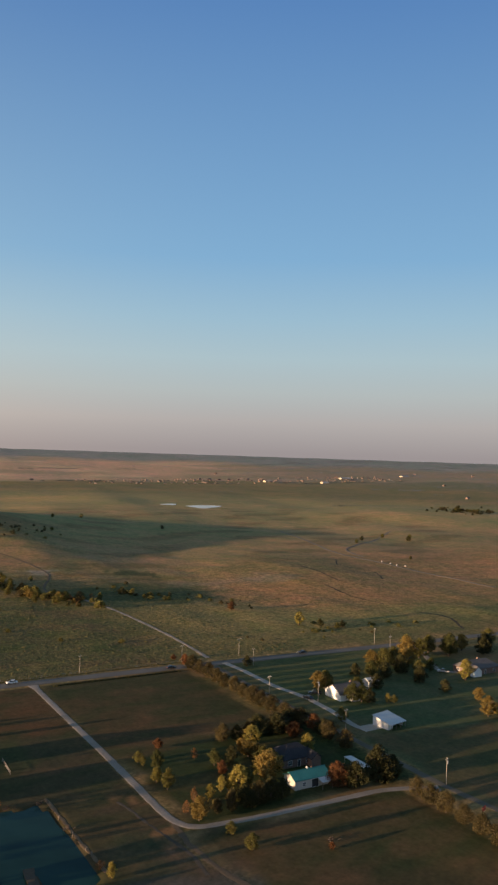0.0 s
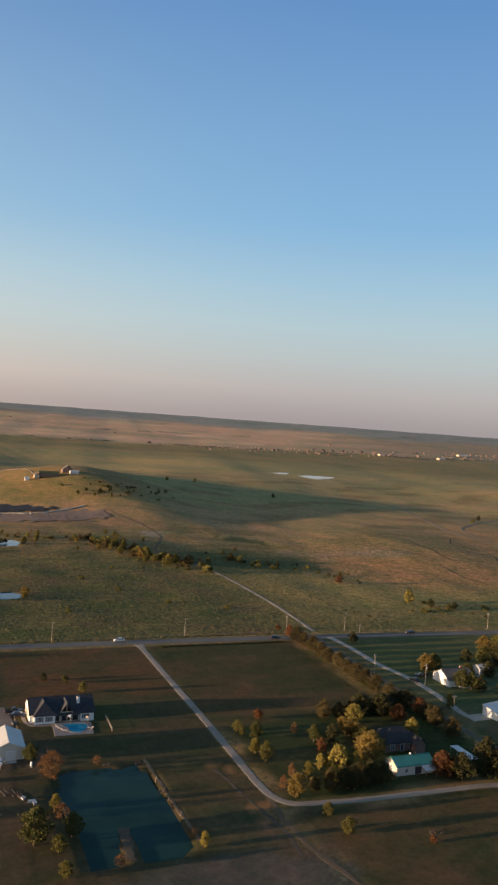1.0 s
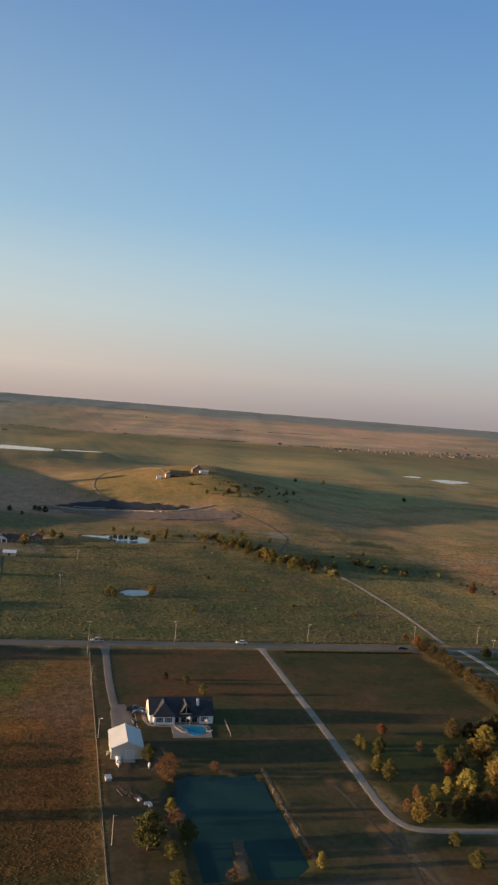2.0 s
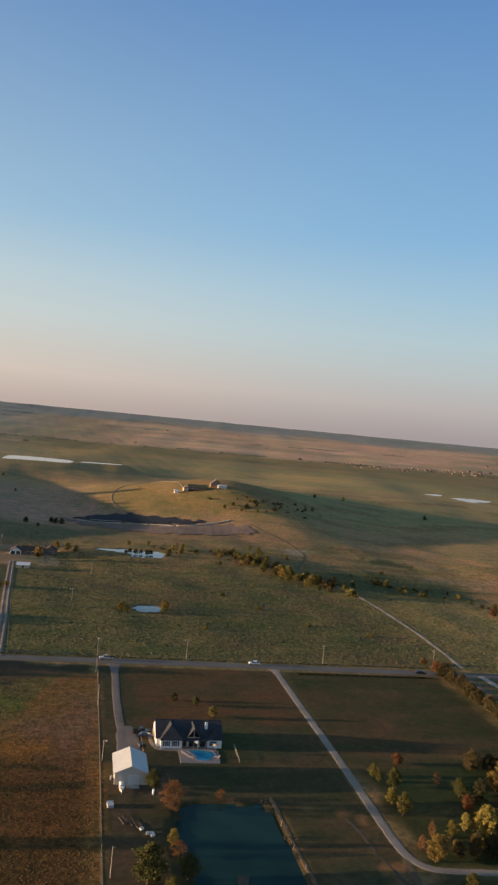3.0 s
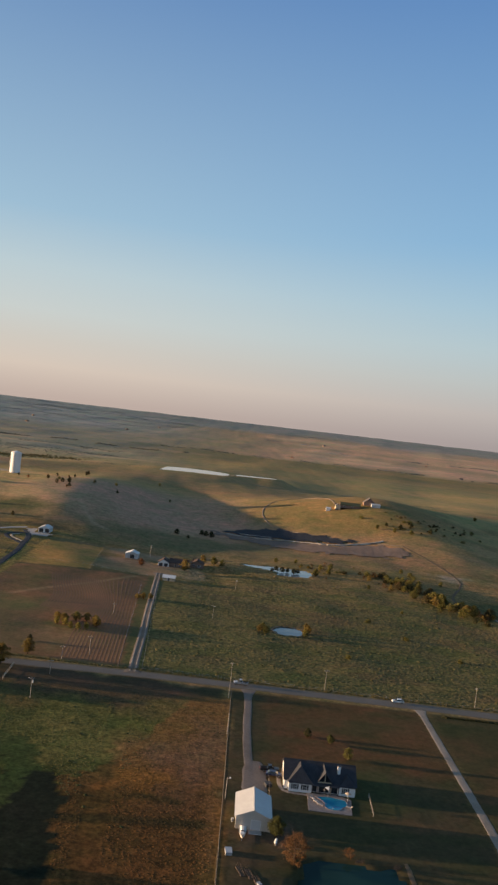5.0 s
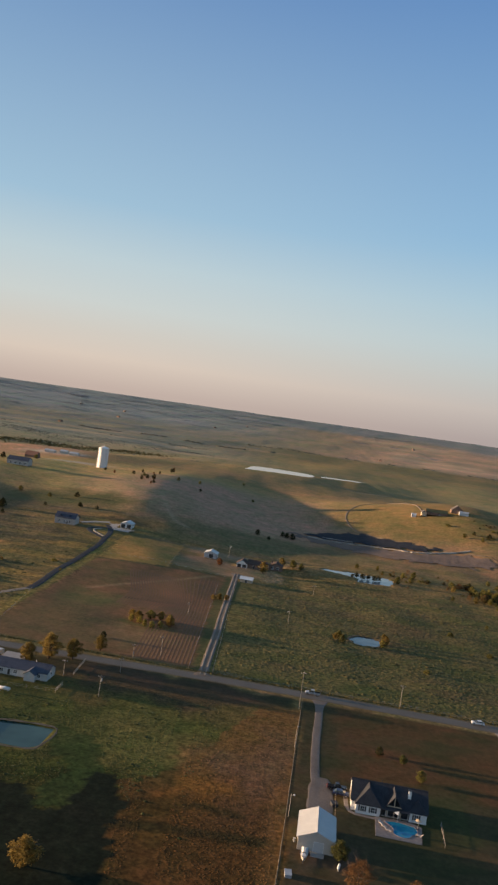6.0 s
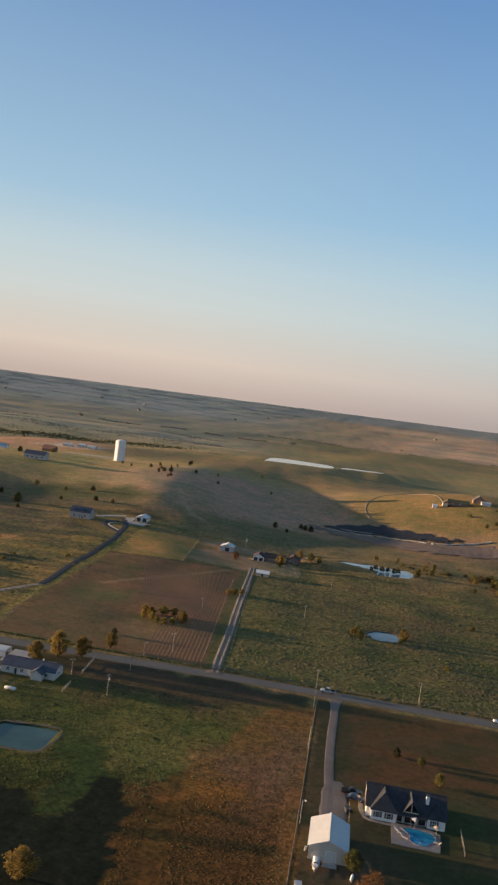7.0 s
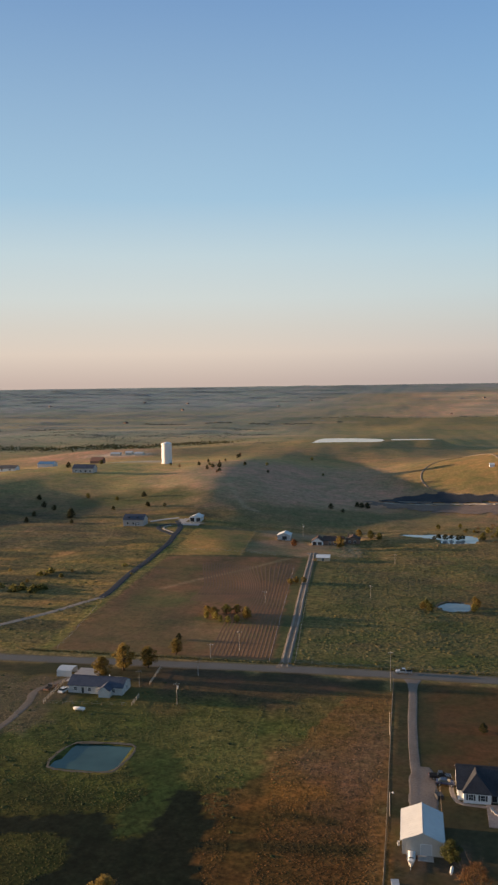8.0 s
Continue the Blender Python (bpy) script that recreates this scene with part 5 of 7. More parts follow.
thicket("plain_thicket", spread(70, ("olive", "cedar", "oak"), along(1100, 1060, 1290, 1290, 34, 26), 2.5, 6.0, 1.8), "dark thicket on the eastern plain")
thicket("grove_brush", spread(20, ("gold", "yellow", "gold"), along(108, 201, 136, 204, 2, 1.4), 1.4, 2.6, 1.5), "low golden brush along the front of a grove")
thicket("field_brush", spread(26, ("bush", "oak", "bush", "olive"), along(236, 375, 330, 378, 14, 8), 0.8, 1.8, 1.8), "low brush in the pasture beyond the road")


# ---------------------------------------------------------------- building parts
def slab(s, pts, thick=0.18):
    """A sloping roof plane of some thickness from its upper outline."""
    n = len(pts)
    s.add([*pts, *[(a, b, c - thick) for a, b, c in pts]], [tuple(range(n)), tuple(range(2 * n - 1, n - 1, -1))] + [(i, n + i, n + (i + 1) % n, (i + 1) % n) for i in range(n)])


def gable_roof(s, x0, x1, y0, y1, eave, ridge, axis="x", over=0.4, hip0=0.0, hip1=0.0, thick=0.18):
    """Two slopes along an axis; hip0 and hip1 draw the ridge's ends in, which makes hipped ends."""
    if axis == "y":
        t = Solid()
        gable_roof(t, y0, y1, x0, x1, eave, ridge, "x", over, hip0, hip1, thick)
        k = len(s.v)
        s.v += [(b, a, c) for a, b, c in t.v]
        s.f += [tuple(k + i for i in f[::-1]) for f in t.f]
        return
    m = (y0 + y1) / 2
    drop = over * (ridge - eave) / ((y1 - y0) / 2)
    a, b, c, d, lo = x0 - over, x1 + over, y0 - over, y1 + over, eave - drop + thick
    top = ridge + thick
    slab(s, [(a, c, lo), (b, c, lo), (b - hip1, m, top), (a + hip0, m, top)], thick)
    slab(s, [(b, d, lo), (a, d, lo), (a + hip0, m, top), (b - hip1, m, top)], thick)
    if hip0:
        slab(s, [(a, d, lo), (a, c, lo), (a + hip0, m, top)], thick)
    if hip1:
        slab(s, [(b, c, lo), (b, d, lo), (b - hip1, m, top)], thick)


def walls(s, x0, x1, y0, y1, eave, ridge, axis="x", base=-0.3):
    """A closed body with gable ends."""
    if axis == "x":
        m = (y0 + y1) / 2
        v = [(x, y, z) for x in (x0, x1) for y, z in ((y0, base), (y1, base), (y1, eave), (m, ridge), (y0, eave))]
    else:
        m = (x0 + x1) / 2
        v = [(x, y, z) for y in (y1, y0) for x, z in ((x0, base), (x1, base), (x1, eave), (m, ridge), (x0, eave))]
    s.add(v, [(4, 3, 2, 1, 0), (5, 6, 7, 8, 9), (0, 1, 6, 5), (1, 2, 7, 6), (2, 3, 8, 7), (3, 4, 9, 8), (4, 0, 5, 9)])


def opening(parent, name, face, at, along, z0, w, h, frame_m, fill_m, fill="pane", proud=0.05):
    """A window or door on a wall: a frame that stands proud, and its pane or leaf inside."""
    f, p = Solid(), Solid()
    t = 0.10

    def bx(s, u0, u1, v0, v1, d0, d1):
        if face == "s":
            s.box(u0, u1, at - d1, at - d0, v0, v1)
        elif face == "n":
            s.box(u0, u1, at + d0, at + d1, v0, v1)
        elif face == "w":
            s.box(at - d1, at - d0, u0, u1, v0, v1)
        else:
            s.box(at + d0, at + d1, u0, u1, v0, v1)
    a, b = along - w / 2, along + w / 2
    bx(f, a - t, a, z0 - t, z0 + h + t, 0.002, proud)
    bx(f, b, b + t, z0 - t, z0 + h + t, 0.002, proud)
    bx(f, a, b, z0 + h, z0 + h + t, 0.002, proud)
    bx(f, a, b, z0 - t, z0, 0.002, proud)
    if fill == "pane":
        bx(f, along - 0.03, along + 0.03, z0, z0 + h, 0.03, proud)
        bx(f, a, along - 0.03, z0 + h * 0.5 - 0.03, z0 + h * 0.5 + 0.03, 0.03, proud)
        bx(f, along + 0.03, b, z0 + h * 0.5 - 0.03, z0 + h * 0.5 + 0.03, 0.03, proud)
    bx(p, a, b, z0, z0 + h, 0.002, 0.028)
    fr = part(name, f, frame_m, parent)
    part(fill, p, fill_m, fr)
    return fr


def shutter(parent, face, at, along, z0, w, h):
    s = Solid()
    if face == "s":
        s.box(along - w / 2, along + w / 2, at - 0.06, at - 0.003, z0, z0 + h)
        for k in range(6):
            s.box(along - w / 2 + 0.05, along + w / 2 - 0.05, at - 0.075, at - 0.06, z0 + 0.1 + k * h / 6.4, z0 + 0.1 + k * h / 6.4 + 0.1)
    part("shutter", s, DARK_TRIM, parent, "dark window shutter")


def seams(parent, x0, x1, y0, y1, eave, ridge, step, material, over=0.4):
    """Raised ribs of a metal roof whose ridge runs along y."""
    m, d = (x0 + x1) / 2, over * (ridge - eave) / ((x1 - x0) / 2)
    s = Solid()
    y = y0 - over + 0.1
    while y < y1 + over:
        for a, b in ((x0 - over, m), (x1 + over, m)):
            za, zb = eave - d + 0.185, ridge + 0.185
            s.add([(a, y, za), (a, y + 0.07, za), (b, y + 0.07, zb), (b, y, zb), (a, y, za + 0.025), (a, y + 0.07, za + 0.025), (b, y + 0.07, zb + 0.025), (b, y, zb + 0.025)],
                  [(4, 5, 6, 7), (0, 4, 7, 3), (1, 2, 6, 5), (0, 1, 5, 4), (2, 3, 7, 6)])
        y += step
    part("roof_seams", s, material, parent)


def ridge_cap(parent, axis, at, a, b, z, material):
    s = Solid()
    if axis == "y":
        s.add([(at - 0.25, a, z - 0.02), (at, a, z + 0.12), (at + 0.25, a, z - 0.02), (at - 0.25, b, z - 0.02), (at, b, z + 0.12), (at + 0.25, b, z - 0.02)], [(0, 3, 4, 1), (1, 4, 5, 2), (0, 1, 2), (5, 4, 3), (0, 2, 5, 3)])
    else:
        s.add([(a, at - 0.25, z - 0.02), (a, at, z + 0.12), (a, at + 0.25, z - 0.02), (b, at - 0.25, z - 0.02), (b, at, z + 0.12), (b, at + 0.25, z - 0.02)], [(0, 1, 4, 3), (1, 2, 5, 4), (0, 2, 1), (5, 3, 4), (0, 3, 5, 2)])
    part("ridge_cap", s, material, parent)


# ---------------------------------------------------------------- house with the pool
def pool_house():
    h = thing("house", 50.5, 264, "white ranch house with a dark charcoal shingle roof beside a pool", "house")
    # main body along x, wings to the south, a small gable to the north
    s = Solid()
    walls(s, -10.0, 10.0, -5.6, 6.0, 2.8, 6.0)
    part("wall", s, WHITE, h)
    s = Solid()
    walls(s, -8.8, -2.4, -6.8, -5.4, 2.75, 2.76, "y")
    part("wing_wall", s, WHITE, h)
    s = Solid()
    walls(s, 5.4, 9.9, -6.3, -5.4, 2.75, 2.76, "y")
    part("wing_wall", s, WHITE, h)
    s = Solid()
    gable_roof(s, -10.0, 10.0, -5.6, 6.0, 2.85, 6.05, "x", 0.4)
    part("roof", s, SHINGLE, h)
    s = Solid()
    gable_roof(s, -8.8, -2.4, -6.8, 0.6, 2.85, 5.9, "y", 0.35, 3.4, 0.0)
    part("wing_roof", s, SHINGLE, h)
    s = Solid()
    gable_roof(s, 5.6, 9.7, -6.3, -1.0, 2.85, 4.7, "y", 0.35, 2.4, 0.0)
    part("wing_roof", s, SHINGLE, h)
    s = Solid()
    gable_roof(s, -0.8, 3.2, -6.2, 0.4, 3.1, 5.9, "y", 0.3)
    part("porch_roof", s, SHINGLE, h)
    for x in (-0.7, 3.0):
        part("porch_post", Solid().box(x, x + 0.22, -6.1, -5.88, -0.1, 3.2), TAN, h)
    part("porch_truss", Solid().box(-0.7, 3.22, -6.12, -5.92, 3.0, 3.25).box(1.1, 1.35, -6.12, -5.92, 3.25, 5.6), TAN, h, "tan timber gable truss")
    for x in (-7.1, -4.3, 7.2):
        at = -6.3 if x > 0 else -6.8
        w = opening(h, "window", "s", at, x, 0.8, 1.0, 1.35, WHITE, PANE)
        shutter(h, "s", at, x - 0.85, 0.75, 0.4, 1.45)
        shutter(h, "s", at, x + 0.85, 0.75, 0.4, 1.45)
    # veranda roof and the dark glazing below, added for the porch's deep shade
    s = Solid()
    slab(s, [(-2.3, -7.3, 2.55), (5.3, -7.3, 2.55), (5.3, -5.4, 3.1), (-2.3, -5.4, 3.1)], 0.14)
    part("veranda_roof", s, SHINGLE, h)
    for x in (-2.2, 5.05):
        part("veranda_post", Solid().box(x, x + 0.16, -7.2, -7.04, -0.1, 2.42), DARK_TRIM, h)
    opening(h, "window", "s", -5.6, -1.5, 0.3, 1.1, 1.9, DARK_TRIM, PANE)
    opening(h, "patio_door", "s", -5.6, 1.2, 0.05, 2.6, 2.2, DARK_TRIM, PANE)
    opening(h, "window", "s", -5.6, 4.0, 0.3, 1.9, 1.9, DARK_TRIM, PANE)
    opening(h, "window", "w", -10.0, -2.8, 0.8, 1.2, 1.3, WHITE, PANE)
    opening(h, "garage_door", "w", -10.0, 2.0, 0.05, 4.8, 2.2, WHITE, TAN, "door_leaf")
    c = part("chimney", Solid().box(4.9, 5.7, -2.9, -2.1, 3.5, 6.7), WHITE, h, "white chimney box")
    part("chimney_cap", Solid().box(4.8, 5.8, -3.0, -2.0, 6.7, 6.85), DARK_TRIM, c)
    ridge_cap(h, "x", 0.2, -10.3, 10.3, 6.25, DARK_TRIM)
    part("vent_pipe", Solid().tube((-2, 2, 5), (-2, 2, 6.2), 0.08), DARK_TRIM, h)
    part("foundation", Solid().box(-10.12, 10.12, -5.72, 6.12, -0.4, 0.2), CONCRETE, h)


pool_house()


def flat(name, plan, z, thick, material, label, category, kind="structure"):
    n = len(plan)
    s = Solid().add([(a, b, z) for a, b in plan] + [(a, b, z - thick) for a, b in plan], [tuple(range(n)), tuple(range(2 * n - 1, n - 1, -1))] + [(i, n + i, n + (i + 1) % n, (i + 1) % n) for i in range(n)])
    return whole(name, s, material, label, category, kind)


flat("patio", [(47, 257.0), (46.7, 247.0), (58.4, 246.8), (59.2, 255.4), (56, 257.6)][::-1], 0.16, 0.4, PAVING, "greyish paved pool terrace", "terrace")
strip("garden_path", [(39.4, 268), (39.2, 262), (40.3, 257.4), (43.5, 256.3), (47.4, 256.0)], 1.2, PAVING, "curved concrete garden path", "path", 0.14)
POOL_PLAN = [(49.4, 255.2), (51.3, 252.6), (51.6, 249.6), (53.4, 248.5), (55.2, 248.9), (56.2, 250.4), (57.6, 251.8), (57.4, 254.6), (55.6, 255.4), (52.4, 255.8)]


def swimming_pool():
    line = smooth_line(POOL_PLAN + POOL_PLAN[:1], 0.6)[:-1]
    c = line.mean(0)
    p = thing("swimming_pool", c[0], c[1], "bright blue freeform swimming pool in a pale terrace", "pool", z=0.16)
    q = line - c
    n = len(q)
    part("pool_water", Solid().add([(a, b, 0.015) for a, b in q], [tuple(range(n))[::-1]]), POOL, p)
    out = q * 1.05
    s = Solid().add([(a, b, 0.01) for a, b in q] + [(a, b, 0.07) for a, b in q * 1.01] + [(a, b, 0.07) for a, b in out] + [(a, b, 0.0) for a, b in out * 1.005],
                    [(k * n + i, k * n + (i + 1) % n, (k + 1) * n + (i + 1) % n, (k + 1) * n + i) for k in range(3) for i in range(n)])
    part("pool_coping", s, PAVING, p, "pale stone pool edge")


swimming_pool()


def sun_lounger(x, y, turn):
    t = thing("sun_lounger", x, y, "pale slatted sun lounger on the pool terrace", "lounger", turn, "loungers by the pool", z=0.16)
    part("bed", Solid().box(-0.32, 0.32, -0.9, 0.5, 0.28, 0.36), CONCRETE, t)
    part("backrest", Solid().add([(-0.32, 0.5, 0.28), (0.32, 0.5, 0.28), (0.32, 1.0, 0.8), (-0.32, 1.0, 0.8), (-0.32, 0.46, 0.36), (0.32, 0.46, 0.36), (0.32, 0.94, 0.86), (-0.32, 0.94, 0.86)],
                                 [(3, 2, 1, 0), (4, 5, 6, 7), (0, 1, 5, 4), (1, 2, 6, 5), (2, 3, 7, 6), (3, 0, 4, 7)]), CONCRETE, t)
    for a in (-0.26, 0.26):
        for b in (-0.8, 0.4):
            part("leg", Solid().box(a - 0.04, a + 0.04, b - 0.04, b + 0.04, 0, 0.28), CONCRETE, t)
    return t


lounger = sun_lounger(48.3, 253.4, 30)
for x, y, turn in ((49.0, 252.2, 40), (50.0, 250.6, 60), (58.0, 250.6, 250)):
    copy_thing(lounger, pose(x, y, 0.16, 0, 0, turn))


def parasol(x, y):
    t = thing("parasol", x, y, "opened tan cloth parasol on the pool terrace", "parasol", z=0.16)
    part("base", Solid().lathe([(0.3, 0), (0.3, 0.1), (0.05, 0.14)], 12), DARK_TRIM, t)
    part("pole", Solid().tube((0, 0, 0.1), (0, 0, 2.5), 0.03), WHITE, t)
    part("canopy", Solid().lathe([(0.9, 2.1), (0.45, 2.35), (0.03, 2.5)], 8), TAN, t)


parasol(58.0, 254.6)


def awning(x, y):
    t = thing("shade_sail", x, y, "white cloth shade sail over the porch", "shade sail", z=0.16)
    part("cloth", Solid().add([(-0.7, 0, 2.3), (0.6, 0.2, 2.6), (0.3, -0.8, 1.9), (-0.7, 0, 2.26), (0.6, 0.2, 2.56), (0.3, -0.8, 1.86)], [(0, 2, 1), (3, 4, 5), (0, 1, 4, 3), (1, 2, 5, 4), (2, 0, 3, 5)]), WHITE, t)
    for a, b, c in ((-0.7, 0, 2.3), (0.6, 0.2, 2.6), (0.3, -0.8, 1.9)):
        part("post", Solid().tube((a, b, 0), (a, b, c), 0.04), STEEL, t)


awning(52.4, 256.6)


# ---------------------------------------------------------------- cream barn
def barn():
    b = thing("barn", 31.6, 239.4, "cream sheet-metal barn with a white metal gable roof", "barn")
    part("wall", (s := Solid()) and (walls(s, -4.35, 4.35, -6.1, 6.1, 3.2, 5.0, "y") or s), CREAM, b)
    s = Solid()
    gable_roof(s, -4.35, 4.35, -6.1, 6.1, 3.25, 5.05, "y", 0.35, thick=0.15)
    part("roof", s, WHITE_METAL, b)
    seams(b, -4.35, 4.35, -6.1, 6.1, 3.25, 5.05, 0.92, WHITE_METAL, 0.35)
    ridge_cap(b, "y", 0, -6.45, 6.45, 5.22, GREY_METAL)
    opening(b, "roller_door", "s", -6.1, 0.75, 0.02, 2.3, 2.5, WHITE, WHITE_METAL, "door_leaf")
    opening(b, "roller_door", "n", 6.1, 0.0, 0.02, 3.2, 2.8, WHITE, WHITE_METAL, "door_leaf")
    opening(b, "door", "w", -4.35, 3.0, 0.02, 0.95, 2.05, WHITE, GREY_METAL, "door_leaf")
    for k in range(10):
        x = -4.3 + k * 0.95
        if not -0.6 < x < 2.1:
            part("wall_rib", Solid().box(x, x + 0.06, -6.13, -6.1, 0.1, 3.2), CREAM, b)
    part("downpipe", Solid().tube((4.4, -6.2, 0), (4.4, -6.2, 3.1), 0.05), WHITE, b)
    part("eave_trim", Solid().box(-4.77, -4.7, -6.45, 6.45, 2.95, 3.22), GREY_METAL, b)
    part("eave_trim", Solid().box(4.7, 4.77, -6.45, 6.45, 2.95, 3.22), GREY_METAL, b)


barn()
flat("apron_slab", [(30.6, 231.2), (33.9, 231.2), (33.9, 233.2), (30.6, 233.2)], 0.12, 0.3, CONCRETE, "concrete slab before a barn door", "slab")


# ---------------------------------------------------------------- simple houses and sheds
def cottage(name, x, y, w, d, eave, ridge, axis, wall_m, roof_m, label, category, turn=0.0, hip=0.0, wins=(), doors=(), over=0.35, chimney=None, group=""):
    """wins and doors: (face, along, sill, width, height)."""
    h = thing(name, x, y, label, category, turn, group)
    s = Solid()
    walls(s, -w / 2, w / 2, -d / 2, d / 2, eave, eave + 0.01 if hip else ridge, axis)
    part("wall", s, wall_m, h)
    s = Solid()
    gable_roof(s, -w / 2, w / 2, -d / 2, d / 2, eave + 0.04, ridge + 0.04, axis, over, hip, hip)
    part("roof", s, roof_m, h)
    if not hip:
        ridge_cap(h, axis, 0, -(w if axis == "x" else d) / 2 - over, (w if axis == "x" else d) / 2 + over, ridge + 0.23, roof_m)
    at = {"s": -d / 2, "n": d / 2, "w": -w / 2, "e": w / 2}
    for face, along, sill, a, b in wins:
        opening(h, "window", face, at[face], along, sill, a, b, WHITE, PANE)
    for face, along, sill, a, b in doors:
        opening(h, "door", face, at[face], along, sill, a, b, WHITE, DARK_TRIM, "door_leaf")
    if chimney:
        part("chimney", Solid().box(chimney[0] - 0.4, chimney[0] + 0.4, chimney[1] - 0.4, chimney[1] + 0.4, eave, ridge + 0.9), BRICK, h)
    return h


g = cottage("barn", 143, 202, 12.6, 6.2, 2.8, 4.3, "x", CREAM, GREEN_METAL, "cream metal barn with a green metal roof", "barn", wins=[("s", -3, 0.9, 1.0, 1.0), ("w", 0, 1.0, 1.0, 1.0)], doors=[("s", 1.0, 0.05, 2.4, 2.3), ("w", 1.6, 0.05, 1.0, 2.0)])
s = Solid()
slab(s, [(1.6, -6.2, 2.2), (5.6, -6.2, 2.2), (5.6, -3.4, 2.75), (1.6, -3.4, 2.75)][::1], 0.1)
part("lean_to_roof", s, WHITE_METAL, g, "white metal lean-to roof")
for x in (1.8, 5.4):
    part("lean_to_post", Solid().box(x - 0.06, x + 0.06, -6.1, -5.98, -0.2, 2.1), WOOD, g)
part("roof_vent", Solid().lathe([(0.15, 4.2), (0.15, 4.7), (0.35, 4.75), (0.38, 5.0), (0.2, 5.2), (0.02, 5.25)], 12), WHITE_METAL, g)
bh = cottage("house", 149, 219.5, 13, 10.5, 2.8, 5.6, "x", BRICK, surface("dark_brown_shingles", (0.03, 0.03, 0.034), (0.06, 0.056, 0.06), 0.9, 3.0, 0.4), "brown brick house with a hipped dark roof among trees", "house", hip=5.0, wins=[("s", -4, 0.8, 1.4, 1.4), ("s", 3, 0.8, 1.4, 1.4), ("w", 0, 0.8, 1.4, 1.4)], doors=[("s", -0.5, 0.05, 1.0, 2.1)])
s = Solid()
gable_roof(s, 2.5, 6.5, -8.0, -2.0, 2.8, 4.4, "y", 0.3)
part("wing_roof", s, bpy.data.materials["dark_brown_shingles"], bh)
s = Solid()
walls(s, 2.7, 6.3, -7.8, -5.0, 2.75, 4.3, "y")
part("wing_wall", s, BRICK, bh)
cp = thing("carport", 164.6, 204.5, "long low carport with a flat pale metal roof", "carport")
s = Solid()
slab(s, [(-1.5, -5.2, 2.35), (1.5, -5.2, 2.2), (1.5, 5.2, 2.2), (-1.5, 5.2, 2.35)], 0.12)
part("roof", s, WHITE_METAL, cp)
for x in (-1.35, 1.35):
    for y in (-5.0, -1.7, 1.7, 5.0):
        part("post", Solid().tube((x, y, -0.3), (x, y, 2.08), 0.06), STEEL, cp)
wh = cottage("house", 209, 269.2, 13, 10.5, 2.7, 5.4, "x", WHITE, SHINGLE_GREY, "white gabled farmhouse near the lane", "house", wins=[("s", -3, 0.8, 1.1, 1.3), ("s", 3, 0.8, 1.1, 1.3)], doors=[("s", 0, 0.05, 1.0, 2.1)], chimney=(3.0, 0.4))
s = Solid()
gable_roof(s, -2.2, 2.2, -8.0, -2.0, 2.6, 4.3, "y", 0.3)
part("wing_roof", s, SHINGLE_GREY, wh)
s = Solid()
walls(s, -2.0, 2.0, -7.8, -5.0, 2.55, 4.2, "y")
part("wing_wall", s, WHITE, wh)


def open_shed():
    """A white shed, open to the south, its roof falling towards the open front."""
    h = thing("shed", 201.5, 233, "white metal open-fronted shed with pale roof", "shed", 12)
    w, d, hi, lo = 4.4, 3.6, 3.7, 2.3
    part("back_wall", Solid().box(-w, w, d - 0.12, d, -0.3, hi - 0.1), WHITE_METAL, h)
    for a in (-w, w - 0.12):
        part("side_wall", Solid().add([(a, -d, -0.3), (a + 0.12, -d, -0.3), (a + 0.12, d - 0.13, -0.3), (a, d - 0.13, -0.3), (a, -d, lo + 0.1), (a + 0.12, -d, lo + 0.1), (a + 0.12, d - 0.13, hi - 0.1), (a, d - 0.13, hi - 0.1)],
                                      [(3, 2, 1, 0), (4, 5, 6, 7), (0, 1, 5, 4), (1, 2, 6, 5), (2, 3, 7, 6), (3, 0, 4, 7)]), WHITE, h)
    s = Solid()
    slab(s, [(-w - 0.3, -d - 1.6, lo - 0.1), (w + 0.3, -d - 1.6, lo - 0.1), (w + 0.3, d + 0.3, hi + 0.1), (-w - 0.3, d + 0.3, hi + 0.1)], 0.12)
    part("roof", s, WHITE_METAL, h)
    for a in (-4.2, -1.4, 1.4, 4.2):
        part("post", Solid().box(a - 0.07, a + 0.07, -d - 1.5, -d - 1.36, -0.3, lo - 0.15), WOOD, h)
    part("front_panel", Solid().box(-w + 0.13, -1.6, -d, -d + 0.1, -0.3, lo), WHITE, h)


open_shed()
cottage("shed", 229.5, 277.5, 5.5, 4.5, 2.2, 3.3, "x", GREY_METAL, WHITE_METAL, "small pale metal garden shed", "shed", doors=[("s", 0, 0.05, 1.2, 1.9)])
cottage("shed", 217, 266, 3.0, 3.0, 2.1, 2.9, "x", WHITE, GREY_METAL, "small white garden shed", "shed", doors=[("w", 0, 0.05, 0.9, 1.9)])
eh = cottage("house", 293, 275.5, 20, 11, 2.8, 5.6, "x", BRICK, SHINGLE_GREY, "brick house with a grey hipped roof among yellow trees", "house", hip=4.5, wins=[("s", -6, 0.8, 1.4, 1.3), ("s", 6, 0.8, 1.4, 1.3), ("w", 2, 0.8, 1.4, 1.3)], doors=[("s", 0, 0.05, 1.0, 2.1)], chimney=(1.0, 0.5))
s = Solid()
walls(s, -9.8, -5.0, -8.0, -5.0, 2.7, 4.6, "y")
part("wing_wall", s, WHITE, eh)
s = Solid()
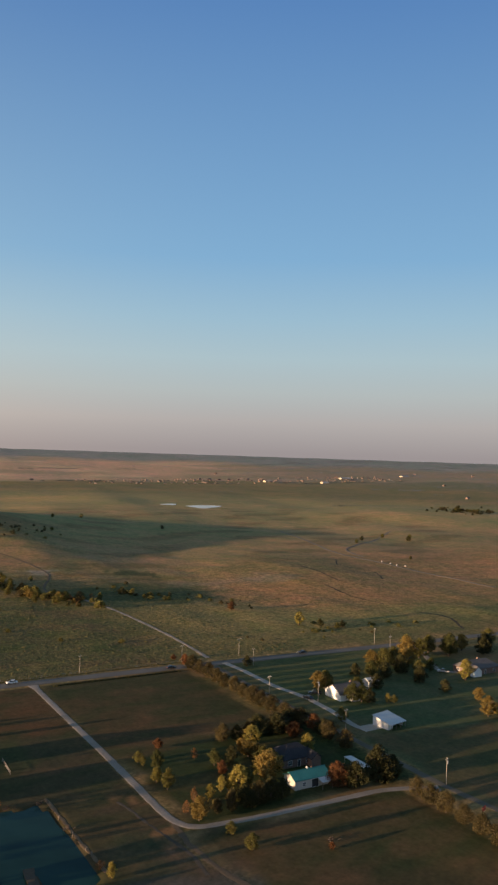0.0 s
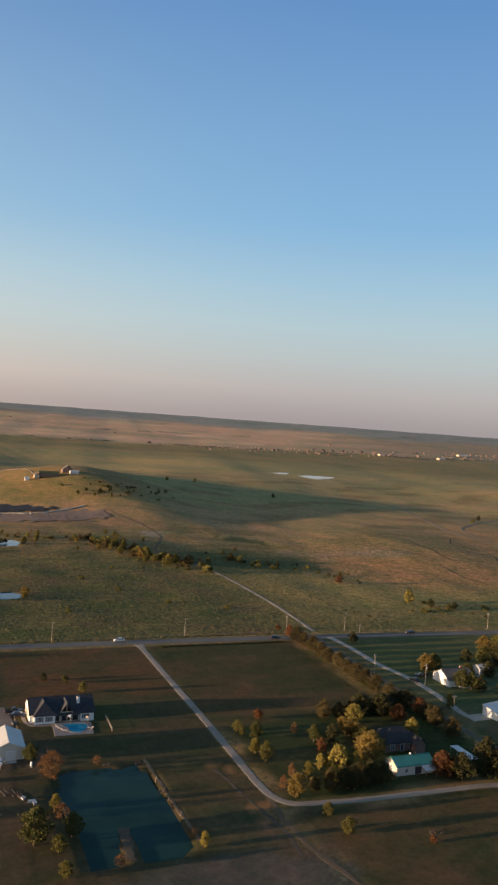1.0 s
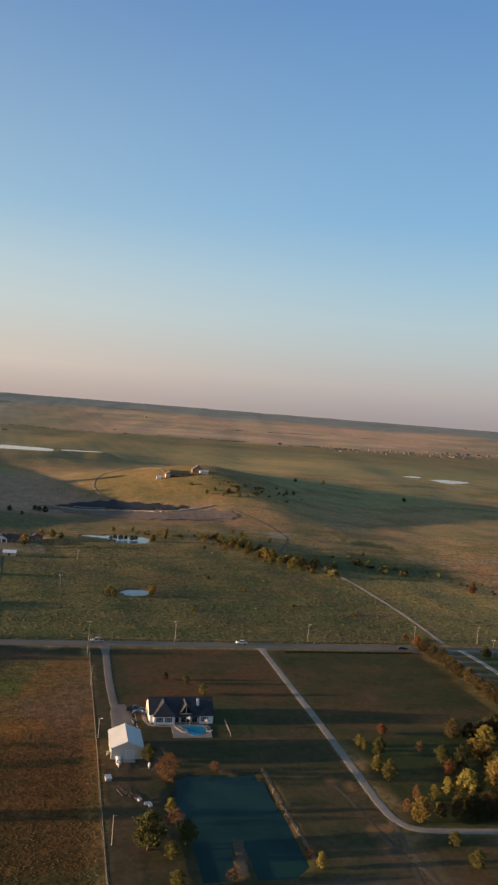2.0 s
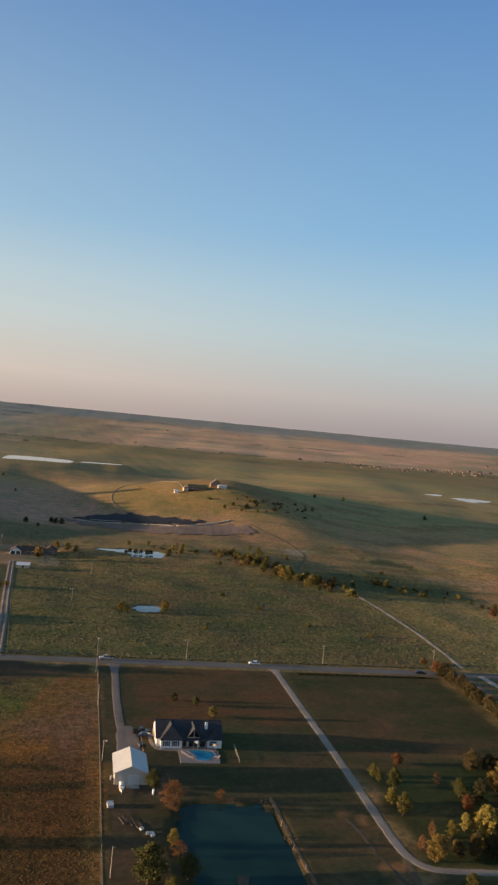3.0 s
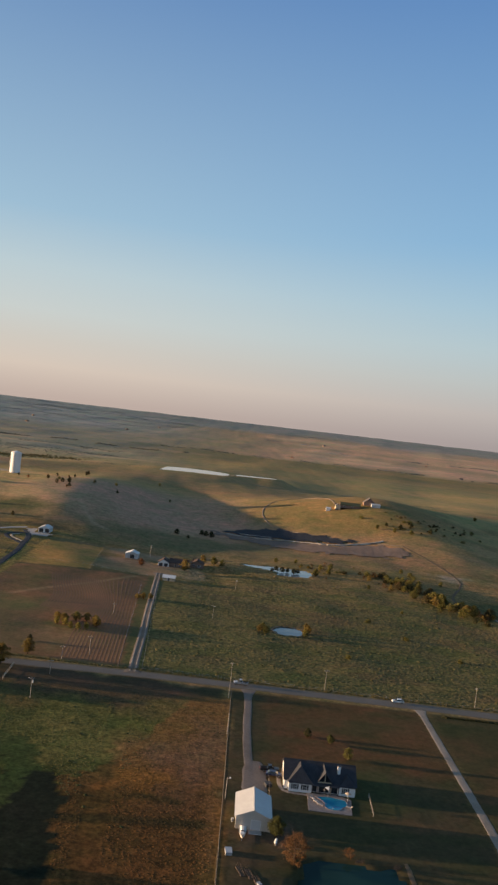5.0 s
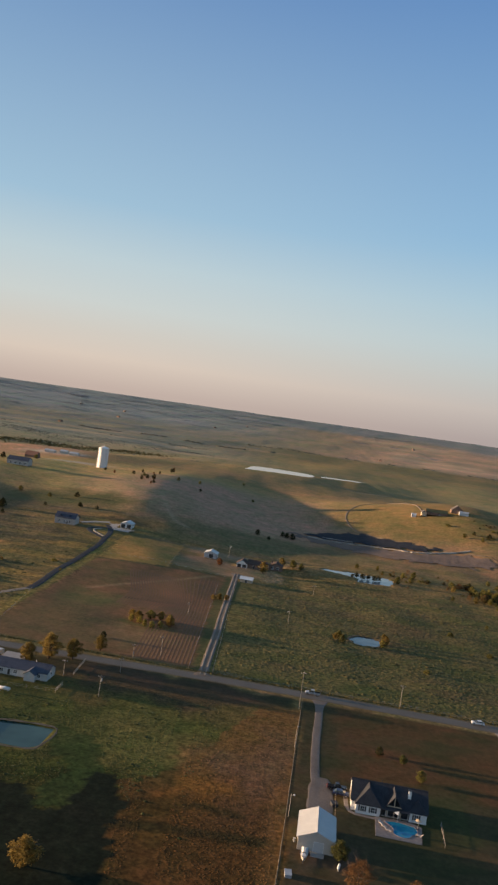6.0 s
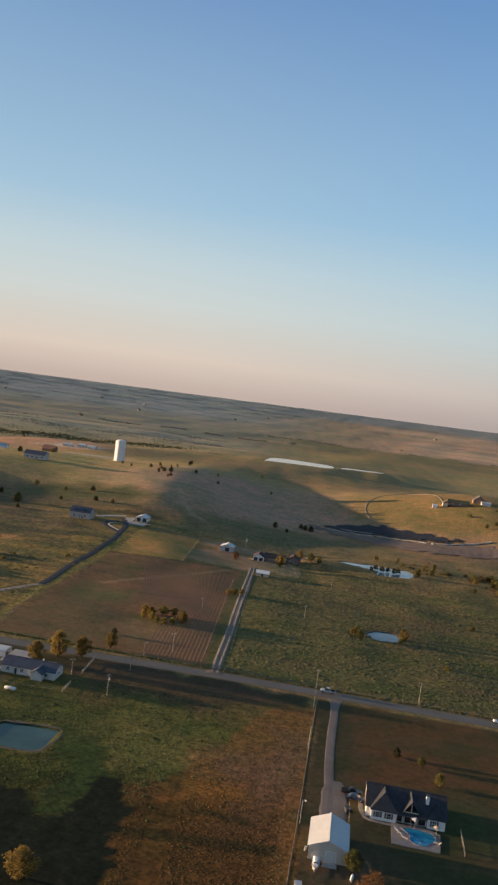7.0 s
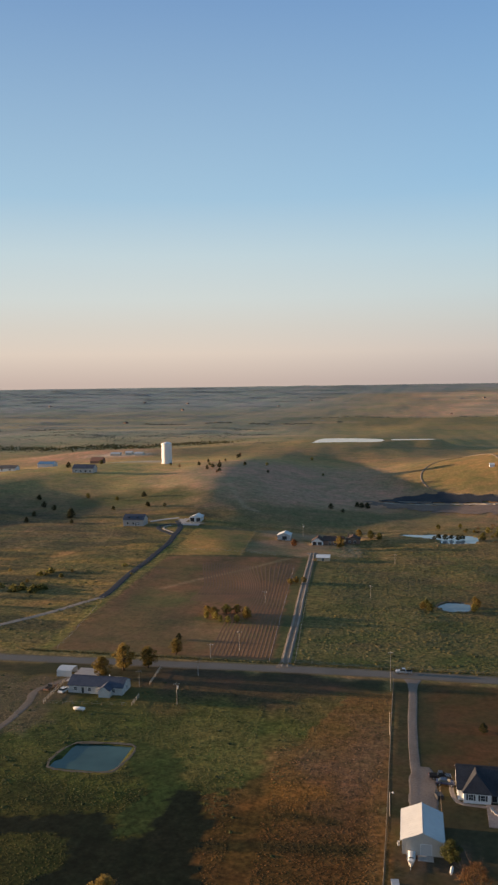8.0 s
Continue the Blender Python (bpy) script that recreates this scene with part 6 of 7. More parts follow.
gable_roof(s, -9.8, -5.0, -8.0, -1.5, 2.75, 4.65, "y", 0.35)
part("wing_roof", s, SHINGLE_GREY, eh)
# blue-roofed ranch house and its yard
rh = cottage("house", -73.5, 311.6, 19, 8.0, 2.6, 4.4, "x", SIDING, SHINGLE_BLUE, "long white ranch house with a slate-blue roof", "house", wins=[("s", -7, 0.9, 1.2, 1.1), ("s", -2, 0.9, 1.2, 1.1), ("s", 6.5, 0.9, 1.2, 1.1), ("e", 0, 0.9, 1.1, 1.1)],
             doors=[("s", -4.3, 0.05, 1.0, 2.0), ("s", 4.5, 0.05, 1.0, 2.0)])
s = Solid()
walls(s, 2.2, 6.0, -6.6, -3.9, 2.4, 3.6, "y")
part("wing_wall", s, SIDING, rh)
s = Solid()
gable_roof(s, 2.2, 6.0, -6.6, -0.5, 2.45, 3.65, "y", 0.35)
part("wing_roof", s, SHINGLE_BLUE, rh)
for x, y in ((-1.5, 1.4), (6.2, 1.6)):
    part("roof_hatch", Solid().add([(x - 1.2, y - 0.6, 4.2), (x + 1.2, y - 0.6, 4.2), (x + 1.2, y + 1.0, 3.62), (x - 1.2, y + 1.0, 3.62), (x - 1.2, y - 0.6, 4.42), (x + 1.2, y - 0.6, 4.42), (x + 1.2, y + 1.0, 3.84), (x - 1.2, y + 1.0, 3.84)],
                                   [(4, 5, 6, 7), (0, 1, 5, 4), (1, 2, 6, 5), (2, 3, 7, 6), (3, 0, 4, 7)]), TAN, rh, "tan roof panel")
part("roof_vent", Solid().tube((3.6, 0.2, 4.2), (3.6, 0.2, 5.2), 0.14), WHITE, rh)
flat("parking_slab", [(-88, 317), (-79, 316.4), (-79, 326), (-83, 330), (-88, 330)][::1], 0.2, 0.5, CONCRETE, "concrete parking slab by the ranch house", "slab")


def arched_carport(x, y):
    t = thing("carport", x, y, "white metal carport with rounded roof edges", "carport")
    prof = [(-2.6, 0.0), (-2.6, 2.0), (-2.2, 2.45), (0, 2.75), (2.2, 2.45), (2.6, 2.0), (2.6, 0.0)]
    s, n = Solid(), 7
    v = [(k, a, b) for k in (-2.8, 2.8) for a, b in prof] + [(k, a * 0.97, b * 0.97 - 0.05) for k in (-2.8, 2.8) for a, b in prof]
    f = [(i, i + 1, n + i + 1, n + i) for i in range(1, 5)] + [(2 * n + i, 3 * n + i, 3 * n + i + 1, 2 * n + i + 1) for i in range(1, 5)]
    f += [(i, 2 * n + i, 2 * n + i + 1, i + 1) for i in range(1, 5)] + [(n + i, n + i + 1, 3 * n + i + 1, 3 * n + i) for i in range(1, 5)]
    part("roof", s.add(v, f), WHITE_METAL, t)
    part("side_panel", Solid().box(-2.8, 2.8, -2.62, -2.54, 0.0, 2.1), WHITE_METAL, t)
    part("side_panel", Solid().box(-2.8, 2.8, 2.54, 2.62, 0.0, 2.1), WHITE_METAL, t)
    for a in (-2.7, 2.7):
        for b in (-2.45, 2.45):
            part("post", Solid().tube((a, b, 0), (a, b, 2.3), 0.05), STEEL, t)


arched_carport(-90.5, 323.5)


def gas_tank(x, y, turn=0.0, size=1.0):
    t = thing("gas_tank", x, y, "white horizontal propane tank on short feet", "tank", turn, z=lev(x, y))
    r, l = 0.52 * size, 2.0 * size
    part("vessel", Solid().lathe([(0.05, -l), (r * 0.6, -l + 0.1), (r, -l + 0.45), (r, l - 0.45), (r * 0.6, l - 0.1), (0.05, l)], 14, (0, 0, r + 0.35), "x"), WHITE, t, soft=True)
    part("dome", Solid().lathe([(0.2, r * 2 + 0.3), (0.2, r * 2 + 0.5), (0.05, r * 2 + 0.56)], 10), WHITE, t)
    for a in (-l * 0.6, l * 0.6):
        part("foot", Solid().box(a - 0.1, a + 0.1, -r * 0.6, r * 0.6, -0.1, 0.6), CONCRETE, t)


gas_tank(-73, 293.5)
gas_tank(37.4, 228.2, 80, 0.62)


# ---------------------------------------------------------------- paved-drive house and farmsteads further out
lh = cottage("house", -163, 602, 15, 10, 4.2, 7.4, "x", CONCRETE, SHINGLE_BLUE, "blue-grey two-storey house at the end of a paved drive", "house", wins=[("s", -4, 0.9, 1.2, 1.5), ("s", 0, 0.9, 1.2, 1.5), ("s", 4, 0.9, 1.2, 1.5), ], doors=[("s", 2, 0.05, 1.0, 2.1)])
for x in (-3.2, 3.2):
    s = Solid()
    gable_roof(s, x - 1.2, x + 1.2, -4.0, -0.8, 5.2, 6.4, "y", 0.25)
    part("dormer_roof", s, SHINGLE_BLUE, lh)
    s = Solid()
    walls(s, x - 1.1, x + 1.1, -3.8, -1.2, 5.2, 6.3, "y", 4.4)
    part("dormer_wall", s, SHINGLE_BLUE, lh)
strip("concrete_walk", [(-156, 613), (-148, 622), (-138, 627)], 3.6, CONCRETE, "pale concrete walk to the house", "path", 0.2)
cottage("garage", -122.5, 620, 8, 10, 2.9, 4.5, "y", WHITE_METAL, WHITE_METAL, "white metal garage beside the drive loop", "garage", doors=[("s", -2, 0.05, 3.0, 2.8), ("s", 2.4, 0.05, 3.0, 2.8)])
patch("parking_slab", [(-129, 601), (-116, 603), (-115, 614), (-127.5, 614), (-129, 626), (-139, 624)], CONCRETE, "pale concrete garage forecourt", "slab", 0.12, 2.0, 0.3)
cottage("shed", -52, 582, 8.5, 8.5, 3.0, 4.6, "y", GREY_METAL, WHITE_METAL, "pale grey metal farm shed", "shed", doors=[("s", 0.5, 0.05, 3, 2.6)])
cottage("shed", -20.5, 527, 7.5, 6, 1.9, 3.0, "x", TAN, WHITE, "small shed with a white roof by the road", "shed", doors=[("s", 0, 0.05, 1.2, 1.7)])
BROWN_ROOF = surface("weathered_brown_shingles", (0.07, 0.05, 0.043), (0.12, 0.085, 0.07), 0.9, 3.0, 0.4)
cottage("house", -19, 577, 13, 9, 2.8, 5.0, "x", BRICK, BROWN_ROOF, "brick farmhouse with a brown roof beside the section road", "house", wins=[("s", 1, 0.8, 1.6, 1.4), ("s", 4, 0.8, 1.2, 1.4)], doors=[("s", -2, 0.05, 1.0, 2.1)])
cottage("garage", -29, 574, 7, 9, 2.7, 4.8, "y", WHITE, BROWN_ROOF, "white gabled garage with two dark doors beside the farmhouse", "garage", doors=[("s", -1.7, 0.05, 2.5, 2.2), ("s", 1.7, 0.05, 2.5, 2.2)])
cottage("house", -7, 583, 9, 8, 2.8, 5.0, "y", BRICK, BROWN_ROOF, "low brick annexe with a brown roof among trees", "house", wins=[("s", 1.5, 0.8, 1.6, 1.4), ("s", -2, 0.8, 1.2, 1.4)], chimney=(-3.0, 1.0))
for x, y, kind, h in ((-14, 563, "gold", 7.5), (-4, 596, "gold", 6), (-43, 562, "rust", 4.6), (4, 590, "olive", 6), (10, 585, "olive", 5)):
    plant(kind, x, y, h, "beside the farmhouse", wide=1.3)
# house on the hill
cottage("house", 131, 872, 21, 9, 2.8, 5.2, "x", BRICK, surface("olive_roof", (0.07, 0.075, 0.04), (0.12, 0.12, 0.07), 0.85), "long brown house with an olive roof on the hill", "house", wins=[("s", -6, 0.9, 2, 1.4), ("s", 2, 0.9, 2, 1.4)])
cottage("house", 118, 870, 5, 8, 3.6, 5.4, "y", TAN, SHINGLE_GREY, "small tan house on the hill", "house", wins=[("s", 0, 3.5, 1.2, 1.4)])
cottage("house", 152, 882, 12, 9, 3.0, 7.6, "y", BRICK, SHINGLE_GREY, "brick house with a steep roof on the hill", "house")
cottage("shed", 158, 874, 9, 6, 2.4, 3.4, "x", WHITE_METAL, WHITE_METAL, "white metal shed on the hill", "shed")
cottage("shed", 108, 866, 4.5, 4, 2.2, 3.2, "x", WHITE, WHITE, "small white shed on the hill", "shed")
strip("hill_track", [(165, 745), (120, 760), (60, 800), (42, 850), (44, 905), (62, 960), (90, 975), (112, 940), (118, 885)], 1.4, DIRT, "earth track winding up the hill", "track", 0.35, 0.4)


# ---------------------------------------------------------------- water tower
def water_tower():
    x, y = -235, 911
    t = thing("water_tower", x, y, "tall white ribbed steel water standpipe on a hill", "tower")
    n, r, h = 24, 5.4, 22.2
    s = Solid()
    s.lathe([(r, -2.0), (r, h), (r * 0.96, h + 0.5)], n)
    part("shell", s, WHITE, t)
    part("roof", Solid().lathe([(r * 1.01, h + 0.35), (r * 0.7, h + 1.2), (r * 0.25, h + 1.9), (0.4, h + 2.1)], n), WHITE, t)
    for k in range(6):
        a = math.tau * (k + 0.5) / 6
        u, w = Vector((math.cos(a), math.sin(a), 0)), Vector((-math.sin(a), math.cos(a), 0))
        s = Solid()
        v = [(u * (r - 0.1) + w * b + Vector((0, 0, z)))[:] for z in (-1.0, h) for b in (-0.35, 0.35)] + [(u * (r + 0.45) + w * b + Vector((0, 0, z)))[:] for z in (-1.0, h) for b in (-0.35, 0.35)]
        part("pilaster", s.add(v, [(4, 5, 7, 6), (0, 4, 6, 2), (1, 3, 7, 5), (2, 6, 7, 3), (0, 1, 5, 4)]), WHITE, t)
    part("top_ring", Solid().lathe([(r + 0.5, h - 0.6), (r + 0.5, h + 0.3), (r, h + 0.45)], n), WHITE, t)
    part("vent", Solid().lathe([(0.4, h + 2.0), (0.4, h + 2.6), (0.7, h + 2.7), (0.1, h + 3.0)], 10), WHITE, t)
    part("base_ring", Solid().lathe([(r + 0.9, -2.0), (r + 0.9, 0.5), (r, 0.55)], n), CONCRETE, t)


water_tower()
cottage("house", -290, 812, 22, 11, 4.4, 7.6, "x", CONCRETE, SHINGLE_BLUE, "long grey house with a slate roof on the ridge", "house", wins=[("s", -7, 0.9, 2, 1.5), ("s", -2, 0.9, 2, 1.5), ("s", 3, 0.9, 2, 1.5), ("s", 8, 0.9, 2, 1.5)])
cottage("barn", -356, 866, 18, 11, 3.5, 5.5, "x", WHITE_METAL, surface("sky_blue_sheet_metal", (0.10, 0.22, 0.36), (0.15, 0.30, 0.46), 0.5), "blue-roofed metal barn on the ridge", "barn")
cottage("house", -384, 832, 20, 10, 3.0, 5.6, "x", WHITE, SHINGLE_GREY, "white-walled house on the ridge", "house", wins=[("s", -5, 0.9, 2, 1.5), ("s", 4, 0.9, 2, 1.5)])
cottage("house", -318, 915, 14, 11, 3.2, 7.0, "x", BRICK, surface("terracotta_roof", (0.28, 0.13, 0.08), (0.4, 0.2, 0.13), 0.85), "house with a terracotta roof behind the ridge", "house")
for x, y, w in ((-352, 1062, 13), (-336, 1070, 9), (-318, 1058, 11)):
    cottage("shed", x, y, w, 8, 2.4, 3.8, "x", CREAM, WHITE_METAL, "low pale building on the bare mound behind the ridge", "shed", group="pale buildings on the mound")


# ---------------------------------------------------------------- far town
def town():
    rng = random.Random(17)
    roofs = (SHINGLE_GREY, SHINGLE_GREY, SHINGLE, BRICK)
    bodies = (BRICK, BRICK, BRICK, SHINGLE_GREY)
    made = []
    for k in range(6):
        made.append(cottage("house", 1300 + 40 * k, 2560, rng.uniform(9, 12), rng.uniform(7, 9), 2.8, 5.2, "x" if k % 2 else "y", bodies[k % 4], roofs[k % 4], "small far house of a town on the plain", "house", group="houses of the far town"))
    for k in range(230):
        x, y = rng.uniform(820, 2150), rng.uniform(2330, 2700)
        if abs(y - 2470 - 0.1 * (x - 1500)) < 130:
            home = copy_thing(made[k % 6], pose(x, y, lev(x, y), 0, 0, rng.uniform(0, 360)))
            home.scale = (0.66, 0.66, 0.66)
    for x, y, w, m in ((1930, 2530, 50, WHITE_METAL), (1700, 2350, 26, WHITE_METAL), (2300, 2600, 40, GREY_METAL), (1500, 2420, 24, TAN)):
        cottage("warehouse", x, y, w, 18, 4, 6, "x", TAN, m, "pale far warehouse of a town", "warehouse")
    for k in range(18):
        a, r = radians(rng.uniform(-32, 52)), rng.uniform(2300, 3700)
        x, y = r * math.sin(a), r * math.cos(a)
        c = copy_thing(made[k % 6], pose(x, y, lev(x, y), 0, 0, rng.uniform(0, 360)))
        tagged(c, "lone far farmhouse on the plain")


town()


# ---------------------------------------------------------------- poles and fences
def utility_pole(x, y, h, turn=0.0, box=False):
    t = thing("utility_pole", x, y, "weathered wooden utility pole with a crossarm", "pole", turn)
    part("mast", Solid().tube((0, 0, -0.5), (0, 0, h), 0.10, 0.07, 8), PALE_WOOD, t)
    arm = part("crossarm", Solid().box(-0.95, 0.95, -0.05, 0.05, h - 0.8, h - 0.68), WOOD, t)
    for a in (-0.85, -0.35, 0.35, 0.85):
        part("insulator", Solid().lathe([(0.05, h - 0.65), (0.06, h - 0.5), (0.02, h - 0.42)], 6, (a, 0, 0)), WHITE, arm)
    if box:
        part("transformer", Solid().lathe([(0.2, h - 2.2), (0.24, h - 2.1), (0.24, h - 1.3), (0.1, h - 1.15)], 10, (0.38, 0, 0)), GREY_METAL, t)


for x, y, h, box in ((22.8, 326, 13.5, 0), (202, 347.7, 8.4, 0), (198.6, 327.7, 8.2, 0), (180.9, 284.7, 8, 0), (193.2, 266.6, 9, 1), (183.5, 235.4, 8, 0), (282.8, 340, 8.4, 0), (279.7, 323.3, 8.2, 0), (181.8, 182, 8.5, 1), (-44, 303.4, 7.4, 1),
                     (-61, 316, 6, 0), (119, 346.5, 8.4, 0), (169.5, 346, 8.4, 0), (-35, 357, 8, 0), (-44, 347.5, 5.8, 0), (-44, 329.5, 5.6, 0), (-37.5, 427, 5.6, 0), (11, 441, 6.5, 0), (21, 521, 6, 0), (-41, 592, 9, 1), (60, 347, 8.4, 0)):
    utility_pole(x, y, h, (x * 7) % 20, bool(box))


def fence(name, pts, step, tall, label, rails=2, post_m=WOOD, rail_m=STEEL, thick=0.012):
    line = smooth_line(pts, step) if len(pts) > 2 else np.array([np.array(pts[0]) + (np.array(pts[1]) - np.array(pts[0])) * t for t in np.linspace(0, 1, max(2, int(math.dist(*pts) / step) + 1))])
    x0, y0 = line[0]
    t = thing(name, x0, y0, label, "fence")
    z0 = t.matrix_world.translation.z
    me = Solid().tube((0, 0, -0.4), (0, 0, tall), 0.07, 0.06, 6).mesh("post", post_m)
    for a, b in line:
        p = new("post", me)
        p.parent = t
        p.location = (a - x0, b - y0, lev(a, b) - z0)
    for k in range(rails):
        s = Solid()
        h = tall * (0.9 - 0.9 * k / max(rails, 2))
        for (a, b), (c, d) in zip(line, line[1:]):
            s.tube((a - x0, b - y0, lev(a, b) - z0 + h), (c - x0, d - y0, lev(c, d) - z0 + h), thick, n=4, caps=False)
        part("rail", s, rail_m, t)
    return t


fence("fence", [(23.6, 334), (23.6, 150)], 3.0, 1.4, "old wire fence on wooden posts along the field", 2, WOOD, WOOD, 0.02)


def yard_pole(x, y, h, lamp):
    t = thing("yard_pole", x, y, "pale slim wooden pole with a yard lamp" if lamp else "pale slim wooden pole along the fence", "pole")
    part("mast", Solid().tube((0, 0, -0.5), (0, 0, h), 0.10, 0.07, 8), PALE_WOOD, t)
    part("bracket", Solid().tube((0, 0, h - 0.5), (0.7, 0, h - 0.1), 0.035), STEEL, t)
    if lamp:
        part("lamp_head", Solid().lathe([(0.08, h - 0.35), (0.22, h - 0.25), (0.18, h - 0.05), (0.05, h + 0.05)], 10, (0.75, 0, 0)), WHITE, t)


for x, y, h, lamp in ((23.3, 292, 7.0, False), (24.3, 248, 6.0, True), (25.3, 190, 7.0, False)):
    yard_pole(x, y, h, lamp)
fence("board_fence", [(64.5, 258.8), (64.2, 247.8)], 2.0, 1.2, "short pale garden fence by the terrace", 2, PALE_WOOD, PALE_WOOD, 0.04)
fence("board_fence", [(36.3, 262), (36.3, 247)], 2.0, 1.3, "pale yard fence beside the barn yard", 2, WOOD, WOOD)
fence("fence", [(-87, 297), (-88, 316)], 2.0, 1.4, "pale yard fence of the ranch house", 3, TAN, TAN, 0.06)
fence("fence", [(-58, 300), (-58, 307)], 2.0, 1.4, "pale yard fence of the ranch house", 3, TAN, TAN, 0.06)
fence("fence", [(-58, 318), (-59, 334)], 2.0, 1.4, "pale yard fence of the ranch house", 3, TAN, TAN, 0.06)
fence("fence", [(-87, 297), (-58, 300)], 3.0, 1.2, "low wire fence before the ranch house")
fence("fence", [(-21.5, 346), (-34, 500)], 5.0, 1.3, "wire fence along the section road")
fence("fence", [(-12, 346), (-24, 500)], 5.0, 1.3, "wire fence along the section road")
fence("fence", [(-12, 346.5), (180, 345)], 6.0, 1.3, "wire fence along the country road")
fence("fence", [(-69.5, 524), (-75, 600)], 5.0, 1.5, "dark wooden paddock fence", 2, WOOD, WOOD)
for x, y in ((68.4, 212), (68.7, 201), (69.2, 192), (69.6, 189), (69.8, 184)):
    t = thing("bank_post", x, y, "pale dead tree stump on the pond bank", "stump", group="stumps on the pond bank")
    part("stem", Solid().tube((0, 0, -0.6), (0.2, 0.1, 1.1), 0.12, 0.07, 7), WOOD, t)
    part("branch", Solid().tube((0.1, 0.05, 0.6), (0.5, 0.3, 1.0), 0.05, 0.03, 5), WOOD, t)


# ---------------------------------------------------------------- vehicles
def car(name, x, y, turn, paint, label, kind="car", z=None):
    t = thing(name, x, y, label, name.replace("_", " "), turn, z=(lev(x, y) + 0.14) if z is None else z)
    long = {"car": 2.3, "pickup_truck": 2.8}[kind]
    w = 0.92
    sec = [(-long, 0.45), (-long, 0.85), (-long + 0.1, 0.98), (-0.9, 1.02), (long - 0.25, 0.92), (long, 0.75), (long, 0.4)] if kind == "car" else [(-long, 0.5), (-long, 1.05), (-0.55, 1.08), (1.2, 1.08), (long - 0.2, 1.0), (long, 0.85), (long, 0.45)]
    n = len(sec)
    v = [(a, -w * (0.97 if b > 0.9 else 1), b) for a, b in sec] + [(a, w * (0.97 if b > 0.9 else 1), b) for a, b in sec]
    part("body", Solid().add(v, [tuple(range(n)), tuple(range(2 * n - 1, n - 1, -1))] + [(i, n + i, n + (i + 1) % n, (i + 1) % n) for i in range(n)]), paint, t)
    a0, a1, b0, b1 = (-1.9, 1.2, -1.2, 0.35) if kind == "car" else (-0.6, 1.35, -0.45, 0.6)
    top = 1.48 if kind == "car" else 1.82
    lo = 1.0 if kind == "car" else 1.07
    cab = [(a0, -w + 0.06, lo), (a1, -w + 0.06, lo), (a1, w - 0.06, lo), (a0, w - 0.06, lo), (b0, -w + 0.22, top), (b1, -w + 0.22, top), (b1, w - 0.22, top), (b0, w - 0.22, top)]
    g = part("cabin_glass", Solid().add(cab, [(0, 1, 5, 4), (1, 2, 6, 5), (2, 3, 7, 6), (3, 0, 4, 7)]), PANE, t)
    part("roof_panel", Solid().box(b0 - 0.03, b1 + 0.03, -w + 0.2, w - 0.2, top, top + 0.05), paint, t)
    if kind == "pickup_truck":
        part("cargo_bed", Solid().box(-long + 0.12, -0.75, -w + 0.12, w - 0.12, 1.06, 1.1), RUBBER, t)
    for a in (-long * 0.62, long * 0.64):
        for b in (-w + 0.08, w - 0.08):
            wheel = part("wheel", Solid().lathe([(0.2, -0.11), (0.34, -0.11), (0.35, 0), (0.34, 0.11), (0.2, 0.11)], 14, (a, b, 0.34), "y"), RUBBER, t)
            part("rim", Solid().lathe([(0.2, -0.115), (0.2, 0.115)], 12, (a, b, 0.34), "y"), STEEL, wheel)
    for b in (-0.62, 0.62):
        part("headlight", Solid().box(long - 0.02, long + 0.03, b - 0.16, b + 0.16, 0.6, 0.76), WHITE, t)
        part("tail_light", Solid().box(-long - 0.03, -long + 0.02, b - 0.13, b + 0.13, 0.65, 0.85), RED_PAINT, t)


car("pickup_truck", 36.6, 268.2, 4, BLACK_PAINT, "black pickup truck parked beside the white house", "pickup_truck")
car("car", 37.8, 265.2, -3, BLUE_PAINT, "dark blue car parked beside the white house")
car("car", 192.3, 272.5, 100, BLACK_PAINT, "dark car parked on the homestead drive")
car("pickup_truck", 198.6, 276.6, 150, BLACK_PAINT, "dark pickup truck parked by the farmhouse", "pickup_truck")
car("pickup_truck", 275.5, 280, 130, SILVER_PAINT, "silver pickup truck parked on a drive", "pickup_truck")
car("pickup_truck", -90, 309, 80, surface("brown_paint", (0.10, 0.06, 0.04), (0.16, 0.10, 0.07), 0.5), "brown old pickup truck beside the ranch house", "pickup_truck")
car("car", -84.4, 307.5, 75, WHITE, "white car parked at the ranch house")
car("pickup_truck", 27, 342.4, 181, SILVER_PAINT, "silver pickup truck on the country road", "pickup_truck")
car("car", 88, 342.3, 181, WHITE, "white car on the country road")
car("car", 160, 337.4, 1, BLACK_PAINT, "dark car on the country road")
car("car", 233.4, 337.3, 177, BLACK_PAINT, "black car on the country road")


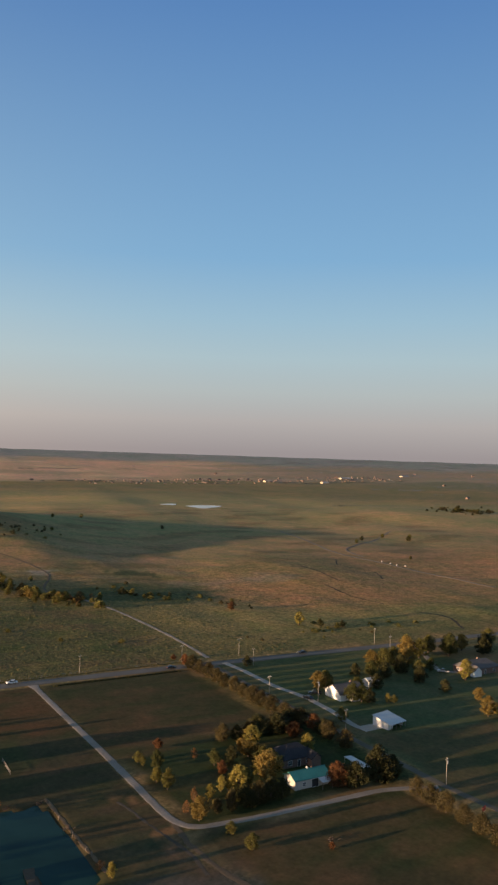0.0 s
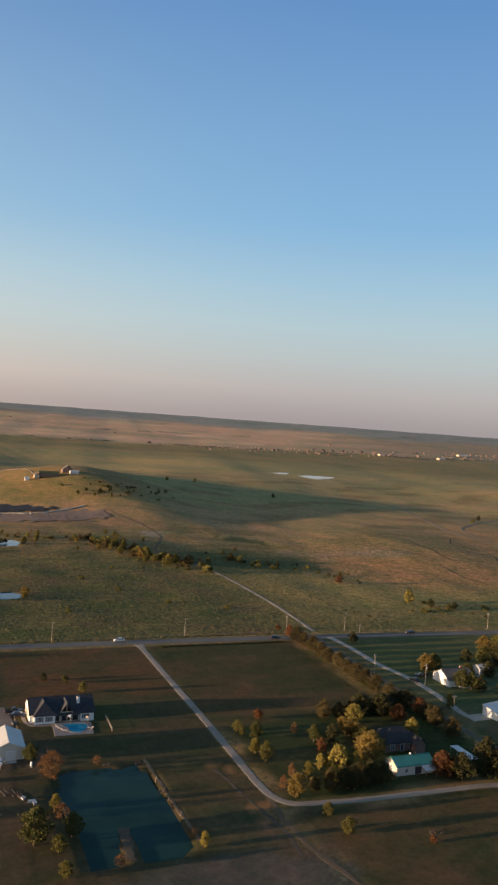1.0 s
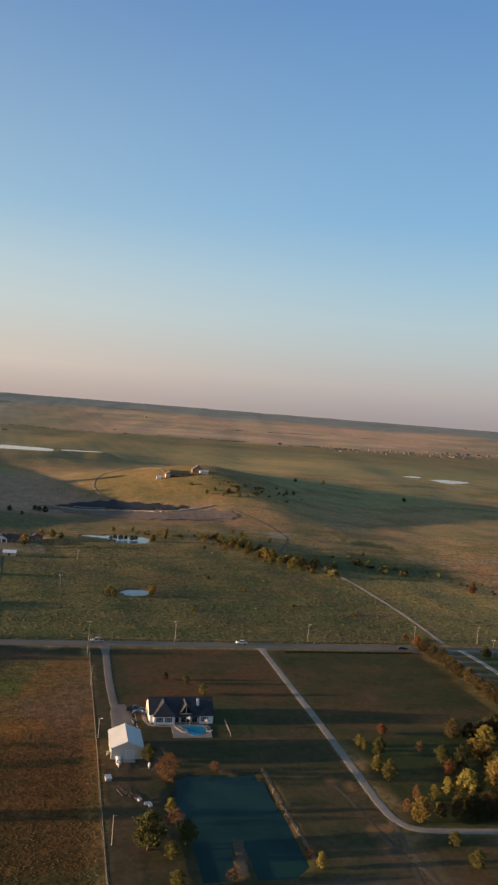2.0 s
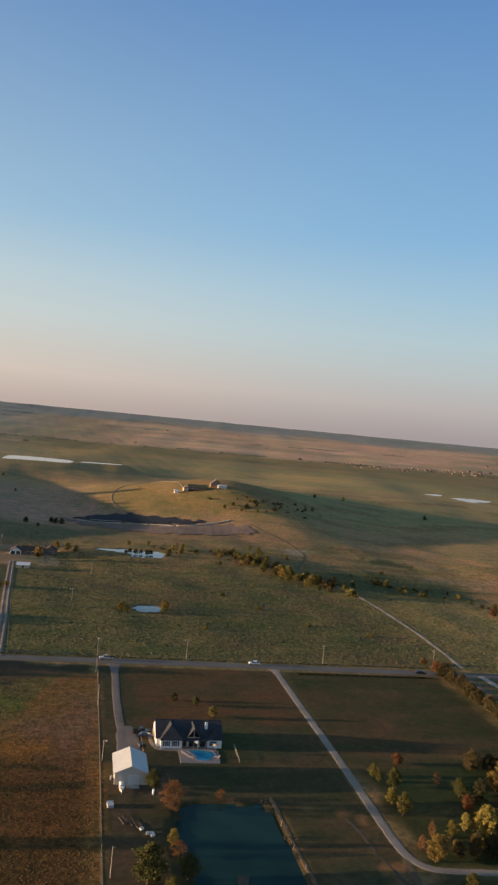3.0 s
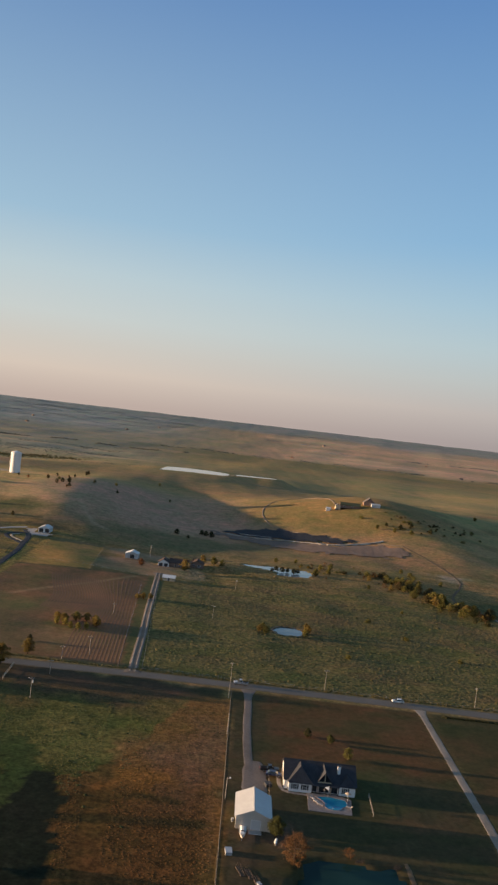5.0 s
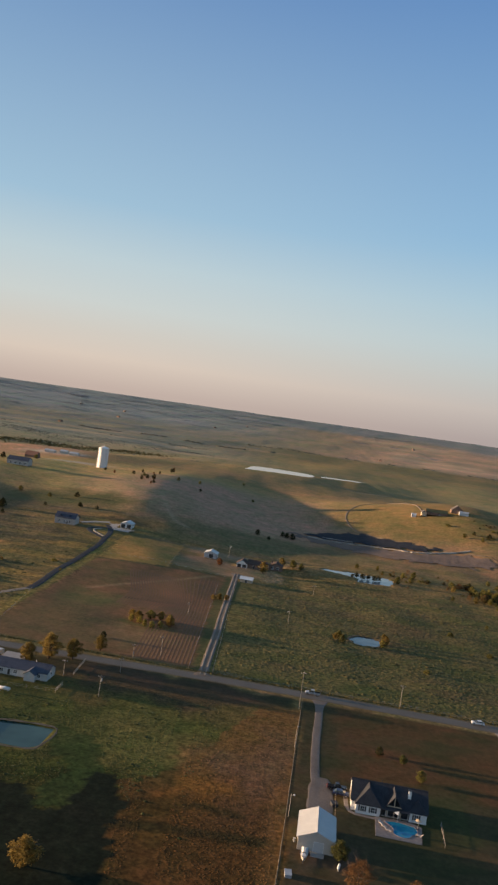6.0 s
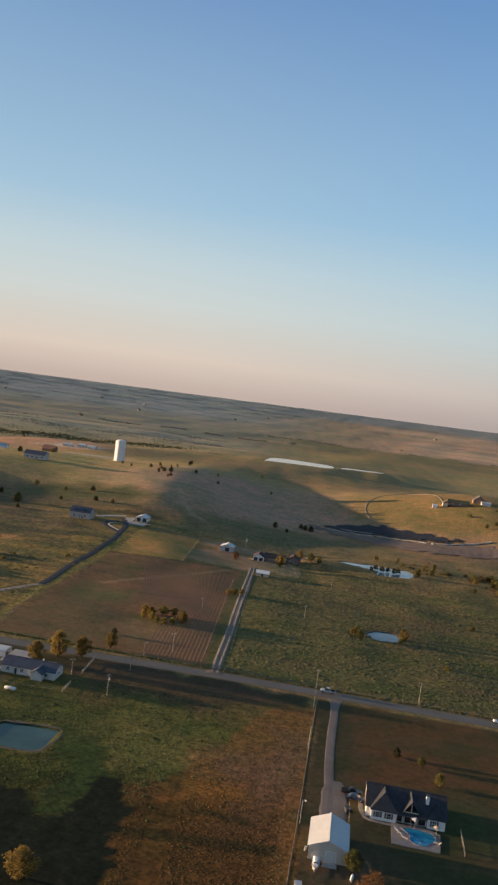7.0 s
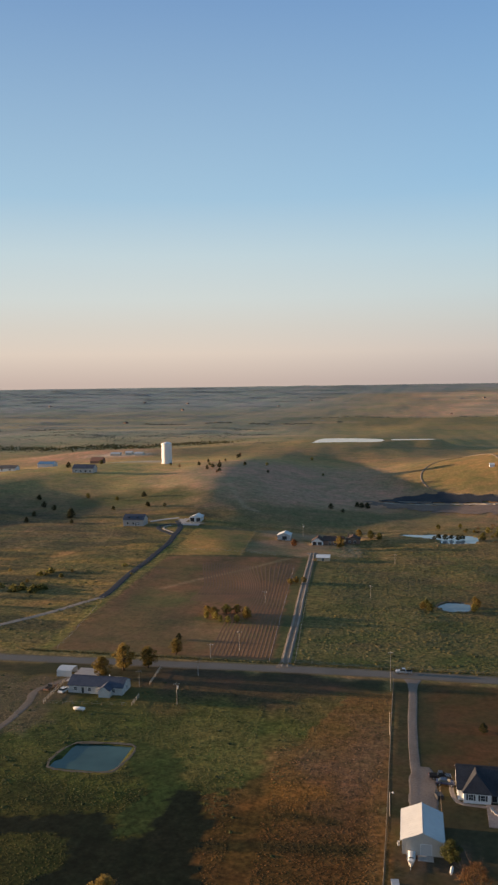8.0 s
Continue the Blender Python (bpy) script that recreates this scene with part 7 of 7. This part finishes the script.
def boat_trailer(x, y, turn):
    t = thing("boat", x, y, "cream motor boat on a trailer beside the barn", "boat", turn)
    hull = Solid()
    sec = [(-2.6, 0.95, 0.9), (-1.0, 1.0, 0.9), (0.8, 0.9, 0.95), (2.0, 0.55, 1.05), (2.9, 0.04, 1.2)]
    v = []
    for a, w, z in sec:
        v += [(a, -w, z), (a, -w * 0.8, 0.45), (a, 0, 0.35 if a < 2 else 0.6), (a, w * 0.8, 0.45), (a, w, z)]
    f = [(k * 5 + j, k * 5 + j + 1, (k + 1) * 5 + j + 1, (k + 1) * 5 + j) for k in range(4) for j in range(4)] + [(0, 1, 2, 3, 4)] + [(k * 5 + 4, (k + 1) * 5 + 4, (k + 1) * 5, k * 5) for k in range(4)]
    part("hull", hull.add(v, [q[::-1] for q in f]), CREAM, t)
    part("deck_cover", Solid().add([(-2.4, -0.8, 0.93), (1.6, -0.6, 1.02), (1.6, 0.6, 1.02), (-2.4, 0.8, 0.93), (-2.0, -0.3, 1.2), (0.9, -0.25, 1.35), (0.9, 0.25, 1.35), (-2.0, 0.3, 1.2)],
                                   [(4, 5, 6, 7), (0, 1, 5, 4), (1, 2, 6, 5), (2, 3, 7, 6), (3, 0, 4, 7)]), WHITE, t)
    part("windscreen", Solid().box(0.95, 1.0, -0.5, 0.5, 1.1, 1.5), PANE, t)
    part("trailer_frame", Solid().box(-2.0, 3.6, -0.06, 0.06, 0.25, 0.34).box(-1.3, -1.1, -1.0, 1.0, 0.28, 0.36), STEEL, t)
    for b in (-1.05, 1.05):
        part("wheel", Solid().lathe([(0.28, -0.09), (0.3, 0), (0.28, 0.09)], 12, (-1.2, b, 0.28), "y"), RUBBER, t)


boat_trailer(29.2, 230.8, 268)


def crate(x, y, w, d, h, material, label, turn=0.0):
    t = thing("storage_box", x, y, label, "box", turn)
    part("body", Solid().box(-w / 2, w / 2, -d / 2, d / 2, -0.1, h), material, t)
    part("lid", Solid().box(-w / 2 - 0.06, w / 2 + 0.06, -d / 2 - 0.06, d / 2 + 0.06, h, h + 0.08), material, t)
    for a in (-w / 2 + 0.1, w / 2 - 0.1):
        part("runner", Solid().box(a - 0.07, a + 0.07, -d / 2 - 0.02, d / 2 + 0.02, -0.15, 0.1), WOOD, t)


# pale specks of unknown nature, built as plain boxes
for x, y in ((519.5, 617), (517, 600.5), (515, 589), (520.5, 583)):
    crate(x, y, 1.3, 0.9, 0.7, CONCRETE, "small pale box standing beside the pasture track", 20)
crate(26.0, 221.6, 1.5, 2.4, 0.7, GREY_METAL, "pale grey metal storage box by the fence", 6)
crate(33.2, 210, 0.8, 1.0, 0.4, GREY_METAL, "grey flat box lying in the yard", 30)
crate(34.6, 207.8, 0.8, 0.8, 0.4, GREY_METAL, "grey square box lying in the yard")
crate(35.6, 207.4, 0.8, 2.0, 0.35, GREY_METAL, "long pale metal trough in the yard", 10)
crate(28.0, 235.0, 1.6, 1.4, 1.2, DARK_TRIM, "dark equipment box beside the boat", 0)
crate(26.5, 236.3, 0.45, 0.45, 0.9, GREY_METAL, "grey barrel-sized box at the barn corner", 10)
crate(36.0, 258.6, 1.6, 1.8, 0.9, DARK_TRIM, "dark pile of yard equipment by the fence", 20)


def signboard(x, y):
    t = thing("signboard", x, y, "plain red signboard on two posts by the lane", "sign", 20)
    part("board", Solid().box(-1.1, 1.1, -0.04, 0.04, 0.9, 2.3), RED_PAINT, t)
    for a in (-0.7, 0.7):
        part("post", Solid().box(a - 0.05, a + 0.05, 0.045, 0.13, -0.2, 2.35), WOOD, t)


signboard(176.6, 161.8)
# low rough strips along field edges
for name, x0, x1, y0, y1, n, tall, m, lab in (("verge", 103, 162, 331.5, 333, 900, 0.6, LEAF_DARK, "dark uncut grass strip along the field edge"),
                                             ("verge", -120, 180, 345, 347, 1500, 0.5, VERGE_GRASS, "rough grass verge of the country road")):
    r2 = np.random.RandomState(n)
    x, y = r2.uniform(x0, x1, n), r2.uniform(y0, y1, n)
    clumps(name, x, y, r2.uniform(0.3, 0.8, n), r2.uniform(0.4, 1.0, n) * tall, m, lab, n)


def hoop_bed(x, y, turn, n):
    t = thing("garden_bed", x, y, "raised garden bed with bent wire hoops in the yard", "garden bed", turn, "garden beds in the yard")
    w, l = 0.6, 0.8 * (n - 1) / 2 + 0.3
    for u0, u1, v0, v1 in ((-w, w, -l, -l + 0.08), (-w, w, l - 0.08, l), (-w, -w + 0.08, -l + 0.08, l - 0.08), (w - 0.08, w, -l + 0.08, l - 0.08)):
        part("board", Solid().box(u0, u1, v0, v1, -0.1, 0.18), BARK, t)
    part("soil", Solid().box(-w + 0.085, w - 0.085, -l + 0.085, l - 0.085, -0.1, 0.12), TRACK, t)
    for k in range(n):
        s = Solid()
        arc = [(-w * math.cos(math.pi * q / 8), -l + 0.3 + 0.8 * k, 0.25 + 1.1 * math.sin(math.pi * q / 8)) for q in range(9)]
        for p, q in zip(arc, arc[1:]):
            s.tube(p, q, 0.03, n=5, caps=False)
        part("hoop", s, BARK, t)


for x, y, turn, n in ((29.0, 214.4, 20, 5), (31.0, 213.6, 20, 5), (32.6, 211.6, 20, 4)):
    hoop_bed(x, y, turn, n)


def brush_pile(x, y):
    t = thing("brush_pile", x, y, "heap of dead branches lying on the ground", "brush pile")
    rng = random.Random(31)
    for k in range(26):
        a, u = rng.uniform(0, 6.28), rng.uniform(0.4, 1.6)
        p = Vector((rng.uniform(-1.2, 1.2), rng.uniform(-0.9, 0.9), rng.uniform(0.05, 0.5)))
        part("branch", Solid().tube(p, p + Vector((math.cos(a) * u, math.sin(a) * u, rng.uniform(-0.1, 0.8))), 0.06, 0.02, 5), BARK, t)


brush_pile(128, 168.4)
for x, y in ((57.5, 223.6), (66.5, 222.8), (68.6, 205)):
    brush_pile(x, y)

fence("fence", [(-106, 349), (-107, 362), (-109.5, 380), (-115, 420)], 5.0, 1.3, "wire fence along the edge of the ploughed field")
fence("fence", [(-108, 530), (-70, 532), (-34, 528)], 5.0, 1.3, "wire fence behind the ploughed field")
